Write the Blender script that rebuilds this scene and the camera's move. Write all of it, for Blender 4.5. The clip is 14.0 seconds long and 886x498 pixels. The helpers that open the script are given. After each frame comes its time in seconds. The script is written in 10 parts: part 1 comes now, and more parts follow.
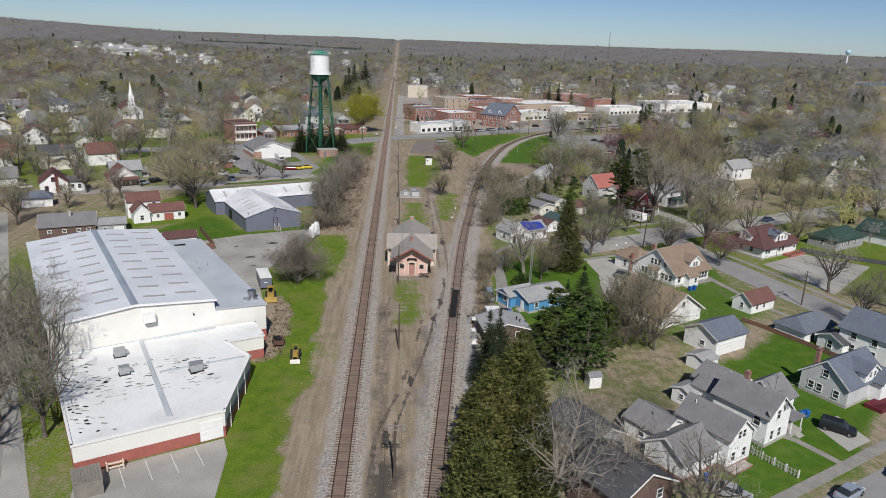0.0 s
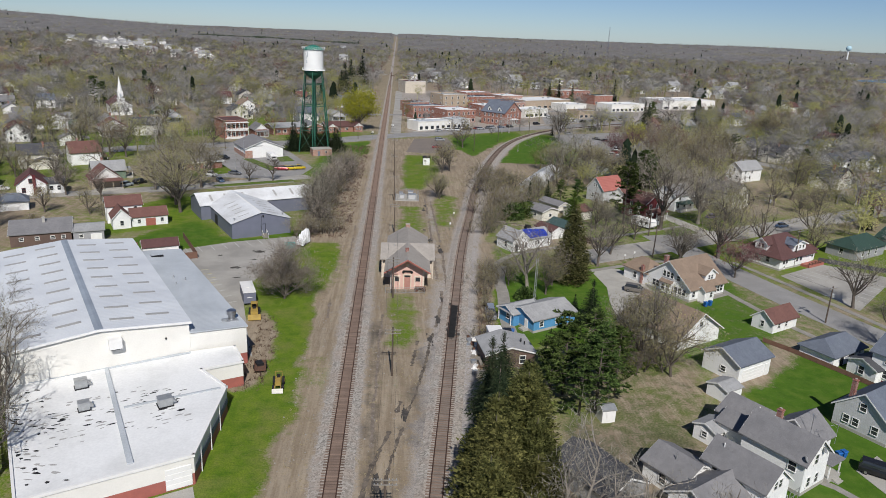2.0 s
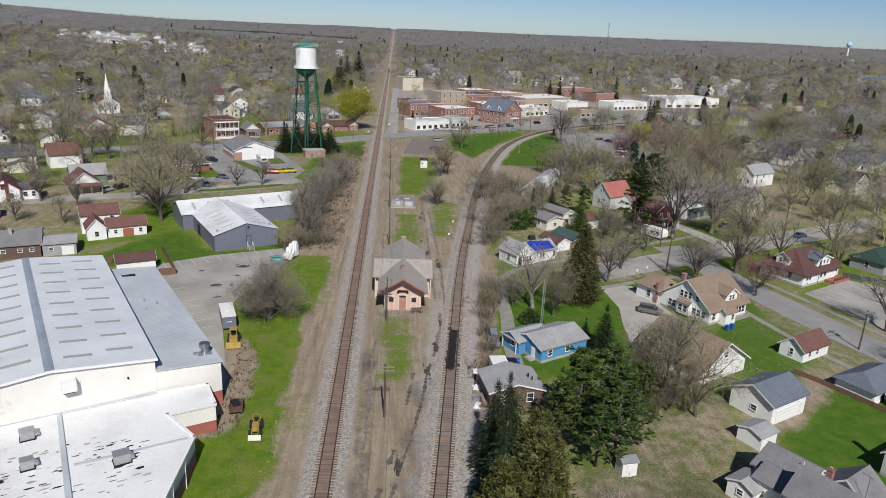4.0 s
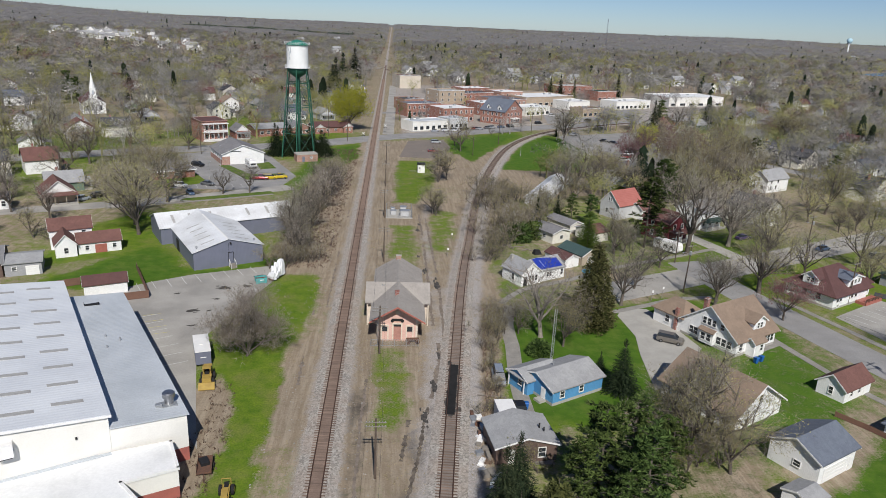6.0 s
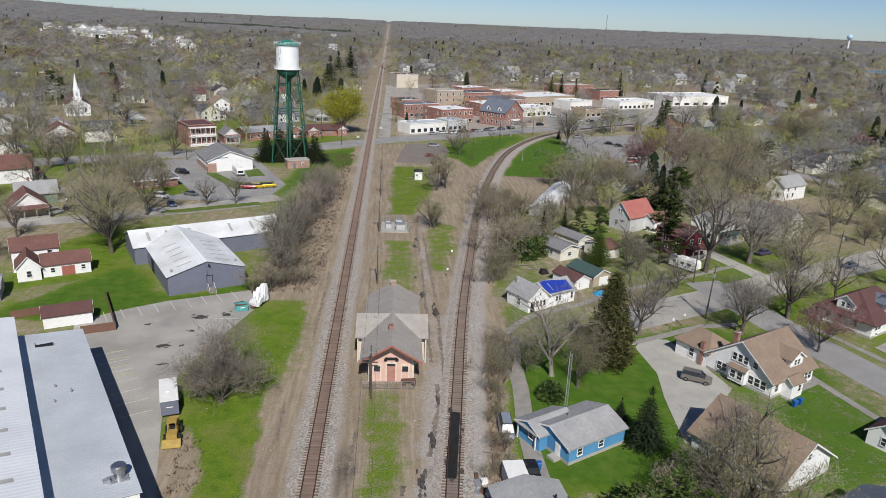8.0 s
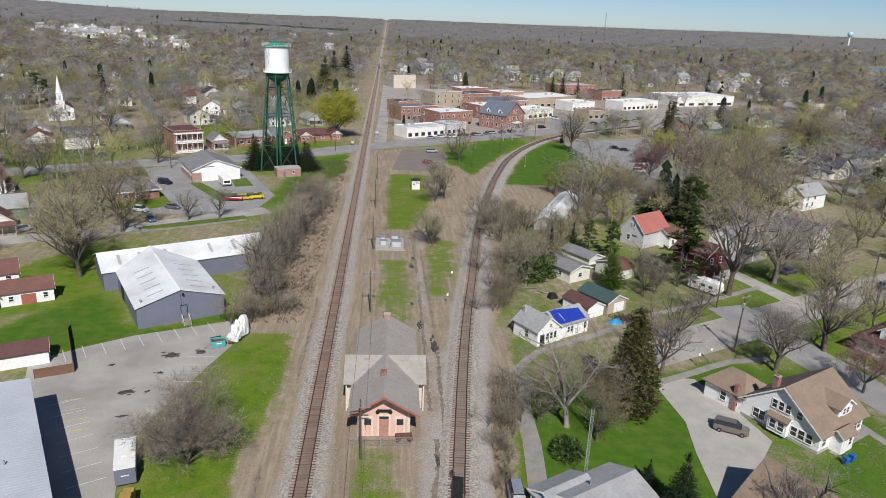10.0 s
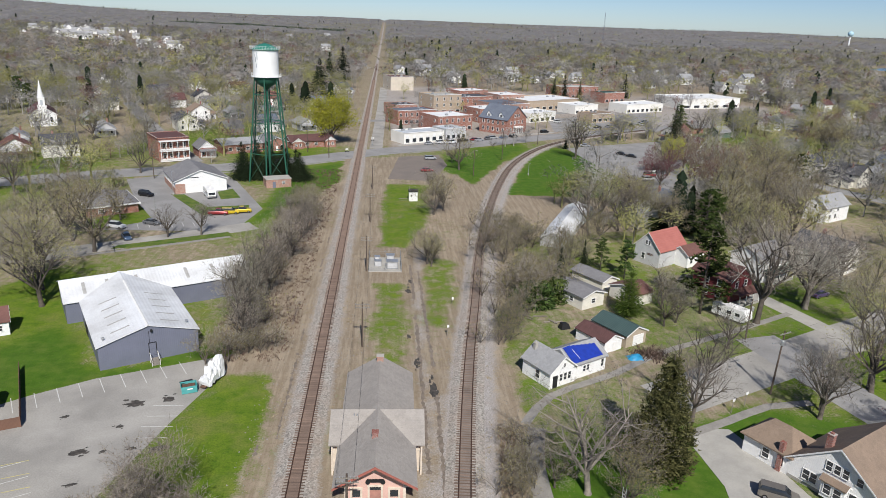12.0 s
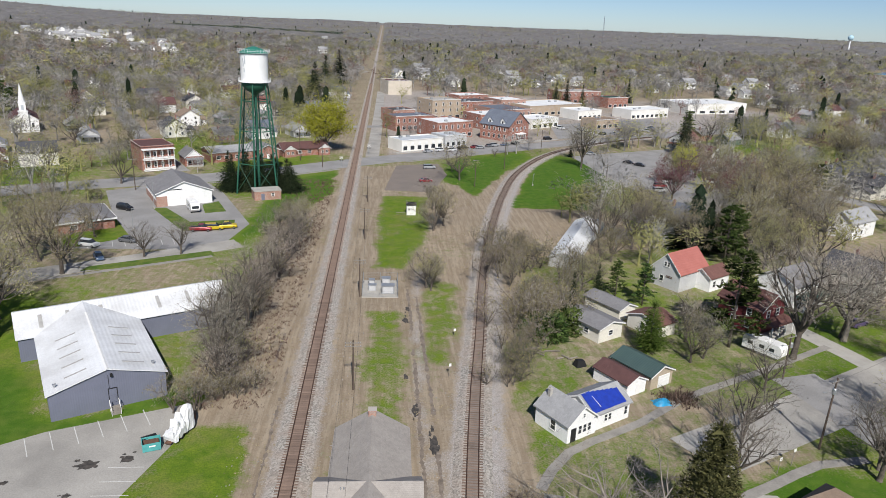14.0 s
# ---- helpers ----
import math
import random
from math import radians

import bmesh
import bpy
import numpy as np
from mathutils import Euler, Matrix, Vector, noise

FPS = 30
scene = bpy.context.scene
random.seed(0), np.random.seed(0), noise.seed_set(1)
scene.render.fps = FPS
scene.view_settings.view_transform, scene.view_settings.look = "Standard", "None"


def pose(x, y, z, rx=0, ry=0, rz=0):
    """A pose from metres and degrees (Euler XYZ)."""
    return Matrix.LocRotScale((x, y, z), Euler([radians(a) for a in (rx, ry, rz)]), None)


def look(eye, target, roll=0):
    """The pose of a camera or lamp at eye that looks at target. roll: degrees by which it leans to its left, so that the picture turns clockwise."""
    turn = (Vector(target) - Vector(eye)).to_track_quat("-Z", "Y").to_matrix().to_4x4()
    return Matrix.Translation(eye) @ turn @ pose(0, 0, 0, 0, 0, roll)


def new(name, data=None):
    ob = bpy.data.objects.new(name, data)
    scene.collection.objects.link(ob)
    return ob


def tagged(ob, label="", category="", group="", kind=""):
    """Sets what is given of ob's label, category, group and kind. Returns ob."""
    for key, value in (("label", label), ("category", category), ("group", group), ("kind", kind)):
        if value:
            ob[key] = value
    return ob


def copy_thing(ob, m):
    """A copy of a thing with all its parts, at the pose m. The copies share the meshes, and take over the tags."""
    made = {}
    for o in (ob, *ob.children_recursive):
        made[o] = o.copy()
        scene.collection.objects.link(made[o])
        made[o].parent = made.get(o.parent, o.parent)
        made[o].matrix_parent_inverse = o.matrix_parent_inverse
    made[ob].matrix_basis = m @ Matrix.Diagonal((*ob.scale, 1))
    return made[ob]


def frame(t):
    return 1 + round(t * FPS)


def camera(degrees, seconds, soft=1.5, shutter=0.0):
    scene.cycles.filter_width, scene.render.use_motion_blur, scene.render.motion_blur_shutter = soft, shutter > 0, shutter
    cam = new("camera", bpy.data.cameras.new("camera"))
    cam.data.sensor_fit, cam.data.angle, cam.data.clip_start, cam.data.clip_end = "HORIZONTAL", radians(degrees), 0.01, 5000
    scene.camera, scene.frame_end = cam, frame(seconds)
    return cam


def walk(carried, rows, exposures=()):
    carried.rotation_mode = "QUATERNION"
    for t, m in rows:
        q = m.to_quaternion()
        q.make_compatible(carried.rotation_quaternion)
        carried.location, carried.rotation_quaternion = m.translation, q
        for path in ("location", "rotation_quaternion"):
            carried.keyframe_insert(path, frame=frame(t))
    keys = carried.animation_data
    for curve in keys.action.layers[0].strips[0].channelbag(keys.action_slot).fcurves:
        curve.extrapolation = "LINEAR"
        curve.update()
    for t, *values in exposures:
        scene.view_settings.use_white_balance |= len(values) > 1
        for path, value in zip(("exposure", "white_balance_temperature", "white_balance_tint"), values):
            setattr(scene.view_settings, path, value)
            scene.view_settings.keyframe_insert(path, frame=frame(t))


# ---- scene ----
cam = camera(64.90, 14.0, soft=0.5)
PATH = [
    (0.0, (6.132, -11.105, 50.857), (12.881, 84.381, 21.926), 2.139),
    (0.5, (6.308, -8.564, 50.900), (13.129, 86.861, 21.790), 2.200),
    (1.0, (6.473, -5.891, 50.965), (13.371, 89.475, 21.680), 2.260),
    (1.5, (6.629, -3.097, 51.050), (13.609, 92.212, 21.596), 2.318),
    (2.0, (6.779, -0.192, 51.155), (13.845, 95.059, 21.535), 2.372),
    (2.5, (6.927, 2.813, 51.277), (14.080, 98.007, 21.495), 2.421),
    (3.0, (7.074, 5.908, 51.415), (14.315, 101.046, 21.475), 2.464),
    (3.5, (7.223, 9.083, 51.565), (14.551, 104.166, 21.473), 2.500),
    (4.0, (7.375, 12.330, 51.728), (14.788, 107.359, 21.487), 2.528),
    (4.5, (7.531, 15.640, 51.899), (15.029, 110.617, 21.515), 2.548),
    (5.0, (7.693, 19.006, 52.078), (15.272, 113.932, 21.556), 2.559),
    (5.5, (7.861, 22.419, 52.262), (15.519, 117.296, 21.608), 2.562),
    (6.0, (8.037, 25.873, 52.448), (15.769, 120.704, 21.669), 2.556),
    (6.5, (8.219, 29.362, 52.634), (16.022, 124.148, 21.737), 2.543),
    (7.0, (8.408, 32.879, 52.817), (16.278, 127.624, 21.812), 2.523),
    (7.5, (8.604, 36.419, 52.996), (16.538, 131.126, 21.890), 2.496),
    (8.0, (8.805, 39.978, 53.167), (16.800, 134.650, 21.971), 2.464),
    (8.5, (9.011, 43.550, 53.327), (17.063, 138.192, 22.052), 2.427),
    (9.0, (9.221, 47.132, 53.475), (17.327, 141.747, 22.132), 2.389),
    (9.5, (9.432, 50.722, 53.606), (17.591, 145.314, 22.210), 2.349),
    (10.0, (9.642, 54.314, 53.718), (17.853, 148.890, 22.284), 2.310),
    (10.5, (9.850, 57.909, 53.808), (18.113, 152.472, 22.352), 2.275),
    (11.0, (10.053, 61.502, 53.873), (18.368, 156.060, 22.413), 2.245),
    (11.5, (10.249, 65.094, 53.910), (18.617, 159.652, 22.465), 2.223),
    (12.0, (10.432, 68.684, 53.915), (18.858, 163.249, 22.506), 2.212),
    (12.5, (10.602, 72.270, 53.885), (19.089, 166.849, 22.535), 2.215),
    (13.0, (10.752, 75.854, 53.816), (19.308, 170.454, 22.550), 2.236),
    (13.5, (10.881, 79.435, 53.706), (19.512, 174.066, 22.551), 2.276),
    (14.0, (10.982, 83.016, 53.550), (19.699, 177.684, 22.534), 2.341),
]
walk(cam, [(t, look(eye, target, roll)) for t, eye, target, roll in PATH], [(0.0, -0.2), (5.0, -0.14), (8.0, -0.06), (14.0, 0.1)])

# ---- light ----
SUN_AZ, SUN_EL = math.radians(4.0), math.radians(43.0)   # azimuth from south towards east
world = bpy.data.worlds.new("sky")
scene.world = world
world.use_nodes = True
wn = world.node_tree.nodes
sky = wn.new("ShaderNodeTexSky")
sky.sky_type = "NISHITA"
sky.sun_disc = False
sky.sun_elevation = SUN_EL
sky.sun_rotation = math.pi - SUN_AZ
sky.altitude = 0
sky.air_density, sky.dust_density, sky.ozone_density = 0.7, 0.1, 3.0
wn["Background"].inputs["Strength"].default_value = 0.068
tint = wn.new("ShaderNodeMix")
tint.data_type, tint.blend_type = "RGBA", "MULTIPLY"
tint.inputs[0].default_value = 1.0
tint.inputs[7].default_value = (0.90, 1.0, 1.18, 1)      # clear spring air
world.node_tree.links.new(sky.outputs["Color"], tint.inputs[6])
world.node_tree.links.new(tint.outputs[2], wn["Background"].inputs["Color"])
sun = new("sun", bpy.data.lights.new("sun", "SUN"))
sun.data.energy, sun.data.angle, sun.data.color = 5.0, radians(0.53), (1.0, 0.97, 0.94)
to_sun = Vector((math.sin(SUN_AZ) * math.cos(SUN_EL), -math.cos(SUN_AZ) * math.cos(SUN_EL), math.sin(SUN_EL)))
sun.matrix_world = look(to_sun * 300, (0, 0, 0))


# ---- materials ----
class Nodes:
    def __init__(self, name):
        self.mat = bpy.data.materials.new(name)
        self.mat.use_nodes = True
        self.t = self.mat.node_tree
        self.bsdf = self.t.nodes["Principled BSDF"]
        self.co = self.t.nodes.new("ShaderNodeTexCoord").outputs["Object"]

    def n(self, kind, **values):
        node = self.t.nodes.new("ShaderNode" + kind)
        for k, v in values.items():
            node.inputs[k].default_value = v
        return node

    def link(self, a, b):
        self.t.links.new(a, b)
        return b

    def noise(self, scale, detail=4.0, co=None, rough=0.55):
        node = self.n("TexNoise", Scale=scale, Detail=detail, Roughness=rough)
        self.link(co or self.co, node.inputs["Vector"])
        return node.outputs["Fac"]

    def ramp(self, fac, lo, hi):
        node = self.n("MapRange")
        node.inputs[1].default_value, node.inputs[2].default_value = lo, hi
        self.link(fac, node.inputs[0])
        return node.outputs[0]

    def mix(self, fac, a, b):
        node = self.t.nodes.new("ShaderNodeMix")
        node.data_type = "RGBA"
        if isinstance(fac, float):
            node.inputs[0].default_value = fac
        else:
            self.link(fac, node.inputs[0])
        for socket, value in ((node.inputs[6], a), (node.inputs[7], b)):
            if isinstance(value, tuple):
                socket.default_value = (*value, 1)
            else:
                self.link(value, socket)
        return node.outputs[2]

    def math(self, op, a, b=0.0):
        node = self.t.nodes.new("ShaderNodeMath")
        node.operation = op
        for socket, value in zip(node.inputs, (a, b)):
            if isinstance(value, (int, float)):
                socket.default_value = value
            else:
                self.link(value, socket)
        return node.outputs[0]

    def axis(self, which):
        node = self.n("SeparateXYZ")
        self.link(self.co, node.inputs[0])
        return node.outputs[which]

    def bump(self, height, strength, distance=0.05):
        node = self.n("Bump", Strength=strength, Distance=distance)
        self.link(height, node.inputs["Height"])
        self.link(node.outputs[0], self.bsdf.inputs["Normal"])

    def done(self, color, rough=0.8, metal=0.0, spec=0.3):
        if isinstance(color, tuple):
            self.bsdf.inputs["Base Color"].default_value = (*color, 1)
        else:
            self.link(color, self.bsdf.inputs["Base Color"])
        self.bsdf.inputs["Roughness"].default_value = rough
        self.bsdf.inputs["Metallic"].default_value = metal
        self.bsdf.inputs["Specular IOR Level"].default_value = spec
        return self.mat


def shade(c, k):
    return tuple(min(1.0, v * k) for v in c)


def surface(name, c, c2=None, scale=0.6, fine=8.0, rough=0.8, metal=0.0, bump=0.15, spread=0.12, lo=0.35, hi=0.65, spec=0.3, rnd=0.0):
    """A worn plain surface: two tones in large patches, fine grain, light relief."""
    s = Nodes(name)
    col = s.mix(s.ramp(s.noise(scale), lo, hi), c, c2 or shade(c, 0.82))
    grain = s.noise(fine, 6.0)
    col = s.mix(s.ramp(grain, 0.3, 0.7), s.mix(1.0, col, col), s.mix(spread, col, (0.02, 0.02, 0.02)))
    if rnd:
        info = s.t.nodes.new("ShaderNodeObjectInfo")
        hsv = s.n("HueSaturation")
        s.link(s.ramp(info.outputs["Random"], 0.0, 1.0), hsv.inputs["Value"])
        hsv_range = hsv.inputs["Value"].links[0].from_node
        hsv_range.inputs[3].default_value, hsv_range.inputs[4].default_value = 1 - rnd, 1 + rnd
        s.link(col, hsv.inputs["Color"])
        col = hsv.outputs[0]
    if bump:
        s.bump(grain, bump)
    return s.done(col, rough, metal, spec)


def rows(name, c, c2, step, axis=2, depth=0.6, rough=0.75, metal=0.0, patch=0.5, grime=0.05, sharp=True, spec=0.3):
    """Courses (clapboards, shingle rows, ribs) at a step along one axis, with patches and grain."""
    s = Nodes(name)
    saw = s.math("FRACT", s.math("DIVIDE", s.axis(axis), step))
    col = s.mix(s.ramp(s.noise(patch), 0.35, 0.65), c, c2)
    grain = s.noise(6.0, 6.0)
    col = s.mix(s.ramp(grain, 0.35, 0.75), col, s.mix(grime * 2, col, (0.03, 0.03, 0.03)))
    if sharp:
        gap = s.math("LESS_THAN", saw, 0.12)
        col = s.mix(s.math("MULTIPLY", gap, 0.35), col, shade(c, 0.35))
        s.bump(s.math("SUBTRACT", 1.0, saw), depth, 0.03)
    else:
        s.bump(s.math("SINE", s.math("MULTIPLY", saw, 6.2832)), depth, 0.04)
    return s.done(col, rough, metal, spec)


def shingle(name, c, c2):
    s = Nodes(name)
    row = s.math("FRACT", s.math("DIVIDE", s.axis(2), 0.11))
    cell = s.n("TexVoronoi", Scale=2.6)
    s.link(s.co, cell.inputs["Vector"])
    col = s.mix(s.ramp(s.noise(0.35, 5.0), 0.35, 0.68), c, c2)
    col = s.mix(s.math("MULTIPLY", s.ramp(cell.outputs["Color"], 0.2, 0.9), 0.35), col, shade(c, 0.55))
    col = s.mix(s.math("MULTIPLY", s.ramp(s.noise(14.0, 6.0), 0.45, 0.8), 0.5), col, shade(c, 1.5))
    s.bump(row, 0.5, 0.02)
    return s.done(col, 0.9)


def brickwork(name, c, c2, mortar=(0.42, 0.38, 0.34)):
    s = Nodes(name)
    g = s.t.nodes.new("ShaderNodeNewGeometry")
    b = s.n("TexBrick", Scale=1.0)
    b.inputs["Brick Width"].default_value, b.inputs["Row Height"].default_value, b.inputs["Mortar Size"].default_value = 0.22, 0.075, 0.008
    sep = s.n("SeparateXYZ")
    s.link(s.co, sep.inputs[0])
    comb = s.n("CombineXYZ")
    s.link(s.math("ADD", sep.outputs[0], sep.outputs[1]), comb.inputs[0])
    s.link(sep.outputs[2], comb.inputs[1])
    s.link(comb.outputs[0], b.inputs["Vector"])
    b.inputs["Color1"].default_value, b.inputs["Color2"].default_value, b.inputs["Mortar"].default_value = (*c, 1), (*c2, 1), (*mortar, 1)
    col = s.mix(s.math("MULTIPLY", s.ramp(s.noise(0.5, 5.0), 0.4, 0.75), 0.4), b.outputs["Color"], shade(c, 0.55))
    s.bump(b.outputs["Fac"], -0.3, 0.01)
    return s.done(col, 0.85)


def see_through(s, color, rough, share=0.25):
    """Thin twigs and leaves: part of the light passes through."""
    m_ = s.done(color, rough, 0.0, 0.1)
    tl = s.t.nodes.new("ShaderNodeBsdfTranslucent")
    s.link(color, tl.inputs["Color"])
    mx = s.t.nodes.new("ShaderNodeMixShader")
    mx.inputs[0].default_value = share
    s.link(s.bsdf.outputs[0], mx.inputs[1])
    s.link(tl.outputs[0], mx.inputs[2])
    s.link(mx.outputs[0], s.t.nodes["Material Output"].inputs["Surface"])
    return m_


def leafy(name, c, c2, rough=0.8):
    """Twigs, leaves and needles: tone by island and by tree."""
    s = Nodes(name)
    g = s.t.nodes.new("ShaderNodeNewGeometry")
    info = s.t.nodes.new("ShaderNodeObjectInfo")
    col = s.mix(g.outputs["Random Per Island"], c, c2)
    hsv = s.n("HueSaturation")
    r = s.n("MapRange")
    r.inputs[3].default_value, r.inputs[4].default_value = 0.55, 1.2
    t_ = s.n("MapRange")
    t_.inputs[3].default_value, t_.inputs[4].default_value = 0.478, 0.516
    s.link(s.math("FRACT", s.math("MULTIPLY", info.outputs["Random"], 7.31)), t_.inputs[0])
    s.link(t_.outputs[0], hsv.inputs["Hue"])
    s.link(info.outputs["Random"], r.inputs[0])
    s.link(r.outputs[0], hsv.inputs["Value"])
    s.link(col, hsv.inputs["Color"])
    return see_through(s, hsv.outputs[0], rough)


M = {}
M["white_siding"] = rows("white_siding", (0.84, 0.83, 0.80), (0.78, 0.78, 0.76), 0.15, 2, 0.5, 0.6)
M["cream_siding"] = rows("cream_siding", (0.74, 0.71, 0.62), (0.66, 0.63, 0.55), 0.15, 2, 0.5, 0.65)
M["grey_siding"] = rows("grey_siding", (0.36, 0.36, 0.36), (0.31, 0.31, 0.32), 0.15, 2, 0.5, 0.65)
M["pale_grey_siding"] = rows("pale_grey_siding", (0.55, 0.55, 0.54), (0.49, 0.49, 0.49), 0.15, 2, 0.5, 0.65)
M["blue_siding"] = rows("blue_siding", (0.10, 0.30, 0.53), (0.085, 0.26, 0.47), 0.2, 2, 0.5, 0.6)
M["maroon_siding"] = rows("maroon_siding", (0.16, 0.03, 0.035), (0.12, 0.025, 0.03), 0.15, 2, 0.5, 0.6)
M["brown_siding"] = rows("brown_siding", (0.15, 0.10, 0.08), (0.12, 0.08, 0.065), 0.15, 2, 0.5, 0.7)
M["tan_siding"] = rows("tan_siding", (0.45, 0.38, 0.28), (0.40, 0.33, 0.25), 0.15, 2, 0.5, 0.7)
M["tan_pale"] = rows("tan_pale", (0.62, 0.55, 0.44), (0.55, 0.49, 0.40), 0.2, 2, 0.4, 0.7)
M["green_siding"] = rows("green_siding", (0.16, 0.22, 0.16), (0.13, 0.19, 0.14), 0.15, 2, 0.5, 0.7)
M["white_paint"] = surface("white_paint", (0.80, 0.79, 0.76), (0.74, 0.73, 0.70), 1.2, 10, 0.55, bump=0.05, spread=0.05)
M["white_wall"] = surface("white_wall", (0.79, 0.77, 0.71), (0.72, 0.70, 0.64), 0.25, 5, 0.7, bump=0.1, spread=0.06)
M["depot_pink"] = rows("depot_pink", (0.70, 0.46, 0.38), (0.64, 0.41, 0.335), 0.12, 0, 0.3, 0.7)
M["depot_trim"] = surface("depot_trim", (0.72, 0.62, 0.50), None, 2, 12, 0.6, bump=0.05, spread=0.06)
M["depot_door"] = surface("depot_door", (0.46, 0.235, 0.185), None, 2, 12, 0.6, bump=0.05)
M["depot_red"] = surface("depot_red", (0.40, 0.14, 0.105), None, 2, 12, 0.6, bump=0.05)
M["grey_metal_wall"] = rows("grey_metal_wall", (0.165, 0.175, 0.225), (0.15, 0.16, 0.205), 0.3, 0, 0.12, 0.55, sharp=False)
M["white_metal_roof"] = rows("white_metal_roof", (0.70, 0.72, 0.73), (0.60, 0.62, 0.64), 0.6, 1, 0.16, 0.5, sharp=False, patch=0.12, grime=0.06)
M["grey_metal_roof"] = rows("grey_metal_roof", (0.55, 0.58, 0.60), (0.45, 0.48, 0.50), 0.5, 1, 0.16, 0.5, sharp=False, patch=0.15, grime=0.1)
M["silver_roof"] = rows("silver_roof", (0.80, 0.81, 0.81), (0.62, 0.62, 0.61), 0.6, 0, 0.2, 0.45, sharp=False, patch=0.2, grime=0.12)
M["red_metal_roof"] = rows("red_metal_roof", (0.42, 0.155, 0.125), (0.37, 0.13, 0.105), 0.4, 1, 0.4, 0.5, sharp=False)
M["green_metal_roof"] = rows("green_metal_roof", (0.07, 0.11, 0.10), (0.055, 0.09, 0.085), 0.4, 1, 0.4, 0.5, sharp=False)
M["membrane"] = surface("membrane", (0.80, 0.80, 0.78), (0.66, 0.66, 0.64), 0.18, 3, 0.6, bump=0.08, spread=0.1, lo=0.45, hi=0.75)
M["skylight_dirty"] = surface("skylight_dirty", (0.44, 0.43, 0.40), (0.35, 0.34, 0.32), 1, 8, 0.4)
M["shingle_grey"] = shingle("shingle_grey", (0.221, 0.215, 0.215), (0.169, 0.166, 0.169))
M["shingle_light"] = shingle("shingle_light", (0.34, 0.34, 0.335), (0.27, 0.27, 0.27))
M["shingle_dark"] = shingle("shingle_dark", (0.0862, 0.0862, 0.092), (0.0633, 0.0633, 0.069))
M["shingle_slate"] = shingle("shingle_slate", (0.143, 0.163, 0.195), (0.117, 0.13, 0.163))
M["shingle_brown"] = shingle("shingle_brown", (0.27, 0.20, 0.145), (0.21, 0.155, 0.115))
M["shingle_red"] = shingle("shingle_red", (0.17, 0.085, 0.07), (0.13, 0.065, 0.055))
M["shingle_maroon"] = shingle("shingle_maroon", (0.12, 0.06, 0.055), (0.095, 0.05, 0.047))
M["shingle_green"] = shingle("shingle_green", (0.035, 0.07, 0.055), (0.03, 0.055, 0.045))
M["shingle_depot"] = shingle("shingle_depot", (0.35, 0.318, 0.282), (0.295, 0.268, 0.238))
M["brick_red"] = brickwork("brick_red", (0.33, 0.12, 0.075), (0.26, 0.095, 0.065))
M["brick_pale"] = brickwork("brick_pale", (0.40, 0.21, 0.15), (0.34, 0.18, 0.13))
M["brick_tan"] = brickwork("brick_tan", (0.45, 0.35, 0.24), (0.38, 0.29, 0.2))
M["red_base"] = surface("red_base", (0.40, 0.13, 0.10), (0.33, 0.11, 0.09), 0.8, 8, 0.7)
M["asphalt"] = surface("asphalt", (0.337, 0.327, 0.313), (0.268, 0.26, 0.248), 0.15, 6, 0.9, bump=0.3, spread=0.25)
M["asphalt_old"] = surface("asphalt_old", (0.43, 0.408, 0.365), (0.31, 0.294, 0.264), 0.12, 5, 0.9, bump=0.15, spread=0.22)
M["asphalt_patch"] = surface("asphalt_patch", (0.012, 0.0118, 0.0115), (0.022, 0.021, 0.02), 0.5, 8, 0.9, bump=0.4)
M["gravel_lot"] = surface("gravel_lot", (0.252, 0.21, 0.176), (0.21, 0.181, 0.155), 0.12, 4, 0.95, bump=0.4, spread=0.3)
M["concrete"] = surface("concrete", (0.437, 0.416, 0.37), (0.37, 0.353, 0.315), 0.4, 6, 0.85, bump=0.15, spread=0.15)
M["concrete_old"] = surface("concrete_old", (0.336, 0.315, 0.281), (0.26, 0.244, 0.218), 0.5, 5, 0.9, bump=0.2, spread=0.25)
M["line_paint"] = surface("line_paint", (0.70, 0.69, 0.65), (0.5, 0.5, 0.47), 2, 10, 0.7)
M["line_yellow"] = surface("line_yellow", (0.62, 0.55, 0.22), (0.5, 0.45, 0.2), 2, 10, 0.7)
M["dark_glass"] = surface("dark_glass", (0.025, 0.03, 0.035), (0.04, 0.045, 0.05), 0.7, 4, 0.12, bump=0.0, spec=0.6)
M["black"] = surface("black", (0.02, 0.02, 0.021), None, 1, 8, 0.6)
M["rubber"] = surface("rubber", (0.018, 0.018, 0.018), None, 2, 20, 0.85)
M["steel"] = surface("steel", (0.45, 0.45, 0.46), None, 1.5, 15, 0.35, 0.9, bump=0.05)
M["galvanised"] = surface("galvanised", (0.50, 0.51, 0.51), (0.42, 0.43, 0.43), 2, 12, 0.45, 0.6, bump=0.05)
M["rail_rust"] = surface("rail_rust", (0.085, 0.045, 0.032), (0.06, 0.036, 0.027), 1, 15, 0.75, 0.2)
M["tie_wood"] = surface("tie_wood", (0.24, 0.168, 0.128), (0.165, 0.118, 0.092), 1.2, 12, 0.95, bump=0.5, spread=0.3, rnd=0.3)
M["pole_wood"] = surface("pole_wood", (0.12, 0.09, 0.07), (0.085, 0.065, 0.05), 1, 14, 0.9, bump=0.4)
M["fence_wood"] = rows("fence_wood", (0.20, 0.11, 0.075), (0.16, 0.09, 0.065), 0.14, 0, 0.5, 0.85)
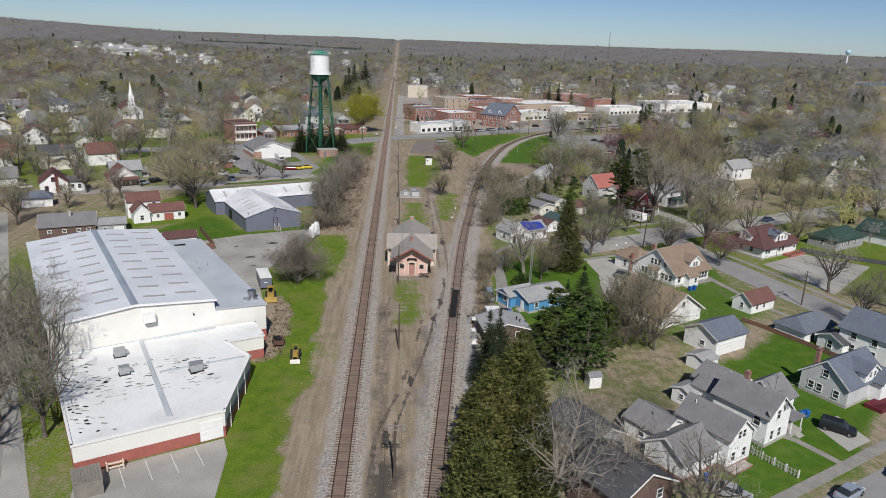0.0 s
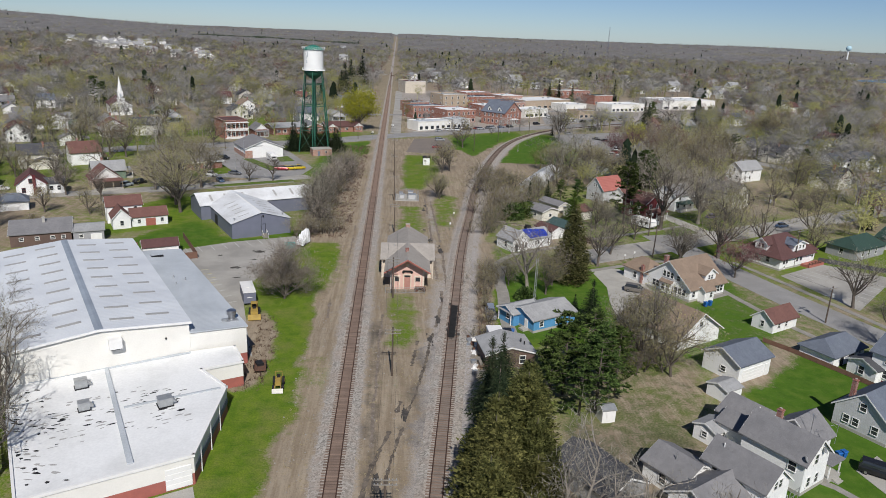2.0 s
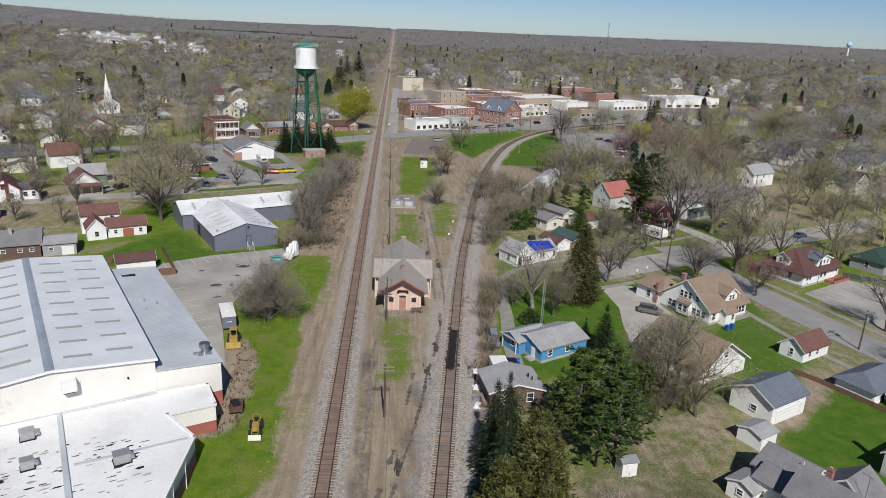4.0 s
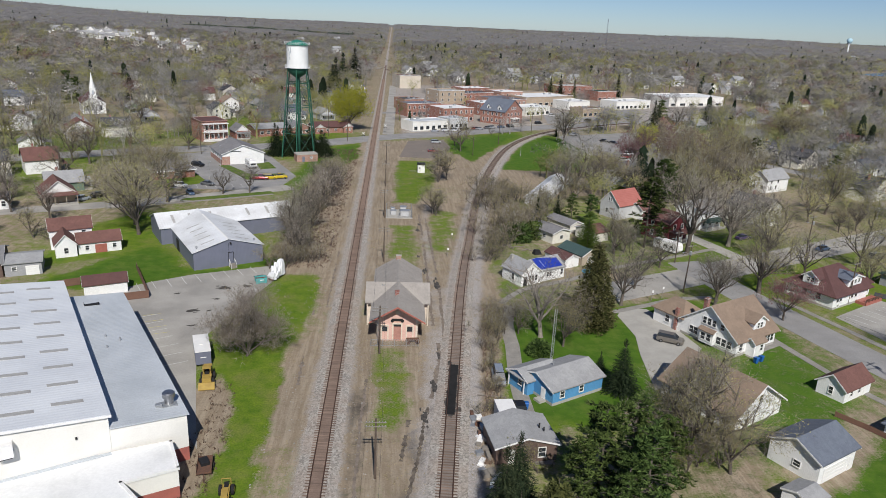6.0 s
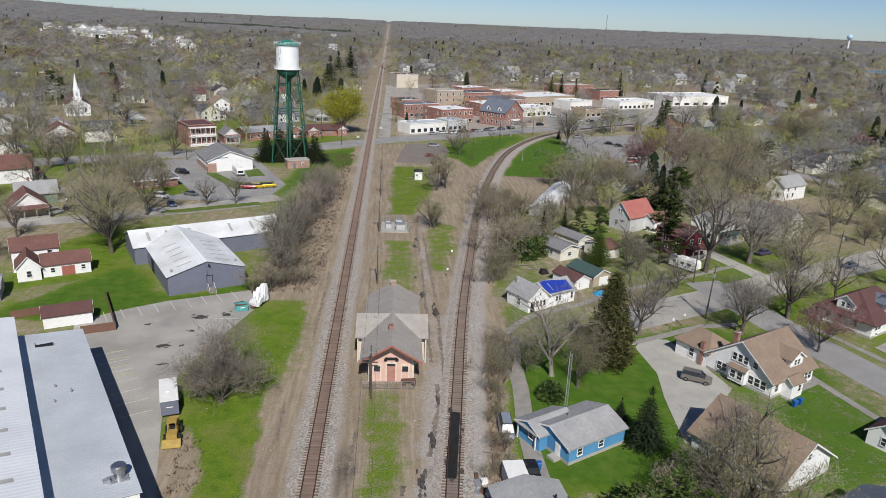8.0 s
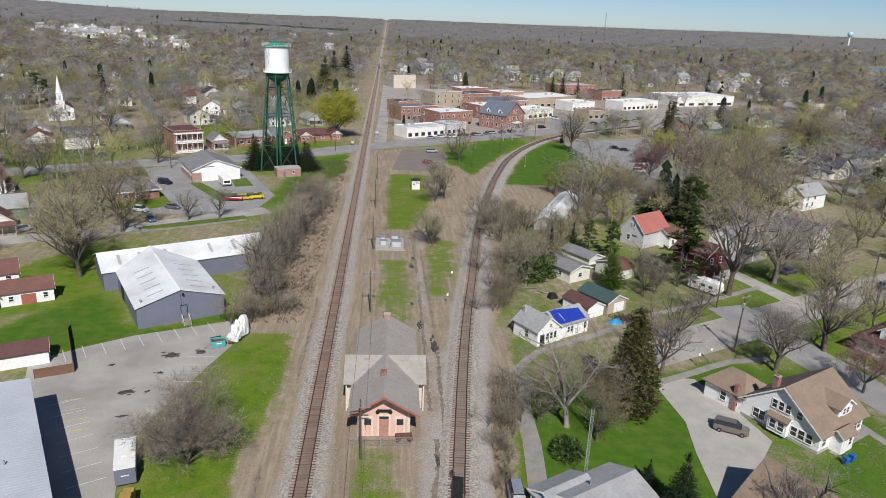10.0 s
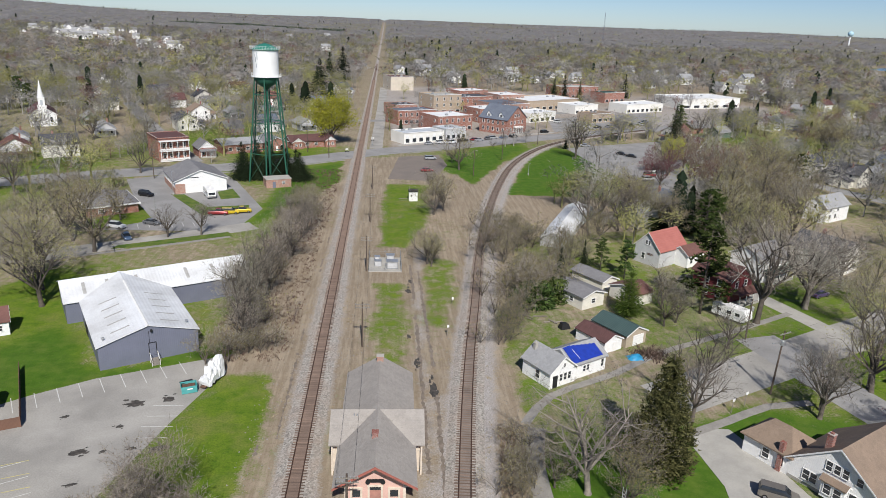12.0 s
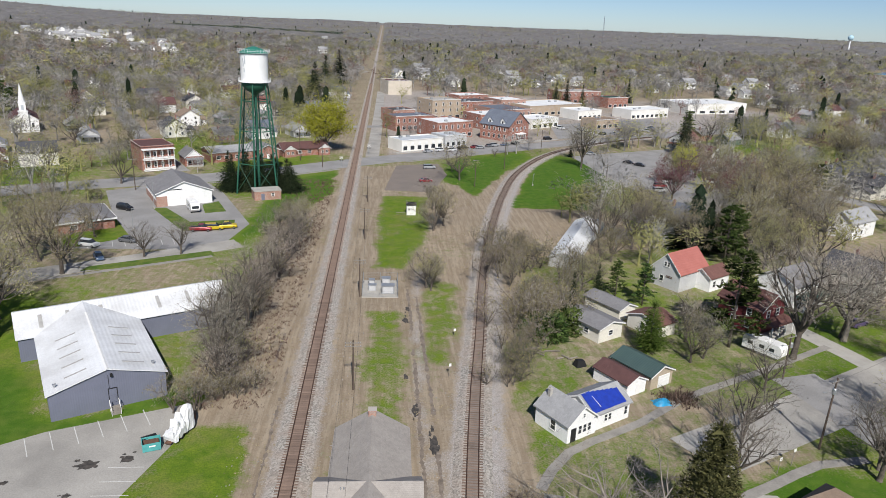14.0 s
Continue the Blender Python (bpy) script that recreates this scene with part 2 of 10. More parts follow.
M["grey_wood"] = surface("grey_wood", (0.26, 0.235, 0.20), None, 1, 12, 0.9, bump=0.4)
M["tower_green"] = surface("tower_green", (0.028, 0.12, 0.075), (0.024, 0.10, 0.065), 0.6, 8, 0.5)
M["tower_roof"] = surface("tower_roof", (0.03, 0.20, 0.145), (0.026, 0.17, 0.125), 0.6, 8, 0.45)
M["tower_white"] = surface("tower_white", (0.82, 0.82, 0.80), (0.76, 0.76, 0.74), 0.3, 5, 0.45, bump=0.03, spread=0.04)
M["cat_yellow"] = surface("cat_yellow", (0.42, 0.29, 0.07), (0.33, 0.22, 0.06), 1.5, 10, 0.6)
M["teal_paint"] = surface("teal_paint", (0.10, 0.40, 0.38), (0.08, 0.32, 0.31), 1.2, 9, 0.55)
M["tarp_white"] = surface("tarp_white", (0.82, 0.82, 0.82), (0.7, 0.7, 0.7), 1.5, 6, 0.4, bump=0.3)
M["tarp_blue"] = surface("tarp_blue", (0.02, 0.05, 0.36), (0.018, 0.04, 0.28), 1.5, 5, 0.4, bump=0.4)
M["bin_blue"] = surface("bin_blue", (0.02, 0.13, 0.42), None, 2, 10, 0.45)
M["rust"] = surface("rust", (0.16, 0.08, 0.05), (0.10, 0.06, 0.045), 2, 10, 0.9)
M["deck_maroon"] = surface("deck_maroon", (0.14, 0.02, 0.03), None, 1.5, 12, 0.7)
M["chimney_brick"] = brickwork("chimney_brick", (0.30, 0.11, 0.08), (0.24, 0.09, 0.07))
M["bark"] = surface("bark", (0.15, 0.125, 0.10), (0.09, 0.075, 0.062), 1.5, 10, 0.95, bump=0.6, spread=0.3, rnd=0.25)
M["bark_pale"] = surface("bark_pale", (0.33, 0.29, 0.24), (0.23, 0.20, 0.17), 1.5, 10, 0.95, bump=0.6, spread=0.3, rnd=0.2)
M["twig_pale"] = leafy("twig_pale", (0.17, 0.155, 0.125), (0.46, 0.42, 0.35))
M["twig"] = leafy("twig", (0.15, 0.13, 0.105), (0.46, 0.415, 0.34))
M["bud"] = leafy("bud", (0.22, 0.20, 0.085), (0.47, 0.43, 0.175))
M["yellow_leaf"] = leafy("yellow_leaf", (0.33, 0.33, 0.03), (0.50, 0.47, 0.06))
M["red_bud"] = leafy("red_bud", (0.17, 0.06, 0.06), (0.29, 0.12, 0.11))
M["spruce"] = leafy("spruce", (0.010, 0.020, 0.010), (0.055, 0.072, 0.034))
M["pine"] = leafy("pine", (0.016, 0.034, 0.010), (0.145, 0.21, 0.058))
M["column_spruce"] = leafy("column_spruce", (0.030, 0.038, 0.015), (0.24, 0.235, 0.09))
M["arbor"] = leafy("arbor", (0.07, 0.125, 0.02), (0.20, 0.27, 0.06))
M["olive_spruce"] = leafy("olive_spruce", (0.022, 0.030, 0.010), (0.21, 0.215, 0.07))
M["straw"] = leafy("straw", (0.24, 0.195, 0.12), (0.36, 0.30, 0.19))
M["bramble"] = leafy("bramble", (0.15, 0.105, 0.075), (0.34, 0.25, 0.18))
M["bramble_dark"] = leafy("bramble_dark", (0.05, 0.038, 0.028), (0.20, 0.155, 0.115))


# ---- building helpers ----
class Geo:
    """Collects vertices and faces; part() turns it into one mesh object."""

    def __init__(self):
        self.v, self.f = [], []

    def add(self, verts, faces):
        k = len(self.v)
        self.v += [tuple(p) for p in verts]
        self.f += [tuple(i + k for i in f) for f in faces]
        return self

    def box(self, x, y, z, sx, sy, sz, rz=0.0):
        """A box centred on x, y that stands on z."""
        c, s = math.cos(rz), math.sin(rz)
        vs = []
        for dz in (0, sz):
            for dx, dy in ((-sx / 2, -sy / 2), (sx / 2, -sy / 2), (sx / 2, sy / 2), (-sx / 2, sy / 2)):
                vs.append((x + c * dx - s * dy, y + s * dx + c * dy, z + dz))
        return self.add(vs, [(3, 2, 1, 0), (4, 5, 6, 7), (0, 1, 5, 4), (1, 2, 6, 5), (2, 3, 7, 6), (3, 0, 4, 7)])

    def prism(self, poly, z0, z1):
        n = len(poly)
        vs = [(x, y, z0) for x, y in poly] + [(x, y, z1) for x, y in poly]
        fs = [tuple(range(n))[::-1], tuple(range(n, 2 * n))] + [(i, (i + 1) % n, n + (i + 1) % n, n + i) for i in range(n)]
        return self.add(vs, fs)

    def tube(self, p0, p1, r0, r1=None, n=6, caps=True):
        p0, p1 = Vector(p0), Vector(p1)
        r1 = r0 if r1 is None else r1
        q = (p1 - p0).to_track_quat("Z", "Y")
        ring = [Vector((math.cos(6.28319 * i / n), math.sin(6.28319 * i / n), 0)) for i in range(n)]
        vs = [p0 + q @ (r * r0) for r in ring] + [p1 + q @ (r * r1) for r in ring]
        fs = [(i, (i + 1) % n, n + (i + 1) % n, n + i) for i in range(n)]
        if caps:
            fs += [tuple(range(n))[::-1], tuple(range(n, 2 * n))]
        return self.add(vs, fs)

    def lathe(self, profile, n=24, at=(0, 0, 0)):
        """Profile of (radius, height) turned round z."""
        vs = [(at[0] + r * math.cos(6.28319 * i / n), at[1] + r * math.sin(6.28319 * i / n), at[2] + z) for r, z in profile for i in range(n)]
        fs = [(k * n + i, k * n + (i + 1) % n, (k + 1) * n + (i + 1) % n, (k + 1) * n + i) for k in range(len(profile) - 1) for i in range(n)]
        return self.add(vs, fs + [tuple(range(n))[::-1], tuple(range((len(profile) - 1) * n, len(profile) * n))])

    def extrude(self, section, a, b, axis):
        """A section of (across, z) points drawn along axis 'x' or 'y' from a to b."""
        n = len(section)
        put = (lambda u, s, z: (u, s, z)) if axis == "x" else (lambda u, s, z: (s, u, z))
        vs = [put(a, s, z) for s, z in section] + [put(b, s, z) for s, z in section]
        return self.add(vs, [tuple(range(n)), tuple(range(n, 2 * n))[::-1]] + [(i, n + i, n + (i + 1) % n, (i + 1) % n) for i in range(n)])

    def moved(self, x=0, y=0, z=0, rz=0):
        m = pose(x, y, z, 0, 0, rz)
        self.v = [tuple(m @ Vector(p)) for p in self.v]
        return self

    def mesh(self, name, material, smooth=False, fix=True):
        me = bpy.data.meshes.new(name)
        me.from_pydata(self.v, [], self.f)
        if fix:
            bm = bmesh.new()
            bm.from_mesh(me)
            bmesh.ops.recalc_face_normals(bm, faces=bm.faces)
            bm.to_mesh(me)
            bm.free()
        me.materials.append(M[material] if isinstance(material, str) else material)
        if smooth:
            me.polygons.foreach_set("use_smooth", [True] * len(me.polygons))
        me.update()
        return me


def part(name, geo, material, parent=None, label="", smooth=False, at=None):
    """One mesh object under a thing or a part."""
    me = geo if isinstance(geo, bpy.types.Mesh) else geo.mesh(name, material, smooth)
    ob = new(name, me)
    if parent is not None:
        ob.parent = parent
    if at is not None:
        ob.matrix_basis = at
    if label:
        ob["label"] = label
    return ob


def thing(name, label, category, x=0.0, y=0.0, z=0.0, rz=0.0, group="", kind=""):
    """An Empty at the base of a thing, which parents its parts."""
    ob = new(name)
    ob.empty_display_size = 0.3
    ob.matrix_basis = pose(x, y, z, 0, 0, rz)
    return tagged(ob, label, category, group, kind)


def setting(name, geo, material, label, category):
    ob = part(name, geo, material)
    return tagged(ob, label, category, kind="structure")


def strip(points, width, z, top=0.0, kerb=0.0):
    """A ribbon along a line of points, mitred at the bends."""
    geo, n = Geo(), len(points)
    p = [Vector((*q, 0)) for q in points]
    left, right = [], []
    for i in range(n):
        d = (p[min(i + 1, n - 1)] - p[max(i - 1, 0)]).normalized()
        s = Vector((-d.y, d.x, 0)) * width / 2
        left.append(p[i] + s)
        right.append(p[i] - s)
    vs = [(q.x, q.y, z) for q in left] + [(q.x, q.y, z) for q in right]
    vs += [(q.x, q.y, z - 0.2) for q in left] + [(q.x, q.y, z - 0.2) for q in right]
    for i in range(n - 1):
        geo.f += [(i, n + i, n + i + 1, i + 1), (i, i + 1, 2 * n + i + 1, 2 * n + i), (n + i, 3 * n + i, 3 * n + i + 1, n + i + 1)]
    geo.v = vs
    return geo


def curve_points(ctrl, step):
    """Catmull-Rom through control points, at about even steps."""
    c = [np.array(p, float) for p in ctrl]
    c = [2 * c[0] - c[1]] + c + [2 * c[-1] - c[-2]]
    out = []
    for i in range(1, len(c) - 2):
        n = max(1, int(np.linalg.norm(c[i + 1] - c[i]) / step))
        for k in range(n):
            t = k / n
            out.append(0.5 * (2 * c[i] + (c[i + 1] - c[i - 1]) * t + (2 * c[i - 1] - 5 * c[i] + 4 * c[i + 1] - c[i + 2]) * t * t + (3 * c[i] - c[i - 1] - 3 * c[i + 1] + c[i + 2]) * t ** 3))
    return [tuple(p) for p in out] + [tuple(c[-2])]


GRID = 29.0
rng = random.Random(7)
nrng = np.random.default_rng(11)
KEEP = []          # x, y, radius: where nothing is scattered


def lump(x, y, scale, seed=0):
    """Smooth noise for arrays, from sums of sines."""
    r = np.random.default_rng(seed)
    out = 0.0 * x
    for k in range(5):
        a, f, p = r.uniform(0, 6.28), scale * (0.6 + 0.45 * k), r.uniform(0, 6.28)
        out = out + np.sin(f * (x * np.cos(a) + y * np.sin(a)) + p + 1.3 * np.sin(f * 0.7 * (y * np.cos(a) - x * np.sin(a)))) / (1 + 0.5 * k)
    return out / 2.2


def terrain(x, y):
    """Flat through the town, rising to low wooded hills far off."""
    d = np.hypot(x, y - 100)
    far = np.clip((d - 800) / 3000, 0, 1)
    z = 26 * far ** 1.2 + 4 * far * lump(x, y, 0.004, 3)
    z = z + 46 * np.exp(-(((x + 1800) / 800) ** 2) - ((y - 2700) / 650) ** 2)
    z = z + 13 * np.exp(-(((x + 500) / 260) ** 2) - ((y - 1150) / 330) ** 2)
    z = z + 14 * np.exp(-(((x - 1500) / 600) ** 2) - ((y - 3000) / 600) ** 2)
    return z


# ---- ground ----
def spaced(lo, a, b, hi, step, grow=1.09):
    """Grid lines: even between a and b, growing outwards."""
    out = list(np.arange(a, b + 1e-6, step))
    s, v = step, out[-1]
    while v < hi:
        s *= grow
        v += s
        out.append(min(v, hi))
    s, v = step, out[0]
    while v > lo:
        s *= grow
        v -= s
        out.insert(0, max(v, lo))
    return np.array(out)


def inside(poly, x, y):
    hit = np.zeros(x.shape, bool)
    n = len(poly)
    for i in range(n):
        (x0, y0), (x1, y1) = poly[i], poly[(i + 1) % n]
        cross = ((y0 > y) != (y1 > y)) & (x < (x1 - x0) * (y - y0) / (y1 - y0 + 1e-12) + x0)
        hit ^= cross
    return hit


TRACK2 = curve_points([(4.5, -5), (8.2, 30), (11.9, 65), (15.6, 97), (19.3, 129), (22.3, 154), (25.3, 175.5), (28.6, 196), (32.7, 223), (37.3, 248), (42.9, 274), (49.6, 301), (58.5, 331), (69.5, 357), (82.5, 379.5), (97, 397), (120, 417), (150, 438)], 2.0)
T2 = np.array(TRACK2)


def track2_x(y):
    return np.interp(y, T2[:, 1], T2[:, 0])


LAWNS = [
    [(-23, 103), (-15, 90), (-15.5, 86), (-15.5, 50), (-8, 50), (-7.2, 90), (-8.5, 130), (-6.5, 160), (-8, 168), (-13, 164), (-15, 150), (-19, 122), (-14.5, 104)],   # beside the warehouse
    [(-62, 158), (-47, 186), (-33.5, 168), (-20, 176), (-16, 180), (-15, 174), (-25, 169), (-40, 161), (-46, 157)],      # grey warehouse
    [(-66, 172), (-52, 178), (-44, 200), (-60, 215), (-70, 196)],
    [(6.3, 108), (10.4, 108), (11.8, 134), (5.6, 134)],                  # south of the depot
    [(8.0, 163), (14.0, 163), (15.2, 208), (8.0, 208)],
    [(18.2, 185), (22.5, 185), (27.5, 224), (20.0, 224)],
    [(9.0, 232), (17, 232), (23, 262), (25, 300), (11.0, 300)],
    [(32, 330), (41, 300), (48, 318), (60, 350), (76, 382), (52, 371), (36, 357)],   # by the curve
    [(50, 288), (80, 287), (93, 330), (96, 362), (87, 378), (72, 354), (60, 322)],
    [(-24, 250), (-5.5, 300), (-6, 332), (-30, 318), (-22, 300), (-24, 275)],        # tower green
    [(26.5, 108), (50, 112), (54, 140), (52, 152), (31, 146), (27.5, 125)],      # blue house
    [(52, 96), (70, 105), (84, 120), (80, 136), (68, 128), (58, 112)],
    [(46, 56), (66, 64), (86, 90), (84, 112), (62, 92), (56, 78)],
    [(62, 140), (72, 130), (82, 135), (82, 150), (66, 158), (52, 151)],
    [(31, 172), (42, 176), (47, 190), (38, 196), (32, 192)],
    [(30, 148), (34, 160), (48, 168), (58, 175), (60, 165), (48, 158), (40, 152)],
    [(-60, 245), (-48, 252), (-44, 262), (-58, 262)],
    [(150, 370), (250, 400), (245, 425), (160, 405)],
    [(-61.8, 245.6), (-66, 251.7), (-58.8, 272), (-51.3, 256)],
    [(-13.5, 450), (-8, 450), (-8, 640), (-12, 640)],
]
gx, gy = np.meshgrid(spaced(-4200, -100, 125, 4200, 1.15, 1.1), spaced(-500, 44, 320, 4900, 1.15, 1.055))
wx, wy = gx + 1.1 * lump(gx, gy, 0.55, 1), gy + 1.1 * lump(gx, gy, 0.55, 2)
grass = 0.52 + 0.20 * lump(gx, gy, 0.05, 5) + 0.08 * lump(gx, gy, 0.3, 6)     # rough town grass and leaf litter
grass = np.where(np.hypot(gx, gy) > 330, grass - 0.20 * np.clip((np.hypot(gx, gy) - 330) / 250, 0, 1), grass)
corridor = (wx > -9.0 + 3 * (gy > 170)) & (wx < track2_x(gy) + 7.5) & (gy < 345)
grass = np.where(corridor, 0.24 + 0.16 * lump(gx, gy, 0.16, 8), grass)
scrub = (wx > -17) & (wx < -5) & (wy > 168) & (wy < 300)
grass = np.where(scrub, 0.24, grass)
wild = inside([(46, 240), (82, 250), (80, 285), (52, 287)], wx, wy)
grass = np.where(wild, 0.15, grass)
for k, poly in enumerate(LAWNS):
    level = {0: 0.84, 3: 0.60, 4: 0.62, 5: 0.6, 6: 0.66, 14: 0.55, 15: 0.55, 13: 0.66, 11: 0.6}.get(k, 0.9)
    grass = np.where(inside(poly, wx, wy), level + 0.1 * lump(gx, gy, 0.2, 9), grass)
grass = np.where(inside([(-17, 91), (-12, 95), (-12.6, 112), (-17.5, 124), (-19, 118)], wx, wy), 0.15, grass)
grass = np.where(inside([(12, 366), (60, 390), (108, 420), (300, 500), (290, 640), (10, 660)], wx, wy), 0.28, grass)
grass = np.where(inside([(30, 66), (46, 72), (56, 90), (56, 104), (40, 106), (30, 90)], wx, wy), 0.42 + 0.2 * lump(gx, gy, 0.25, 19), grass)
lush = np.zeros(gx.shape)
for k in (1, 7, 8, 9, 10, 11, 12, 13):
    lush = np.where(inside(LAWNS[k], wx, wy), 1.0, lush)
lush = np.where(inside([(58, 150), (84, 156), (98, 122), (112, 84), (70, 62), (48, 50), (44, 58), (62, 92), (54, 112)], wx, wy), np.maximum(lush, 0.75), lush)
grass = np.where(inside([(31, 150), (60, 160), (104, 180), (100, 222), (60, 206), (36, 199)], wx, wy), grass - 0.08, grass)
lush = np.where(inside([(31, 150), (60, 160), (104, 180), (100, 222), (60, 206), (36, 199)], wx, wy), np.maximum(lush, 0.4), lush)
stone = np.zeros(gx.shape)
off2 = gx - track2_x(gy)
stone = np.maximum(stone, 0.9 * np.exp(-((off2 / np.where(off2 > 0, 4.8, 3.4)) ** 4)) * (gy < 400))
stone = np.maximum(stone, 0.75 * np.exp(-((gx / np.where(gy < 345, 3.5, 2.4)) ** 4)))
grass = np.where((np.abs(gx) < 14) & (gy > 372) & (gy < 1400), 0.36, grass)
lane = inside([(8, 60), (10.5, 60), (13.5, 100), (17, 135), (19, 185), (20.5, 232), (17.5, 232), (16, 185), (14.5, 140), (10.0, 95)], wx, wy)
stone = np.where(lane, 0.55, stone)
stone = np.where(inside([(12, 366), (60, 390), (108, 420), (300, 500), (290, 640), (10, 660)], wx, wy), 0.55 + 0.15 * lump(gx, gy, 0.04, 17), stone)
cinder_shade = np.zeros(gx.shape)
# dark strip beside the main track: ditch shade put into the ground colour
cinder_shade = np.maximum(cinder_shade, 0.95 * np.exp(-(((wx - 4.2) / 1.0) ** 2)) * ((gy < 120)))
cinder_shade = np.maximum(cinder_shade, 0.9 * np.exp(-(((wx - 7 - 0.1 * (gy - 60)) / 0.6) ** 2)) * (gy < 110))
cinder_shade = np.maximum(cinder_shade, 0.85 * np.exp(-(((wx - 9.3 - 0.1 * (gy - 60)) / 0.5) ** 2)) * (gy < 110))
# darker ground between the tracks at the near end
cinder_shade = np.where(inside([(3, 44), (8, 44), (7, 64), (4, 66)], wx, wy), 0.85, cinder_shade)
cinder_shade = np.maximum(cinder_shade, 0.30 * np.clip((np.hypot(gx, gy) - 380) / 350, 0, 1))          # leaf litter and tree shade under the woods, put into the colour
# dark brown yard soil, with the shadow on it put into the colour
cinder_shade = np.maximum(cinder_shade, np.where(inside([(30, 66), (44, 70), (54, 88), (56, 104), (40, 106), (30, 90)], wx, wy), 0.42 + 0.15 * lump(gx, gy, 0.3, 23), 0.0))
cinder_shade = np.maximum(cinder_shade, 0.6 * (lane & (lump(gx, gy, 0.5, 14) > 0.55)))


def softened(a):
    for _ in range(2):
        b = np.pad(a, 1, mode="edge")
        a = (b[:-2, 1:-1] + b[2:, 1:-1] + b[1:-1, :-2] + b[1:-1, 2:] + 2 * b[1:-1, 1:-1]) / 6
    return a


grass, stone, cinder_shade, lush = softened(grass), softened(stone), softened(cinder_shade), softened(lush)
gz = terrain(gx, gy)
ny_, nx_ = gx.shape
me = bpy.data.meshes.new("ground")
idx = np.arange(nx_ * ny_).reshape(ny_, nx_)
quads = np.stack([idx[:-1, :-1], idx[:-1, 1:], idx[1:, 1:], idx[1:, :-1]], -1).reshape(-1, 4)
me.from_pydata(np.stack([gx, gy, gz], -1).reshape(-1, 3).tolist(), [], quads.tolist())
attr = me.color_attributes.new("cover", "FLOAT_COLOR", "POINT")
attr.data.foreach_set("color", np.stack([grass, stone, cinder_shade, lush], -1).astype(np.float32).ravel())
me.polygons.foreach_set("use_smooth", [True] * len(me.polygons))


def ground_material():
    s = Nodes("ground")
    a = s.t.nodes.new("ShaderNodeVertexColor")
    a.layer_name = "cover"
    sep = s.n("SeparateColor")
    s.link(a.outputs[0], sep.inputs[0])
    big, mid, fine = s.noise(0.06, 5.0), s.noise(0.5, 8.0, rough=0.65), s.noise(3.5, 6.0)
    soil = s.mix(s.ramp(mid, 0.3, 0.7), (0.345, 0.275, 0.192), (0.255, 0.206, 0.148))
    soil = s.mix(s.math("MULTIPLY", s.ramp(big, 0.42, 0.62), 0.55), soil, (0.206, 0.165, 0.118))
    soil = s.mix(s.math("MULTIPLY", s.ramp(fine, 0.4, 0.8), 0.5), soil, (0.41, 0.345, 0.262))
    turf = s.mix(s.ramp(mid, 0.32, 0.68), (0.075, 0.146, 0.010), (0.160, 0.222, 0.020))
    turf = s.mix(s.math("MULTIPLY", s.ramp(s.noise(0.16, 6.0, rough=0.65), 0.47, 0.72), 0.7), turf, (0.225, 0.205, 0.07))
    turf = s.mix(s.math("MULTIPLY", s.ramp(fine, 0.42, 0.75), 0.55), turf, (0.035, 0.07, 0.01))
    lawn = s.mix(s.ramp(mid, 0.3, 0.7), (0.040, 0.100, 0.008), (0.072, 0.150, 0.014))
    lawn = s.mix(s.math("MULTIPLY", s.ramp(s.noise(0.25, 5.0), 0.5, 0.75), 0.45), lawn, (0.13, 0.15, 0.035))
    turf = s.mix(s.math("MULTIPLY", a.outputs["Alpha"], 0.85), turf, lawn)
    speck = s.noise(1.7, 10.0, rough=0.8)
    soil = s.mix(s.math("MULTIPLY", s.ramp(speck, 0.53, 0.66), 0.6), soil, (0.10, 0.078, 0.058))
    turf = s.mix(s.math("MULTIPLY", s.ramp(speck, 0.56, 0.68), 0.5), turf, (0.19, 0.155, 0.07))
    pebble = s.n("TexVoronoi", Scale=9.0)
    s.link(s.co, pebble.inputs["Vector"])
    rock = s.mix(s.ramp(pebble.outputs["Color"], 0.1, 0.9), (0.258, 0.241, 0.224), (0.482, 0.447, 0.413))
    rock = s.mix(s.math("MULTIPLY", s.ramp(mid, 0.4, 0.75), 0.45), rock, (0.258, 0.198, 0.146))
    streak_co = s.n("Mapping")
    streak_co.inputs["Scale"].default_value = (1.0, 0.07, 1.0)
    s.link(s.co, streak_co.inputs["Vector"])
    streak = s.noise(1.1, 5.0, streak_co.outputs[0], 0.7)
    soil = s.mix(s.math("MULTIPLY", s.ramp(streak, 0.42, 0.66), 0.55), soil, (0.20, 0.152, 0.10))
    soil = s.mix(s.math("MULTIPLY", s.ramp(streak, 0.52, 0.30), 0.35), soil, (0.46, 0.395, 0.30))
    jitter = s.math("ADD", s.math("MULTIPLY", s.math("SUBTRACT", mid, 0.5), 0.75), s.math("MULTIPLY", s.math("SUBTRACT", fine, 0.5), 0.55))
    g = s.ramp(s.math("ADD", sep.outputs[0], jitter), 0.36, 0.62)
    r = s.ramp(s.math("ADD", sep.outputs[1], jitter), 0.35, 0.6)
    c = s.ramp(s.math("ADD", sep.outputs[2], jitter), 0.3, 0.75)
    col = s.mix(g, soil, turf)
    col = s.mix(r, col, rock)
    col = s.mix(s.math("MULTIPLY", c, 0.85), col, (0.0645, 0.0585, 0.0516))
    s.bump(s.math("ADD", fine, pebble.outputs["Distance"]), 0.35, 0.08)
    return s.done(col, 0.95, 0.0, 0.15)


M["ground"] = ground_material()
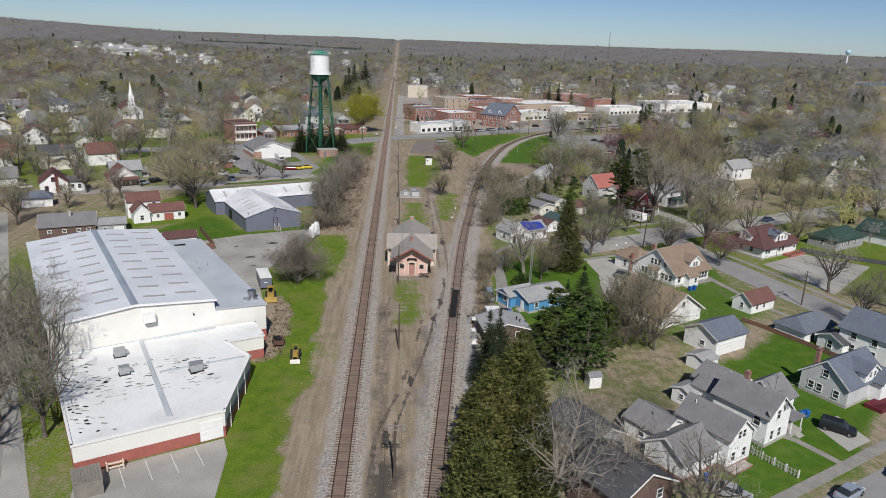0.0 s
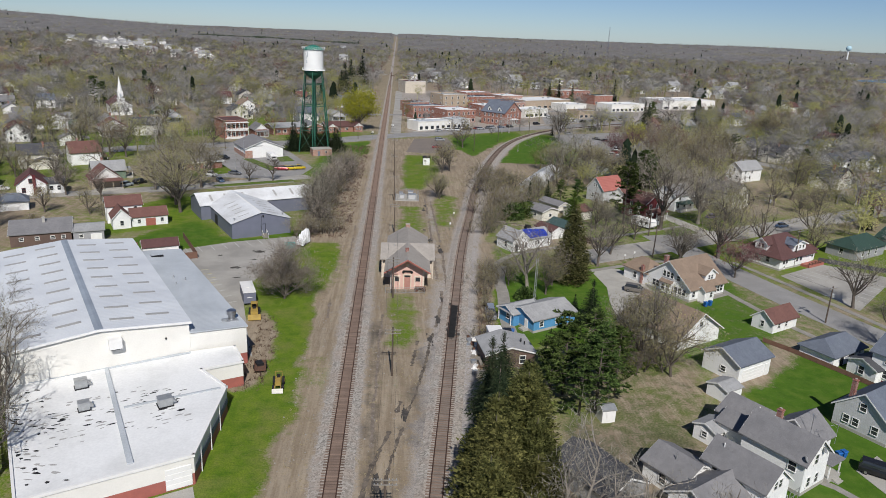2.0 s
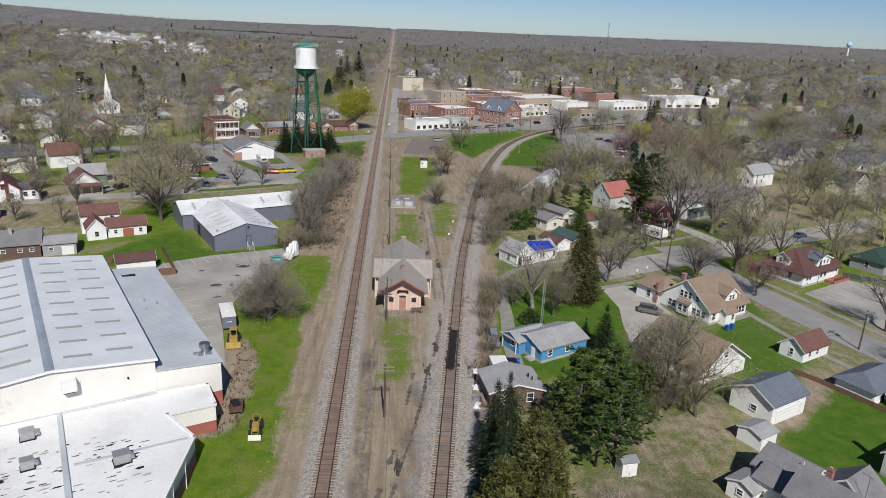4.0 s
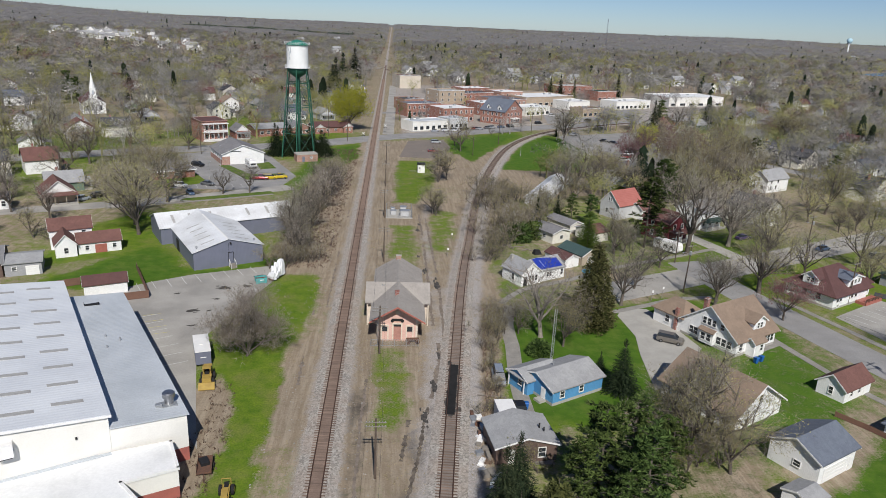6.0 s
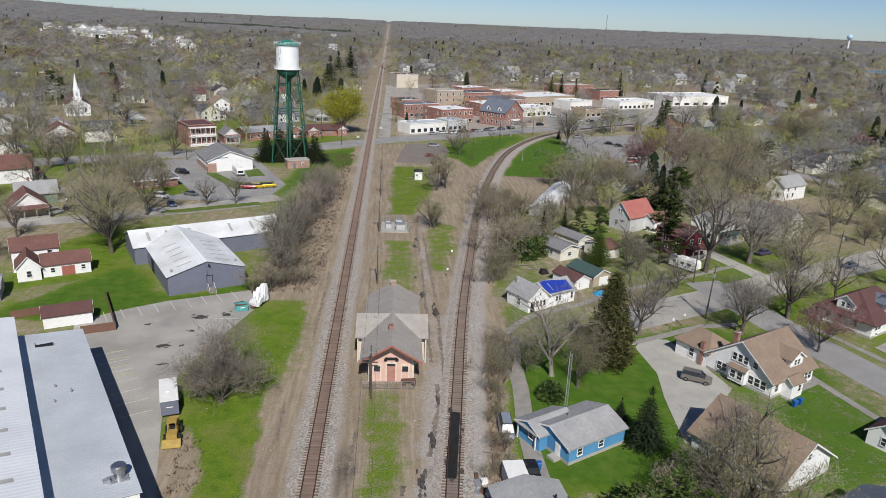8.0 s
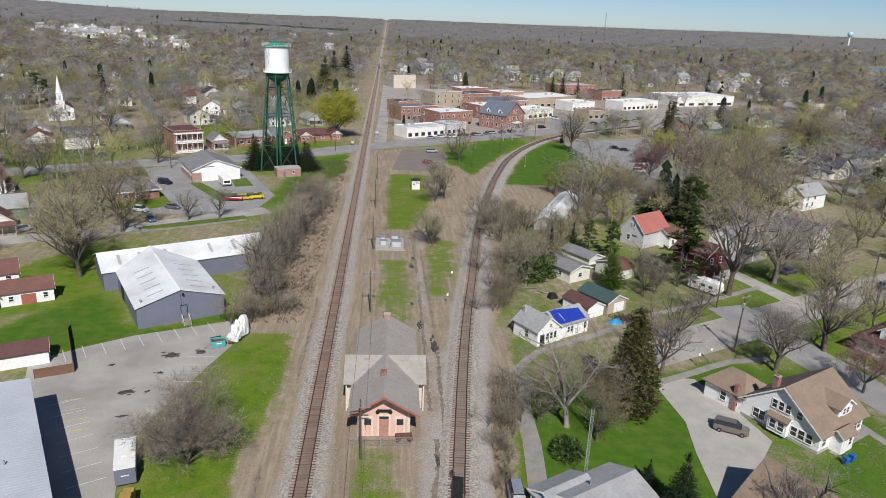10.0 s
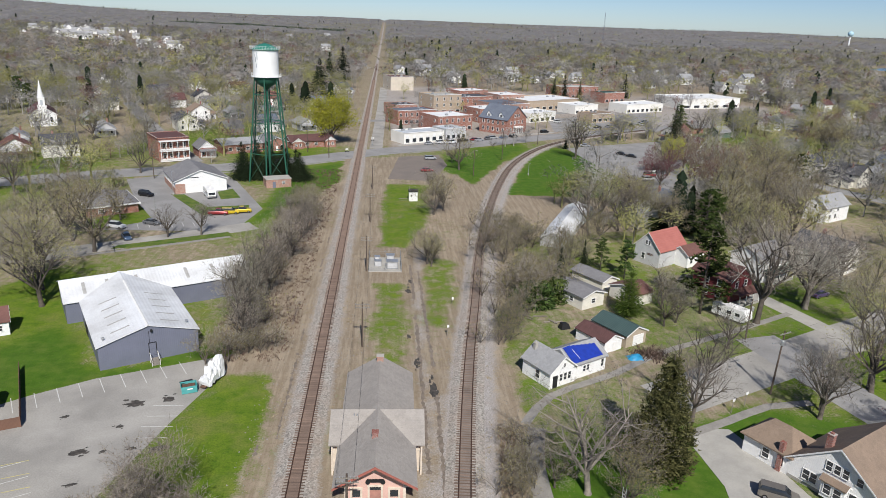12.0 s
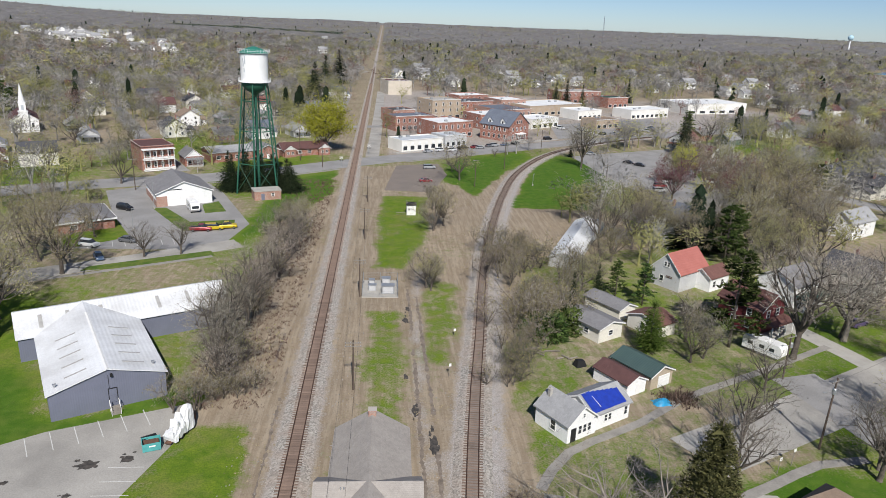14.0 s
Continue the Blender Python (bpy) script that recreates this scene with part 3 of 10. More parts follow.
me.materials.append(M["ground"])
tagged(new("ground", me), "spring ground of grass, bare soil and gravel", "ground", kind="structure")

# ---- roads and paving ----
ROADS = []


def road(name, ctrl, width, label, material="asphalt", z=0.03, category="road", step=4.0):
    pts = curve_points(ctrl, step)
    ROADS.append((np.array(pts), width))
    return setting(name, strip(pts, width, z), material, label, category)


def slab(name, poly, material, label, category, z=0.03):
    cx, cy = sum(p[0] for p in poly) / len(poly), sum(p[1] for p in poly) / len(poly)
    AREAS.append(poly)
    return setting(name, Geo().prism(poly, -0.2, z), material, label, category)


AREAS = []
KEEP.extend((x, y, 9.0) for x, y in TRACK2[::6] if y > 330)
road("road", [(-250, 222), (-150, 272), (-86, 306), (-47, 322), (-25, 335), (-5, 350), (16, 364), (54, 387), (97, 412), (160, 446), (300, 520)], 13.5, "wide grey asphalt main street across the tracks", step=6)
road("road", [(-160, 186), (-100, 210), (-69, 223), (-45, 236), (-24, 249)], 7.0, "worn asphalt side street behind the grey warehouse", "asphalt_old", 0.034)
road("road", [(53, 159.2), (66, 165.4), (78, 171.2), (88, 176.5), (120, 192.5), (190, 227)], 9.6, "grey asphalt residential street with tree shadows", "asphalt_old", 0.032)
road("road", [(79, 181), (83.5, 160), (88.5, 141), (95, 120), (112, 74), (130, 30)], 8.6, "asphalt residential street lined with lawns", "asphalt", 0.036)
road("road", [(26, -300), (22, -60), (20, 0), (23, 30), (34, 43), (60, 54), (90, 70), (104, 77)], 7.5, "asphalt street past the white houses", "asphalt", 0.03)
road("road", [(-24, -300), (-21, -60), (-21, 5), (-30, 40), (-43, 66), (-62, 100), (-84, 142), (-106, 184)], 7.5, "asphalt side street beside the warehouse", "asphalt_old", 0.03)
road("road", [(6.5, 366), (7.5, 450), (8.5, 600), (9, 900)], 5.5, "narrow asphalt road along the railway", "asphalt_old", 0.026, step=20)
road("road", [(-18, 440), (-16, 520), (-15, 700)], 6.5, "asphalt street beside the railway", "asphalt", 0.027, step=20)
road("road", [(130, 395), (175, 300), (220, 210), (250, 150)], 8.0, "asphalt residential street", "asphalt", 0.04, step=10)
road("road", [(-60, 330), (-95, 400), (-150, 520)], 7.0, "asphalt residential street", "asphalt", 0.04, step=10)
road("road", [(-60, 440), (12, 452), (60, 475), (150, 520)], 7.5, "asphalt cross street over the railway", "asphalt", 0.043, step=10)
slab("parking_lot", [(-41, 143.5), (-46, 157), (-40.3, 161.8), (-33, 166.7), (-25, 170), (-16.6, 173.6), (-14.8, 167), (-18.6, 154), (-22.6, 138), (-22.5, 129.5), (-18, 112), (-15.6, 103.5)], "asphalt_old", "cracked grey asphalt car park", "car park", 0.024)
slab("parking_lot", [(97.2, 148.3), (112.7, 157.6), (124.5, 147.5), (102.5, 127)], "asphalt_old", "asphalt car park with faded lines", "car park", 0.028)
slab("parking_lot", [(11.5, 308), (27, 306), (34.5, 334), (32.5, 355), (16, 349)], "gravel_lot", "brown gravel car park by the street", "car park", 0.028)
slab("parking_lot", [(-61.5, 243.5), (-28.3, 243.5), (-24.5, 266), (-38.5, 300), (-49, 318), (-74, 300), (-62.3, 273), (-51, 253)], "asphalt", "grey asphalt forecourt of the white garage", "car park", 0.02)
slab("parking_lot", [(92, 378), (150, 405), (125, 310), (103, 292), (96, 330)], "asphalt", "asphalt car park with parked cars", "car park", 0.021)
slab("parking_lot", [(-31, 62), (-15.8, 70), (-14.5, 66.5), (-13.5, 52), (-27, 48)], "asphalt_old", "cracked asphalt yard with faded bay lines", "car park", 0.028)
slab("parking_lot", [(98, 425), (150, 455), (185, 520), (105, 475)], "asphalt", "downtown asphalt car park", "car park", 0.05)
slab("driveway", [(49.5, 119), (51.2, 130.8), (52.9, 138.5), (52.4, 147.6), (54.5, 151.5), (59.5, 151), (61.5, 144), (63.2, 133.5), (57.2, 126.5), (54, 118)], "concrete", "pale concrete driveway", "driveway", 0.05)
slab("driveway", [(66.0, 72.6), (66.9, 66.6), (71.7, 69.2), (71, 75.8)], "concrete", "pale concrete driveway", "driveway", 0.05)
road("driveway", [(28.3, 100), (28.1, 113), (28.3, 122), (29.6, 134), (30.0, 143), (32, 152)], 2.5, "worn gravel and concrete lane", "concrete_old", 0.045, "driveway")
road("driveway", [(97, 176), (94, 188), (89, 204)], 4.4, "pale concrete driveway under bare trees", "concrete", 0.046, "driveway")

road("pavement", [(52, 149.4), (60, 153), (68.5, 157.0), (76, 158)], 1.5, "concrete pavement", "concrete_old", 0.06, "pavement")
road("pavement", [(76.3, 150), (78.5, 137), (82, 122), (85.5, 112), (100, 75)], 1.4, "concrete pavement beside the street", "concrete_old", 0.06, "pavement")
road("pavement", [(90, 158), (92.3, 152), (96.5, 139), (99.5, 128), (103, 116)], 1.4, "concrete pavement beside the street", "concrete_old", 0.062, "pavement")
road("pavement", [(46, 53.5), (52.6, 57), (64.5, 63.4), (73.5, 68.4), (92, 78)], 1.6, "concrete pavement beside the street", "concrete_old", 0.061, "pavement")
road("pavement", [(57.2, 73), (61.2, 69.2), (64.3, 63.6)], 1.1, "narrow concrete garden path", "concrete_old", 0.058, "pavement")
road("pavement", [(30.5, 153), (36, 160.6), (48.3, 167.6), (58, 174.5), (72, 181.5), (92, 192)], 1.4, "cracked concrete pavement", "concrete_old", 0.06, "pavement")
road("pavement", [(70, 130.5), (74.5, 133.5), (79, 136)], 1.1, "narrow concrete garden path", "concrete_old", 0.058, "pavement")
road("pavement", [(-70, 218), (-50, 227.5), (-28, 239)], 1.3, "concrete pavement", "concrete_old", 0.055, "pavement")
road("pavement", [(-66, 306.5), (-44, 314), (-22, 327.5), (-5, 340)], 1.4, "concrete pavement beside the main street", "concrete_old", 0.055, "pavement")
road("pavement", [(20, 357), (54, 378), (92, 402)], 1.4, "concrete pavement beside the main street", "concrete_old", 0.055, "pavement")
road("pavement", [(16, 375), (54, 398), (97, 424)], 2.6, "concrete pavement below the shopfronts", "concrete", 0.12, "pavement")
road("pavement", [(-37, 55), (-47, 76), (-58, 97)], 1.4, "concrete pavement in tree shade", "concrete_old", 0.055, "pavement")


def line_mark(x, y, length, rz, material="line_paint", width=0.11):
    c, s = math.cos(radians(rz)), math.sin(radians(rz))
    m = tagged(part("painted_line", Geo().box(0, 0, 0, length, width, 0.006), material, None, at=pose(x, y, 0.046, 0, 0, rz)), "faded painted parking bay line on asphalt", "road marking", "parking bay lines", "structure")


for k in range(9):
    line_mark(-41.5 + 2.55 * k, 159.0 + 1.38 * k, 4.6, 119)
for k in range(7):
    line_mark(-25.2 - 1.7 * k, 126.5 + 3.05 * k, 4.4, 29)
for k in range(8):
    line_mark(100.5 + 2.3 * k, 146.5 + 1.1 * k, 4.5, 120)
for k in range(6):
    line_mark(105.5 + 2.4 * k, 133 + 1.9 * k, 4.2, 120)
for k in range(5):
    line_mark(-28.2 + 2.6 * k, 60.3 + 1.4 * k, 4.5, 119)
for k in range(8):
    line_mark(-58.5 + 2.7 * k, 246.0 + 0.5 * k, 4.4, 112)

# ---- railway ----
GAUGE = 1.5


def bed(name, pts, width, label):
    """A ballast bed with sloping shoulders."""
    n, geo = len(pts), Geo()
    p = np.array(pts)
    d = np.gradient(p, axis=0)
    d /= np.linalg.norm(d, axis=1)[:, None]
    side = np.stack([-d[:, 1], d[:, 0]], 1)
    rows_ = []
    for off, z in ((-width / 2 - 0.9, 0.0), (-width / 2, 0.225), (width / 2, 0.225), (width / 2 + 0.9, 0.0)):
        rows_.append([(*(p[i] + side[i] * off), z) for i in range(n)])
    geo.v = [v for r in rows_ for v in r]
    geo.f = [(k * n + i, (k + 1) * n + i, (k + 1) * n + i + 1, k * n + i + 1) for k in range(3) for i in range(n - 1)]
    return setting(name, geo, "ballast", label, "ballast")


s_ = Nodes("ballast")
v_ = s_.n("TexVoronoi", Scale=4.6)
s_.link(s_.co, v_.inputs["Vector"])
c_ = s_.mix(s_.ramp(v_.outputs["Color"], 0.1, 0.9), (0.19, 0.173, 0.15), (0.46, 0.425, 0.375))
c_ = s_.mix(s_.math("MULTIPLY", s_.ramp(s_.noise(0.3, 5.0), 0.4, 0.7), 0.5), c_, (0.36, 0.28, 0.22))
s_.bump(v_.outputs["Distance"], 0.8, 0.06)
M["ballast"] = s_.done(c_, 0.95)

TRACK1 = [(0.0, float(y)) for y in np.arange(-60, 1500, 12.0)]
bed("ballast", TRACK1, 3.3, "grey-brown crushed stone ballast of the main track")
bed("ballast", TRACK2, 3.3, "grey crushed stone ballast of the curved track")


def rail(pts, offset):
    p = np.array(pts)
    d = np.gradient(p, axis=0)
    d /= np.linalg.norm(d, axis=1)[:, None]
    side = np.stack([-d[:, 1], d[:, 0]], 1)
    geo, n = Geo(), len(pts)
    prof = [(-0.08, 0.27), (0.08, 0.27), (0.05, 0.30), (0.055, 0.42), (-0.055, 0.42), (-0.05, 0.30)]
    geo.v = [(*(p[i] + side[i] * (offset + a)), z) for a, z in prof for i in range(n)]
    m = len(prof)
    geo.f = [(k * n + i, k * n + i + 1, ((k + 1) % m) * n + i + 1, ((k + 1) % m) * n + i) for k in range(m) for i in range(n - 1)]
    return geo


def tie_mesh():
    geo = Geo()
    geo.extrude([(-0.115, 0.1), (0.115, 0.1), (0.115, 0.25), (0.095, 0.27), (-0.095, 0.27), (-0.115, 0.25)], -1.3, 1.3, "x")
    return geo.mesh("tie", "tie_wood")


TIE = tie_mesh()


def track(label, pts, near):
    """Two rails on wooden ties; the stretch within near is laid tie by tie, the rest in one mesh."""
    t = thing("railway_track", label, "railway track", kind="structure")
    part("rail", rail(pts, GAUGE / 2), "rail_rust", t, "rust-brown steel rail")
    part("rail", rail(pts, -GAUGE / 2), "rail_rust", t, "rust-brown steel rail")
    p = np.array(pts)
    s = np.r_[0, np.cumsum(np.linalg.norm(np.diff(p, axis=0), axis=1))]
    rest = Geo()
    base = [tuple(v.co) for v in TIE.vertices]
    faces = [tuple(f.vertices) for f in TIE.polygons]
    count, r = 0, random.Random(3)
    for d in np.arange(0, s[-1], 0.56):
        x, y = np.interp(d, s, p[:, 0]), np.interp(d, s, p[:, 1])
        x2, y2 = np.interp(d + 0.5, s, p[:, 0]), np.interp(d + 0.5, s, p[:, 1])
        if y > 700:
            break
        a = math.degrees(math.atan2(y2 - y, x2 - x)) - 90 + r.uniform(-1.5, 1.5)
        m = pose(x + r.uniform(-0.06, 0.06), y, r.uniform(-0.02, 0.02), 0, 0, a)
        if near[0] < y < near[1] and count < 300:
            count += 1
            ob = new("tie", TIE)
            ob.parent, ob.matrix_basis = t, m
        else:
            rest.add([m @ Vector(q) for q in base], faces)
    me_ = rest.mesh("ties", "tie_wood", fix=False)
    tagged(part("ties", me_, None, t), "weathered wooden ties", kind="stuff")
    return t


for nm, pts_, tone in (("brown", TRACK1, (0.28, 0.198, 0.152)), ("grey", TRACK2, (0.285, 0.235, 0.195))):
    M["fouled_" + nm] = surface("fouled_ballast_" + nm, tone, shade(tone, 0.7), 0.5, 9, 0.95, bump=0.6, spread=0.35)
    setting("ballast", strip(pts_, 1.42, 0.246), "fouled_" + nm, nm + " dirt-fouled ballast between the ties", "ballast")
track("straight single railway track on wooden ties", TRACK1, (56, 224))
track("curving railway track on weathered wooden ties", TRACK2, (62, 230))
# black oily stretch of the second track
a0, a1 = (17.0, 111.4), (18.85, 126.4)
tagged(part("oil_stain", strip([a0, a1], 1.38, 0.288), "asphalt_patch"), "black ballast-filled crossing panel between the rails", "crossing panel", kind="structure")


def blot(x, y, rx, ry, z, material, seed, rz=0.0):
    """A ragged flat stain with a few splashes round it."""
    r = random.Random(seed)
    g_ = Geo()
    for k in range(5):
        f = 1.0 if k == 0 else r.uniform(0.15, 0.4)
        cx, cy = (0, 0) if k == 0 else (r.uniform(-1, 1) * rx, r.uniform(-1.5, 1.5) * ry)
        ring = []
        for i in range(18):
            q, a = f * r.uniform(0.6, 1.1), 6.28319 * i / 18
            ring.append((cx + rx * q * math.cos(a), cy + ry * q * math.sin(a), z + 0.001 * k))
        g_.add(ring, [tuple(range(18))])
    return tagged(part("oil_stain", g_.moved(0, 0, 0, rz), material, None, at=pose(x, y, 0)), "dark oily stain soaked into the ground", "stain", "oil stains", "structure")


def rut(pts, width, seed, material="rut_soil", broken=0.25):
    """A ragged, broken wheel rut along a line."""
    r = random.Random(seed)
    line_ = curve_points(pts, 0.45)
    g_ = Geo()
    w0, sh0, on = width / 2, 0.0, True
    for i in range(len(line_) - 1):
        (x0, y0), (x1, y1) = line_[i], line_[i + 1]
        d = math.hypot(x1 - x0, y1 - y0)
        if r.random() < 0.08:
            on = r.random() > broken
        w1, sh1 = width * r.uniform(0.2, 1.15) / 2, sh0 * 0.8 + r.uniform(-0.07, 0.07)
        nx, ny = -(y1 - y0) / d, (x1 - x0) / d
        if on:
            g_.add([(x0 + nx * (sh0 + w0), y0 + ny * (sh0 + w0), 0.018), (x0 + nx * (sh0 - w0), y0 + ny * (sh0 - w0), 0.018), (x1 + nx * (sh1 - w1), y1 + ny * (sh1 - w1), 0.018), (x1 + nx * (sh1 + w1), y1 + ny * (sh1 + w1), 0.018)], [(0, 1, 2, 3)])
        w0, sh0 = w1, sh1
    return setting("wheel_rut", g_, material, "broken wheel rut in the dirt lane", "wheel rut")


M["rut_soil"] = surface("rut_soil", (0.085, 0.07, 0.056), (0.20, 0.165, 0.13), 0.9, 5, 0.95, bump=0.4, spread=0.25)
M["rut_pale"] = surface("rut_pale", (0.17, 0.138, 0.11), (0.27, 0.222, 0.178), 0.9, 5, 0.95, bump=0.4, spread=0.25)
M["oil_soaked"] = surface("oil_soaked", (0.04, 0.037, 0.034), (0.115, 0.10, 0.085), 1.5, 6, 0.8, bump=0.3, spread=0.3)
rut([(3.4, 60), (3.8, 69.5), (4.8, 74.3), (6.2, 80.3), (8.3, 89.6), (9.8, 99.1), (11.3, 110.4)], 0.75, 1)
rut([(6.1, 60), (6.3, 69.5), (7.1, 76.4), (8.6, 83.8), (10.3, 91.7), (12.0, 100.8), (13.7, 111.4), (14.6, 116.2)], 0.6, 2)
rut([(14.6, 116.2), (15.9, 124), (16.8, 129.6), (16.6, 137), (16.3, 142)], 0.9, 3, "rut_pale", 0.25)
rut([(16.3, 142), (16.5, 160), (16.6, 173), (16.4, 219)], 0.8, 8, "rut_pale", 0.25)
rut([(18.0, 131), (18.2, 145), (18.6, 160), (18.4, 185), (18.0, 215)], 0.8, 10, "rut_pale", 0.3)
rut([(4.3, 62), (4.4, 80), (4.5, 100), (4.9, 122)], 0.6, 5, "rut_pale", 0.4)
rut([(-5.2, 120), (-5.8, 150), (-6.2, 180), (-5.6, 215)], 0.6, 6, "rut_pale", 0.65)
rut([(-3.6, 150), (-3.7, 190), (-3.5, 240)], 0.5, 9, "rut_pale", 0.7)
for k, (x, y, a, b) in enumerate(((17.4, 114, 1.1, 2.5), (18.2, 119.5, 1.2, 3.2), (18.8, 124.5, 1.0, 2.5))):
    blot(x, y, a, b, 0.272, "oil_soaked", 70 + k)
for k, (x, y, a, b) in enumerate(((15.5, 203.2, 0.5, 1.5), (16.0, 208.7, 0.45, 1.2), (16.0, 171.3, 0.55, 1.6), (18.2, 162.7, 0.7, 2.6), (15.0, 181.4, 0.4, 1.0), (13.4, 111, 0.5, 1.6), (15.3, 119.5, 0.5, 1.8), (16.6, 130, 0.35, 1.6), (5.2, 70, 0.6, 2.5), (8.8, 86, 0.5, 2.2))):
    blot(x, y, a, b, 0.024, "oil_soaked", k)
for k, (x, y, a, b) in enumerate(((-24.8, 159.3, 1.5, 1.0), (-27.9, 147.6, 1.3, 0.7), (-24.9, 153.4, 0.7, 0.4), (-21.6, 148.3, 0.7, 0.4), (-25.0, 147.8, 0.5, 0.35), (-26.2, 141.1, 0.9, 0.35), (-18.3, 148.2, 1.6, 0.7), (-20.5, 160.5, 1.0, 0.8), (-33, 156, 0.7, 0.4))):
    blot(x, y, a, b, 0.03, "oil_soaked", 40 + k, 20)
for k, y in enumerate((158.7, 155.9, 153.3, 150.6)):
    line_mark(-20.0, y, 4.2, 0)
for k in range(4):
    line_mark(-34.6 + 1.3 * k, 145.5 - 2.6 * k, 3.0, 20, "line_yellow")
M["turf"] = surface("turf", (0.065, 0.130, 0.010), (0.15, 0.19, 0.03), 0.5, 5, 0.95, bump=0.5, spread=0.4)
slab("grass_island", [(-54.2, 280.6), (-50.4, 280.9), (-40.2, 266.8), (-29, 269.6), (-28.3, 264.5), (-39.7, 258.3)], "turf", "grass island with kerb in the forecourt", "grass", 0.1)
slab("grass_island", [(-41.4, 285), (-37.7, 289.3), (-33.2, 278.3), (-38.5, 276.1)], "turf", "small grass island beside the garage", "grass", 0.1)
slab("grass_verge", [(-53.2, 228.3), (-52.5, 231.2), (-29.3, 243.0), (-27.4, 239.2), (-43.8, 231.0)], "turf", "mown grass verge along the side street", "grass", 0.04)


def weeds(name, label, spots, material, size):
    """Loose tufts of blades scattered over the ground."""
    r, t_ = np.random.default_rng(len(spots)), []
    for x, y in spots:
        for k in range(5):
            c = np.array([x + r.normal() * 0.18, y + r.normal() * 0.18, 0.0])
            d = np.array([r.normal() * 0.6, r.normal() * 0.6, 1.0]) * size * r.uniform(0.5, 1.3)
            w = np.array([r.normal(), r.normal(), 0.0]) * 0.05
            t_.append((c - w, c + w, c + d))
    me_ = bpy.data.meshes.new(name)
    me_.from_pydata([tuple(p) for t in t_ for p in t], [], [(3 * i, 3 * i + 1, 3 * i + 2) for i in range(len(t_))])
    me_.materials.append(M[material])
    return tagged(new(name, me_), label, "weeds", kind="stuff")


wr = np.random.default_rng(77)
yy = 50 + 260 * wr.random(9000)
xx = -9 + wr.random(9000) * (track2_x(yy) + 16)
keep_ = (np.abs(xx) > 2.6) & (np.abs(xx - track2_x(yy)) > 2.6) & (lump(xx, yy, 0.35, 21) > 0.12)
for poly in LAWNS:
    keep_ &= ~inside(poly, xx, yy)
weeds("dead_weeds", "straw-coloured dead weeds along the tracks", list(zip(xx[keep_], yy[keep_])), "straw", 0.15)
weeds("dead_weeds", "tangled brambles along the foot of the ballast", [(float(track2_x(y)) + wr.uniform(4.6, 6.6), y) for y in wr.uniform(100, 152, 500)], "bramble", 0.6)
weeds("dead_weeds", "brown brush pile and dead weeds beside the annex", [(x, y) for x, y in zip(wr.uniform(-17, -12.2, 160), wr.uniform(92, 121, 160)) if x < -12.5 - 0.12 * (y - 106)], "bramble", 0.45)
yy = 172 + 150 * wr.random(6000)
xx = -19 + wr.random(6000) * 14
weeds("dead_weeds", "rust-brown brambles and dead weeds beside the track", list(zip(xx[::2], yy[::2])), "bramble", 0.42)
stone_geo, sr = Geo(), random.Random(9)
for k in range(1500):
    y = sr.uniform(50, 260)
    x = sr.choice((sr.uniform(-8, -2.6), sr.uniform(2.8, 8), float(track2_x(y)) + sr.choice((-1, 1)) * sr.uniform(2.6, 6)))
    s = sr.uniform(0.05, 0.16)
    a = sr.uniform(0, 3)
    stone_geo.add([(x + s * math.cos(a + i * 2.1) * sr.uniform(0.7, 1.3), y + s * math.sin(a + i * 2.1) * sr.uniform(0.7, 1.3), 0.0) for i in range(3)] + [(x, y, s * 1.1)], [(0, 1, 3), (1, 2, 3), (2, 0, 3)])
tagged(part("loose_stones", stone_geo.mesh("loose_stones", "concrete_old", False, False), None), "loose pale stones and scraps of rubble beside the tracks", "stones", kind="stuff")


# ---- houses ----
MESHES = {}


def window_meshes(w, h, trim):
    key = (round(w, 2), round(h, 2), trim)
    if key not in MESHES:
        fr = Geo()
        b = 0.09
        fr.box(-w / 2 - b / 2, 0, -h / 2 - b, b, 0.10, h + 2 * b).box(w / 2 + b / 2, 0, -h / 2 - b, b, 0.10, h + 2 * b)
        fr.box(0, 0, h / 2, w, 0.10, b).box(0, -0.03, -h / 2 - b, w + 2 * b, 0.16, b).box(0, 0.01, -0.03, w, 0.06, 0.06)
        pane = Geo().box(0, 0.02, -h / 2, w, 0.03, h)
        MESHES[key] = (fr.mesh("window_frame", trim), pane.mesh("pane", "dark_glass"))
    return MESHES[key]


SIMPLE = [False]      # far windows: glass and surround in one small mesh


def simple_window(w, h, trim):
    key = ("sw", round(w, 2), round(h, 2), trim)
    if key not in MESHES:
        b = 0.12
        g_ = Geo().box(0, 0.02, -h / 2, w, 0.06, h)
        g_.box(-w / 2 - b / 2, 0, -h / 2 - b, b, 0.12, h + 2 * b).box(w / 2 + b / 2, 0, -h / 2 - b, b, 0.12, h + 2 * b).box(0, 0, h / 2, w, 0.12, b).box(0, 0, -h / 2 - b, w, 0.14, b)
        me_ = g_.mesh("window", "dark_glass")
        me_.materials.append(M[trim])
        me_.polygons.foreach_set("material_index", [0] * 6 + [1] * 24)
        MESHES[key] = me_
    return MESHES[key]


def door_mesh(w, h, material):
    key = ("door", round(w, 2), round(h, 2), material)
    if key not in MESHES:
        g = Geo().box(0, 0, 0, w, 0.08, h).box(0, -0.05, 0.25, w * 0.7, 0.04, h * 0.35).box(0, -0.05, h * 0.55, w * 0.7, 0.04, h * 0.35)
        MESHES[key] = g.mesh("door", material)
    return MESHES[key]


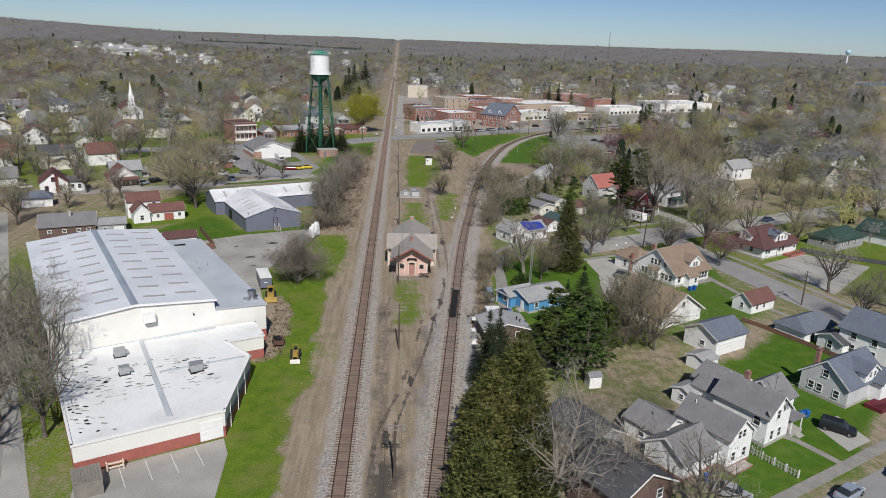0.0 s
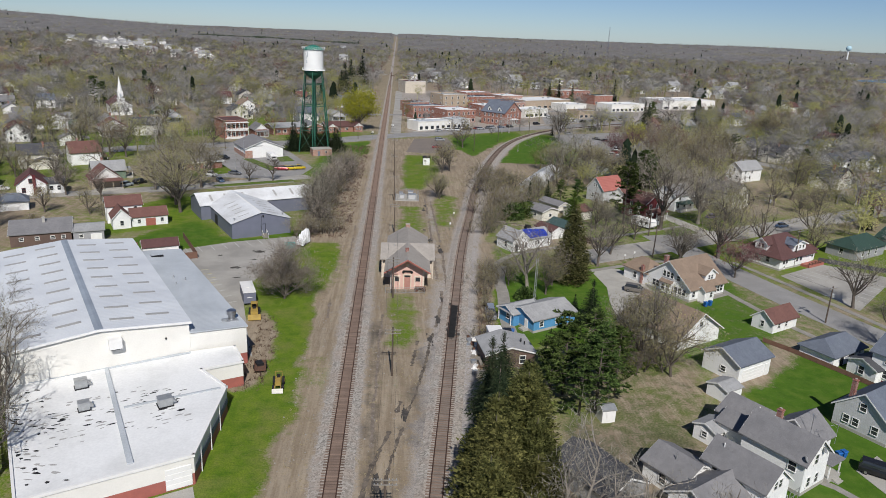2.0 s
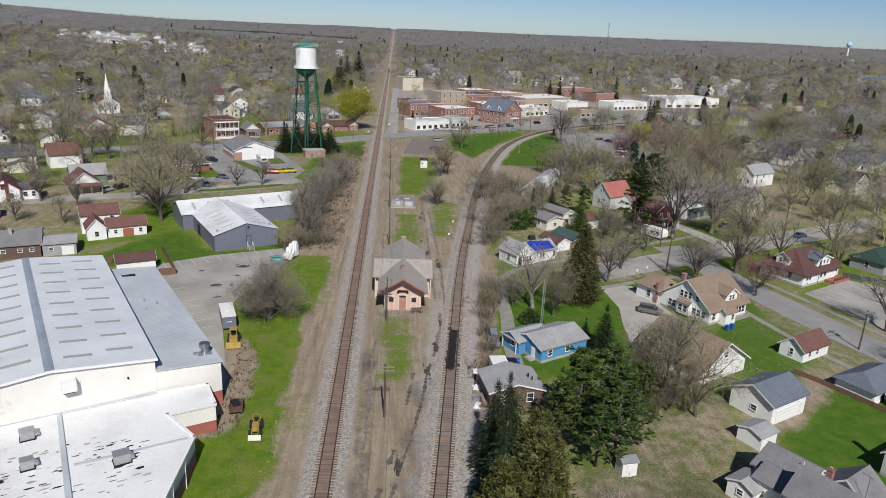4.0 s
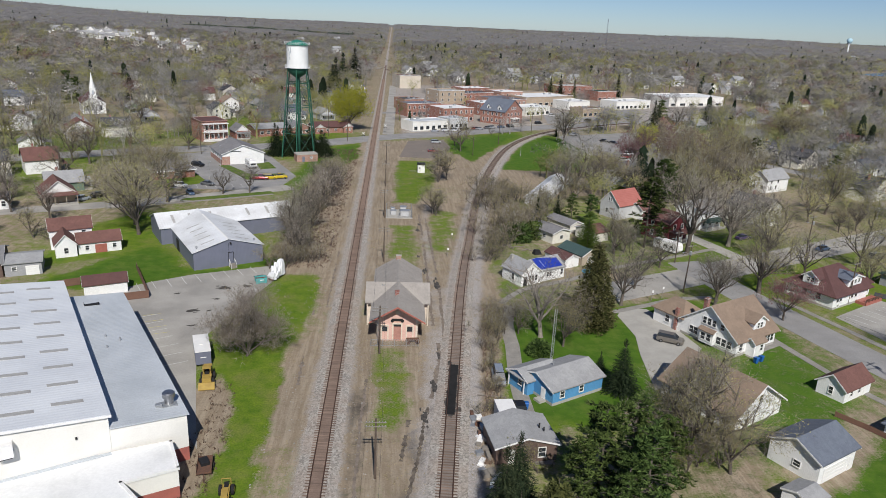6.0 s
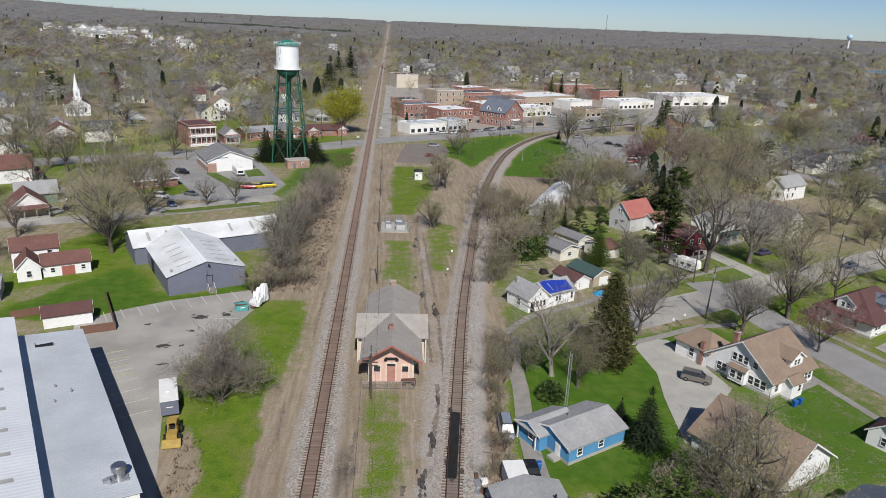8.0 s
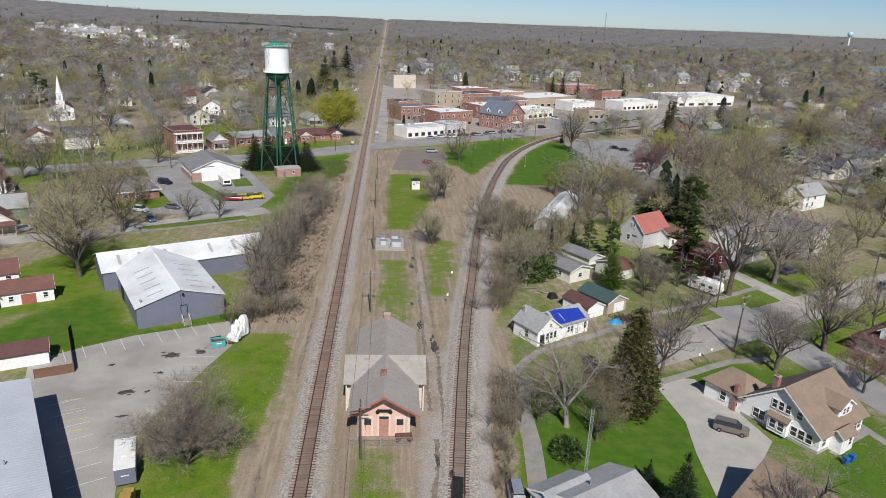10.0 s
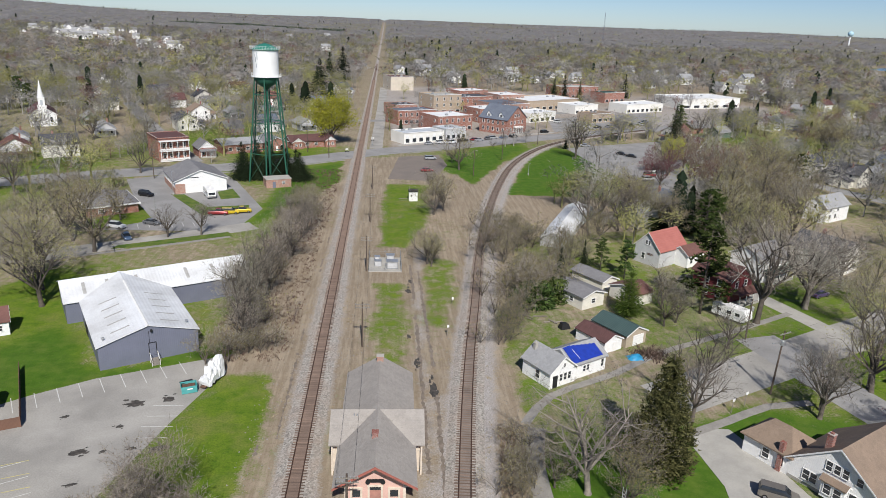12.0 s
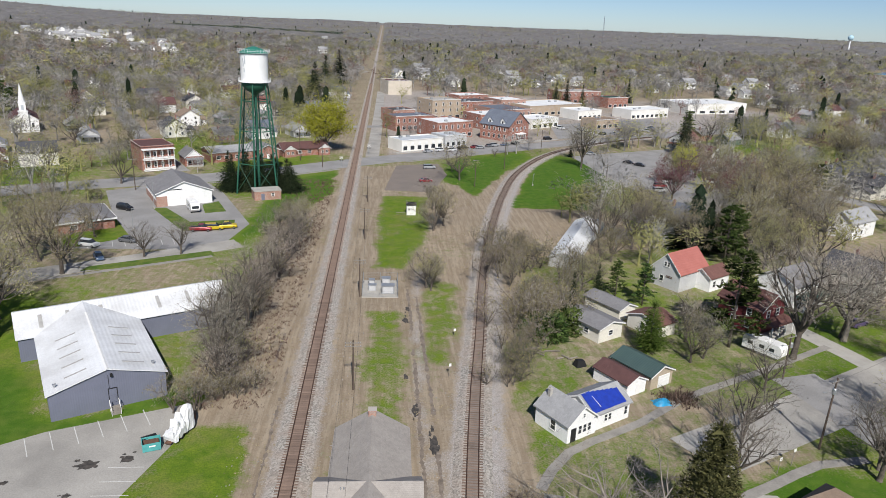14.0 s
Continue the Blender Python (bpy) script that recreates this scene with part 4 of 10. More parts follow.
def garage_door_mesh(w, h, material):
    key = ("gd", round(w, 2), round(h, 2), material)
    if key not in MESHES:
        sec = [(0.04, 0.0)] + [(-0.04 + dy, k * h / 4 + dz) for k in range(4) for dy, dz in ((0.03, 0.0), (0.0, 0.03), (0.0, h / 4 - 0.03), (0.03, h / 4 - 0.005))] + [(0.04, h)]
        g = Geo().extrude(sec, -w / 2, w / 2, "x")
        MESHES[key] = g.mesh("garage_door", material)
    return MESHES[key]


class Block:
    """One gabled, hipped, shed or flat volume of a building, with its walls and roof as parts."""

    def __init__(self, parent, cx, cy, w, d, h, rise, ridge="x", wall="white_siding", roof="shingle_grey", over=0.4, z0=0.0, hip=0.0, trim="white_paint", thick=0.18, wall_label="", roof_label="", base=""):
        self.p, self.cx, self.cy, self.w, self.d, self.h, self.z0, self.rise, self.ridge, self.trim = parent, cx, cy, w, d, h, z0, rise, ridge, trim
        g = Geo()
        half, along = (d / 2, w / 2) if ridge == "x" else (w / 2, d / 2)
        zt = h + (rise if hip == 0 and ridge in "xy" else 0)
        sec = [(-half, z0), (half, z0), (half, h), (0, zt), (-half, h)] if zt > h else [(-half, z0), (half, z0), (half, h), (-half, h)]
        if ridge == "shed":
            sec = [(-half, z0), (half, z0), (half, h + rise), (-half, h)]
        g.extrude(sec, -along, along, "x" if ridge == "x" else "y")
        g.moved(cx, cy)
        part("wall", g, wall, parent, wall_label)
        if base:
            part("foundation", Geo().box(cx, cy, z0, w + 0.06, d + 0.06, 0.45), base, parent)
        r = Geo()
        slope = rise / half if half else 0
        ze, e, t = h - slope * over, half + over, thick
        a, b = -along - over, along + over
        ax = "x" if ridge == "x" else "y"
        if rise == 0:
            r.box(0, 0, h, w + 2 * over, d + 2 * over, 0.25)
        elif ridge == "shed":
            sl = rise / (2 * half)
            r.extrude([(-half - over, h - sl * over), (half + over, h + rise + sl * over), (half + over, h + rise + sl * over + t), (-half - over, h - sl * over + t)], a, b, "y")
        elif hip == 0:
            r.extrude([(-e, ze), (-e, ze + t), (0, h + rise + t), (0, h + rise)], a, b, ax)
            r.extrude([(e, ze), (e, ze + t), (0, h + rise + t), (0, h + rise)], a, b, ax)
            for s_ in (() if SIMPLE[0] else (a - 0.03, b - 0.05)):
                f = Geo()   # barge board
                f.extrude([(-e, ze - 0.08), (-e, ze + t - 0.03), (0, h + rise + t - 0.03), (0, h + rise - 0.08)], s_, s_ + 0.08, ax)
                f.extrude([(e, ze - 0.08), (e, ze + t - 0.03), (0, h + rise + t - 0.03), (0, h + rise - 0.08)], s_, s_ + 0.08, ax)
                f.moved(cx, cy)
                part("barge_board", f, trim, parent)
        else:
            k = hip
            put = (lambda u, s, z: (u, s, z)) if ridge == "x" else (lambda u, s, z: (s, u, z))
            top = [put(a + k, 0, h + rise + t), put(b - k, 0, h + rise + t)]
            low = [put(a, -e, ze + t), put(b, -e, ze + t), put(b, e, ze + t), put(a, e, ze + t)]
            und = [put(a, -e, ze), put(b, -e, ze), put(b, e, ze), put(a, e, ze)]
            r.add(top + low + und, [(2, 3, 1, 0), (3, 4, 1), (4, 5, 0, 1), (5, 2, 0), (6, 7, 3, 2), (7, 8, 4, 3), (8, 9, 5, 4), (9, 6, 2, 5), (6, 9, 8, 7)])
        r.moved(cx, cy)
        part("roof", r, roof, parent, roof_label)

    def spot(self, side, u, z, out=0.0):
        if side == "S":
            return pose(self.cx + u, self.cy - self.d / 2 - out, z)
        if side == "N":
            return pose(self.cx - u, self.cy + self.d / 2 + out, z, 0, 0, 180)
        if side == "E":
            return pose(self.cx + self.w / 2 + out, self.cy + u, z, 0, 0, 90)
        return pose(self.cx - self.w / 2 - out, self.cy - u, z, 0, 0, -90)

    def window(self, side, u, z, w=0.9, h=1.3, trim=None):
        if SIMPLE[0]:
            part("window", simple_window(w, h, trim or self.trim), None, self.p, at=self.spot(side, u, z, 0.03))
            return self
        fr, pane = window_meshes(w, h, trim or self.trim)
        o = part("window", fr, None, self.p, at=self.spot(side, u, z, 0.03))
        part("pane", pane, None, o)
        return self

    def windows(self, side, us, z, w=0.9, h=1.3):
        for u in us:
            self.window(side, u, z, w, h)
        return self

    def door(self, side, u, w=0.95, h=2.05, material="white_paint", z=0.0):
        part("door", door_mesh(w, h, material), None, self.p, at=self.spot(side, u, self.z0 + z, 0.03))
        return self

    def garage(self, side, u, w=2.7, h=2.1, material="white_paint"):
        part("garage_door", garage_door_mesh(w, h, material), None, self.p, at=self.spot(side, u, 0.0, 0.03))
        return self

    def chimney(self, u, v, top, size=0.6, material="chimney_brick"):
        g = Geo().box(self.cx + u, self.cy + v, self.h * 0.8, size, size, top - self.h * 0.8)
        g.box(self.cx + u, self.cy + v, top, size + 0.14, size + 0.14, 0.12).box(self.cx + u, self.cy + v, top + 0.12, size * 0.5, size * 0.5, 0.18)
        part("chimney", g, material, self.p, "brick chimney")
        return self


def house(label, x, y, rz=GRID, category="house", name="house", r=9.0):
    KEEP.append((x, y, r))
    return thing(name, label, category, x, y, 0, rz)


def porch(parent, x, y, w, d, h, roof="shingle_grey", posts=3, trim="white_paint", rz=0.0, deck="concrete"):
    part("porch_roof", Geo().extrude([(-d / 2 - 0.3, h - 0.25), (d / 2, h + 0.15), (d / 2, h + 0.32), (-d / 2 - 0.3, h - 0.08)], -w / 2 - 0.2, w / 2 + 0.2, "x"), roof, parent, at=pose(x, y, 0, 0, 0, rz))
    part("porch_floor", Geo().box(0, 0, 0, w, d, 0.4), deck, parent, at=pose(x, y, 0, 0, 0, rz))
    for k in range(posts):
        u = -w / 2 + 0.12 + k * (w - 0.24) / max(1, posts - 1)
        part("porch_post", Geo().box(u, -d / 2 + 0.12, 0.4, 0.16, 0.16, h - 0.6), trim, parent, at=pose(x, y, 0, 0, 0, rz))


# ---- railway depot ----
KEEP.append((10, 147, 14))
depot = thing("railway_depot", "old pink wooden railway depot with cream trim and grey shingle roof", "railway depot", 9.9, 148.3, 0, -0.8)
dw, y0, y1 = 6.8, -12.6, 10.6
g = Geo().extrude([(-dw / 2, 0), (dw / 2, 0), (dw / 2, 4.75), (0, 6.75), (-dw / 2, 4.75)], y0, y1, "y")
part("wall", g, "depot_pink", depot, "salmon-pink boarded wall")
r = Geo()
e, ze, zr, t = 4.75, 4.15, 6.95, 0.16
for s in (-1, 1):
    r.extrude([(s * e, ze), (s * e, ze + t), (0, zr + t), (0, zr)], y0 - 1.9, y1 + 1.3, "y")
part("roof", r, "shingle_depot", depot, "grey-brown shingle roof with wide eaves")
cr = Geo()
for s, top in ((-1, 6.72), (1, 6.72)):
    x0, x1 = (-5.85, 0) if s < 0 else (0, 5.85)
    cr.extrude([(-6.6, 4.35), (-6.6, 4.5), (-2.45, top + 0.25), (-2.45, top + 0.1)], x0, x1, "x")
    cr.extrude([(1.7, 4.35), (1.7, 4.5), (-2.45, top + 0.25), (-2.45, top + 0.1)], x0, x1, "x")
part("bay_roof", cr, "shingle_depot", depot, "cross-gable roof over the platform bays")
for x in (-4.4, 4.4):
    part("bay_wall", Geo().box(x, -2.45, 0, 2.2, 6.0, 4.6), "depot_trim", depot, "cream boarded bay wall")
rk = Geo()
for s in (-1, 1):
    rk.extrude([(s * e, ze - 0.16), (s * e, ze + 0.12), (0, zr + 0.12), (0, zr - 0.16)], y0 - 2.02, y0 - 1.9, "y")
part("barge_board", rk, "depot_red", depot, "dark red barge board")
for s in (-1, 1):
    br = Geo()
    br.tube((s * 3.35, y0 - 0.05, 3.2), (s * 4.5, y0 - 1.7, 4.2), 0.09, n=4)
    br.tube((s * 3.35, y0 - 0.05, 3.1), (s * 4.6, y0 - 0.05, 4.2), 0.09, n=4)
    part("bracket", br, "depot_trim", depot)
tr = Geo()
for x in (-3.32, 3.32):
    tr.box(x, y0 - 0.04, 0, 0.35, 0.12, 4.8)
for x, w, h in ((-2.15, 1.15, 2.65), (2.15, 1.15, 2.65), (0, 1.5, 3.0)):
    tr.box(x - w / 2, y0 - 0.05, 0.1, 0.22, 0.12, h).box(x + w / 2, y0 - 0.05, 0.1, 0.22, 0.12, h).box(x, y0 - 0.05, 0.1 + h, w + 0.3, 0.14, 0.25)
part("trim", tr, "depot_trim", depot, "cream window and door surrounds")
for x in (-2.15, 2.15):
    part("window", Geo().box(x, y0 - 0.02, 1.75, 0.9, 0.06, 0.85), "dark_glass", depot, "arched window with dark glass")
part("door", Geo().box(0, y0 - 0.03, 0.1, 1.25, 0.08, 2.55).box(0, y0 - 0.08, 0.3, 0.9, 0.03, 0.9).box(0, y0 - 0.08, 1.4, 0.9, 0.03, 0.9), "depot_door", depot, "faded red double door")
part("transom", Geo().box(0, y0 - 0.03, 2.68, 1.25, 0.07, 0.35), "dark_glass", depot)
sg = Geo().box(0, y0 - 0.1, 3.72, 1.9, 0.08, 0.42)
for x in (-0.85, 0.85):
    sg.tube((x, y0 - 0.16, 3.75), (x, y0 - 0.04, 3.75), 0.28, n=12)
part("sign_board", sg, "black", depot, "dark carved sign board")
part("gable_vent", Geo().box(0, y0 - 0.04, 5.0, 0.7, 0.08, 0.55), "depot_trim", depot)
ch = Geo().box(0, y1 + 0.3, 5.6, 0.95, 0.95, 1.9).box(0, y1 + 0.3, 7.5, 1.1, 1.1, 0.15)
part("chimney", ch, "brick_pale", depot, "tapered brick chimney")
ch = Geo().box(-0.15, -8.4, 6.2, 0.7, 0.8, 1.3).box(-0.15, -8.4, 7.5, 0.8, 0.9, 0.1)
part("chimney", ch, "chimney_brick", depot, "short brick chimney")
for x in (-2.9, -2.55):
    part("roof_vent", Geo().tube((x, -3.2, 5.9), (x, -3.2, 6.75), 0.09, n=8), "galvanised", depot)
for x, y in ((-5.45, -6.2), (5.45, -6.2), (-5.45, 1.3), (5.45, 1.3)):
    part("porch_post", Geo().box(x, y, 0, 0.2, 0.2, 4.4), "depot_trim", depot)
for k in range(6):
    s = -1 if k % 2 else 1
    part("window", Geo().box(s * 3.42, -8.5 + 8 * (k // 2), 1.3, 0.06, 1.0, 1.6), "dark_glass", depot)
fence = thing("wire_fence", "grey wire-mesh fence panels in front of the depot", "fence", 9.3, 133.4, 0, 0)
for k in range(5):
    part("post", Geo().tube((-4 + 2 * k, 0, 0), (-4 + 2 * k, 0, 1.3), 0.05, n=6), "galvanised", fence)
part("rail", Geo().tube((-4, 0, 1.25), (4, 0, 1.25), 0.03, n=5).tube((-4, 0, 0.15), (4, 0, 0.15), 0.03, n=5), "galvanised", fence)
g = Geo()
for k in range(54):
    x = -4 + k * 0.15
    g.tube((x, 0, 0.1), (x + 0.6 if x < 3.4 else x, 0, 1.25), 0.008, n=3, caps=False)
    g.tube((x, 0, 1.25), (x + 0.6 if x < 3.4 else x, 0, 0.1), 0.008, n=3, caps=False)
part("mesh", g, "galvanised", fence)
wagon = thing("baggage_cart", "old wooden baggage cart by the depot wall", "cart", 12.4, 134.7, 0, 4)
part("deck", Geo().box(0, 0, 0.75, 2.2, 0.9, 0.12), "rust", wagon)
for x in (-0.8, 0.8):
    for y in (-0.42, 0.42):
        part("wheel", Geo().tube((x, y - 0.04, 0.38), (x, y + 0.04, 0.38), 0.38, n=14), "rust", wagon)

# ---- white warehouse ----
for q in ((-45, 100, 14), (-35, 100, 16), (-25, 115, 12), (-45, 120, 16), (-25, 80, 14)):
    KEEP.append(q)
wh = thing("warehouse", "large white steel warehouse with ribbed roof and dark ridge strip", "warehouse", -23.3, 97.3, 0, GRID)
W, D, E_, R_ = 24.0, 47.0, 8.8, 10.0
part("wall", Geo().extrude([(-W, 0), (0, 0), (0, E_), (-W / 2, R_), (-W, E_)], 0, D, "y"), "white_wall", wh, "cream-white painted wall")
r = Geo()
for s, a, b in ((-1, -W - 0.3, -W / 2), (1, 0.3, -W / 2)):
    r.extrude([(a, E_ + 0.03), (a, E_ + 0.16), (b, R_ + 0.16), (b, R_ + 0.03)], -0.35, D + 0.3, "y")
part("roof", r, "white_metal_roof", wh, "white ribbed metal roof")
M["ridge_grey"] = surface("ridge_grey", (0.33, 0.37, 0.42), None, 0.3, 6, 0.5)
part("ridge_strip", Geo().extrude([(-W / 2 - 0.55, R_ + 0.14), (-W / 2, R_ + 0.21), (-W / 2 + 0.55, R_ + 0.14), (-W / 2, R_ + 0.12)], -0.37, D + 0.3, "y"), "ridge_grey", wh, "blue-grey ridge strip")
for k in range(9):
    for u in (-20.5, -15.4, -8.6, -3.6):
        zz = E_ + (R_ - E_) * (1 - abs(u + W / 2) / (W / 2)) + 0.165
        tilt = math.degrees(math.atan2(R_ - E_, W / 2)) * (1 if u > -W / 2 else -1)
        part("skylight", MESHES.setdefault("wskylight", Geo().box(0, 0, 0, 3.3, 0.75, 0.05).mesh("skylight", "skylight_dirty")), None, wh, at=pose(u, 3.0 + 5.0 * k + (0.9 if u in (-15.4, -3.6) else 0), zz, 0, tilt, 0))
part("fascia", Geo().extrude([(0.32, E_ - 0.22), (0.32, E_ + 0.06), (-W / 2, R_ + 0.06), (-W / 2, R_ - 0.22)], -0.42, -0.36, "y").extrude([(-W - 0.32, E_ - 0.22), (-W - 0.32, E_ + 0.06), (-W / 2, R_ + 0.06), (-W / 2, R_ - 0.22)], -0.42, -0.36, "y"), "white_paint", wh)
hd = Geo().box(-10.2, -0.55, 7.0, 1.7, 1.1, 1.5)
part("vent_hood", hd, "white_paint", wh, "white square wall vent hood")
part("vent_opening", Geo().box(-10.2, -0.75, 6.88, 1.4, 0.6, 0.1), "black", wh)
part("wall_lamp", Geo().box(-3.4, -0.1, 6.7, 0.2, 0.2, 0.25), "black", wh)
for u in (-12.0, -6.0):
    part("wall_streak", Geo().box(u, -0.02, 4.0, 9.0, 0.03, 0.06), "grey_metal_roof", wh, "grey conduit on the wall")
an = thing("warehouse_annex", "lower white annex with grey ribbed metal roof", "warehouse", -23.3, 97.3, 0, GRID)
A, AD = 8.5, 44.0
part("wall", Geo().extrude([(0.02, 1.9), (A, 1.9), (A, 6.3), (0.02, 6.95)], 0.05, AD, "y"), "white_wall", an, "white painted wall")
part("foundation", Geo().extrude([(0.02, 0), (A - 0.02, 0), (A - 0.02, 1.9), (0.02, 1.9)], 0.08, AD, "y"), "red_base", an, "red-painted block base")
part("roof", Geo().extrude([(0.02, 6.98), (A + 0.25, 6.33), (A + 0.25, 6.47), (0.02, 7.12)], -0.2, AD + 0.2, "y"), "grey_metal_roof", an, "grey ribbed metal roof")
vt = Geo().lathe([(0.55, 0), (0.55, 0.9), (0.75, 0.95), (0.75, 1.5), (0.6, 1.62), (0.1, 1.66)], 18, (7.2, 3.2, 6.55))
part("roof_ventilator", vt, "steel", an, "round galvanised roof ventilator")
part("vent_base", Geo().box(7.0, 3.0, 6.35, 2.0, 1.5, 0.35), "galvanised", an)
part("duct", Geo().box(5.9, 2.8, 6.45, 0.7, 0.5, 0.6), "galvanised", an)
for u, v in ((3.0, 22), (5.0, 24), (3.4, 26), (2.2, 40)):
    part("roof_pipe", Geo().tube((u, v, 6.5), (u, v, 7.3), 0.1, n=8), "galvanised", an)
part("roof_unit", Geo().box(3.3, 39.5, 6.8, 2.2, 0.5, 0.3), "black", an)

# flat-roofed front building
fl = thing("flat_roofed_building", "low white flat-roofed workshop with red-brown base", "workshop", 0, 0, 0, 0)
outline = [(-31.2, 62.3), (-15.6, 70.5), (-15.6, 86.5), (-20.3, 91.6), (-15.0, 94.2), (-17.3, 99.3), (-23.4, 96.9), (-44.2, 85.6)]
part("wall", Geo().prism(outline, 1.55, 3.75), "white_wall", fl, "white painted upper wall")
part("foundation", Geo().prism([(x * 0.9985 - 0.045, y) for x, y in outline], 0, 1.55), "red_base", fl, "red-brown painted lower wall")


def ring_of(poly, z, h, w, inset=0.0):
    g_ = Geo()
    n = len(poly)
    for i in range(n):
        (ax, ay), (bx, by) = poly[i], poly[(i + 1) % n]
        L_ = math.hypot(bx - ax, by - ay)
        g_.box((ax + bx) / 2, (ay + by) / 2, z, L_ + w * 0.9, w, h, math.atan2(by - ay, bx - ax))
    return g_


part("roof", Geo().prism(outline, 3.76, 3.9), "membrane", fl, "patched white membrane roof")
part("parapet", ring_of(outline, 3.7, 0.36, 0.3), "white_paint", fl, "white metal parapet cap")
part("roof_seam", Geo().add([(-33.9, 91.9, 3.93), (-33.4, 92.1, 3.93), (-21.7, 68.9, 3.93), (-22.3, 68.6, 3.93), (-33.9, 91.9, 4.1), (-33.4, 92.1, 4.1), (-21.7, 68.9, 4.1), (-22.3, 68.6, 4.1)], [(0, 1, 2, 3), (4, 5, 6, 7), (0, 1, 5, 4), (1, 2, 6, 5), (2, 3, 7, 6), (3, 0, 4, 7)]), "grey_metal_roof", fl, "grey expansion joint across the roof")
part("roof_seam", Geo().box(-21.7, 83.5, 3.93, 12.0, 0.35, 0.14, radians(26)), "grey_metal_roof", fl)
part("roof_seam", Geo().box(-32.5, 92.0, 3.93, 21.0, 0.4, 0.14, radians(28)), "grey_metal_roof", fl)
part("loading_door", garage_door_mesh(2.9, 2.7, "white_paint"), None, fl, "white roller door", at=pose(-17.15, 69.62, 0.15, 0, 0, 27.7))
for x, y, s in ((-34.6, 86.2, 1.5), (-31.8, 80.4, 1.3), (-22.2, 81.6, 1.7)):
    ac = thing("rooftop_unit", "grey metal rooftop air conditioning unit", "air conditioner", x, y, 3.9, GRID, "rooftop units")
    part("cabinet", Geo().box(0, 0, 0.15, s, s * 0.8, 1.0).box(0, 0, 1.15, s + 0.1, s * 0.8 + 0.1, 0.08), "galvanised", ac)
    part("curb", Geo().box(0, 0, 0, s + 0.2, s * 0.8 + 0.2, 0.15), "black", ac)
    part("grille", Geo().box(s / 2 + 0.01, 0, 0.35, 0.04, s * 0.6, 0.6), "black", ac)
    part("hood", Geo().extrude([(0, 0.4), (0, 1.0), (0.5, 0.4)], -s * 0.3, s * 0.3, "y").moved(s / 2, 0, 0), "galvanised", ac)
for k in range(95):
    u = rng.random()
    x = -33 + 15 * rng.random() - 4 * u
    y = 74 + 13 * u + 0.5 * (x + 26)
    if inside(outline, np.array([x]), np.array([y]))[0] and inside(outline, np.array([x + 1.2]), np.array([y + 1]))[0]:
        n = rng.randint(5, 8)
        a, b = rng.uniform(0.15, 0.7), rng.uniform(0.06, 0.2)
        c, s = math.cos(0.5), math.sin(0.5)
        poly = []
        for i in range(n):
            q = 6.283 * i / n
            du, dv = a * math.cos(q) * rng.uniform(0.6, 1.3), b * math.sin(q) * rng.uniform(0.6, 1.4)
            poly.append((x + c * du - s * dv, y + s * du + c * dv))
        part("patch", Geo().prism(poly, 3.895, 3.908), "skylight_dirty" if rng.random() < 0.6 else "black", fl)
for k in range(75):
    u, v = rng.random(), rng.random() ** 1.6 * 4.2 + 0.3
    x, y = -43.2 + 11.6 * u + v * 0.9, 84.6 - 20.9 * u + v * 0.45
    a, b = rng.uniform(0.1, 0.6), rng.uniform(0.08, 0.25)
    poly = [(x + a * math.cos(6.283 * i / 9) * rng.uniform(0.5, 1.3), y + b * math.sin(6.283 * i / 9) * rng.uniform(0.5, 1.4)) for i in range(9)]
    if all(inside(outline, np.array([p_[0]]), np.array([p_[1]]))[0] for p_ in poly):
        part("patch", Geo().prism(poly, 3.895, 3.9045 + 0.0002 * k), "black" if rng.random() < 0.6 else "skylight_dirty", fl)
part("wall_stripe", Geo().box(-15.52, 78.5, 1.6, 0.06, 15.6, 0.8), "shingle_slate", fl, "dark blue stripe on the wall")
for y in (73, 77.5, 82):
    part("downpipe", Geo().tube((-15.5, y, 0), (-15.5, y, 3.8), 0.07, n=6), "white_paint", fl)

# ---- grey T-shaped warehouse ----
for q in ((-30, 180, 12), (-40, 192, 13), (-25, 198, 12)):
    KEEP.append(q)
gw = thing("grey_warehouse", "T-shaped grey steel building with silver-white metal roof", "warehouse", -33.3, 169.1, 0, 28.0)
w = 15.0
part("wall", Geo().extrude([(0, 0), (w, 0), (w, 3.9), (w / 2, 6.1), (0, 3.9)], 0, 24, "y"), "grey_metal_wall", gw, "blue-grey ribbed metal wall")
r = Geo()
for a, b in ((-0.3, w / 2), (w + 0.3, w / 2)):
    r.extrude([(a, 3.87), (a, 4.0), (b, 6.28), (b, 6.15)], -0.3, 27.5, "y")
part("roof", r, "silver_roof", gw, "silver-white metal roof with translucent strips")
part("rear_wall", Geo().extrude([(21.0, 0), (33.0, 0), (33.0, 3.9), (27, 6.0), (21.0, 3.9)], -2.5, 30.5, "x"), "grey_metal_wall", gw, "blue-grey ribbed metal wall")
r = Geo()
for a, b in ((20.7, 27), (33.3, 27)):
    r.extrude([(a, 3.87), (a, 4.0), (b, 6.26), (b, 6.12)], -2.8, 30.8, "x")
part("rear_roof", r, "silver_roof", gw, "weathered silver metal roof")
for k in range(5):
    for u, sgn in ((w * 0.25, -1), (w * 0.75, 1)):
        part("skylight", MESHES.setdefault("gsky", Geo().box(0, 0, 0, 3.0, 0.3, 0.04).mesh("skylight", "skylight_dirty")), None, gw, at=pose(u, 2.6 + 3.3 * k, 5.2, 0, 16.3 * sgn, 0))
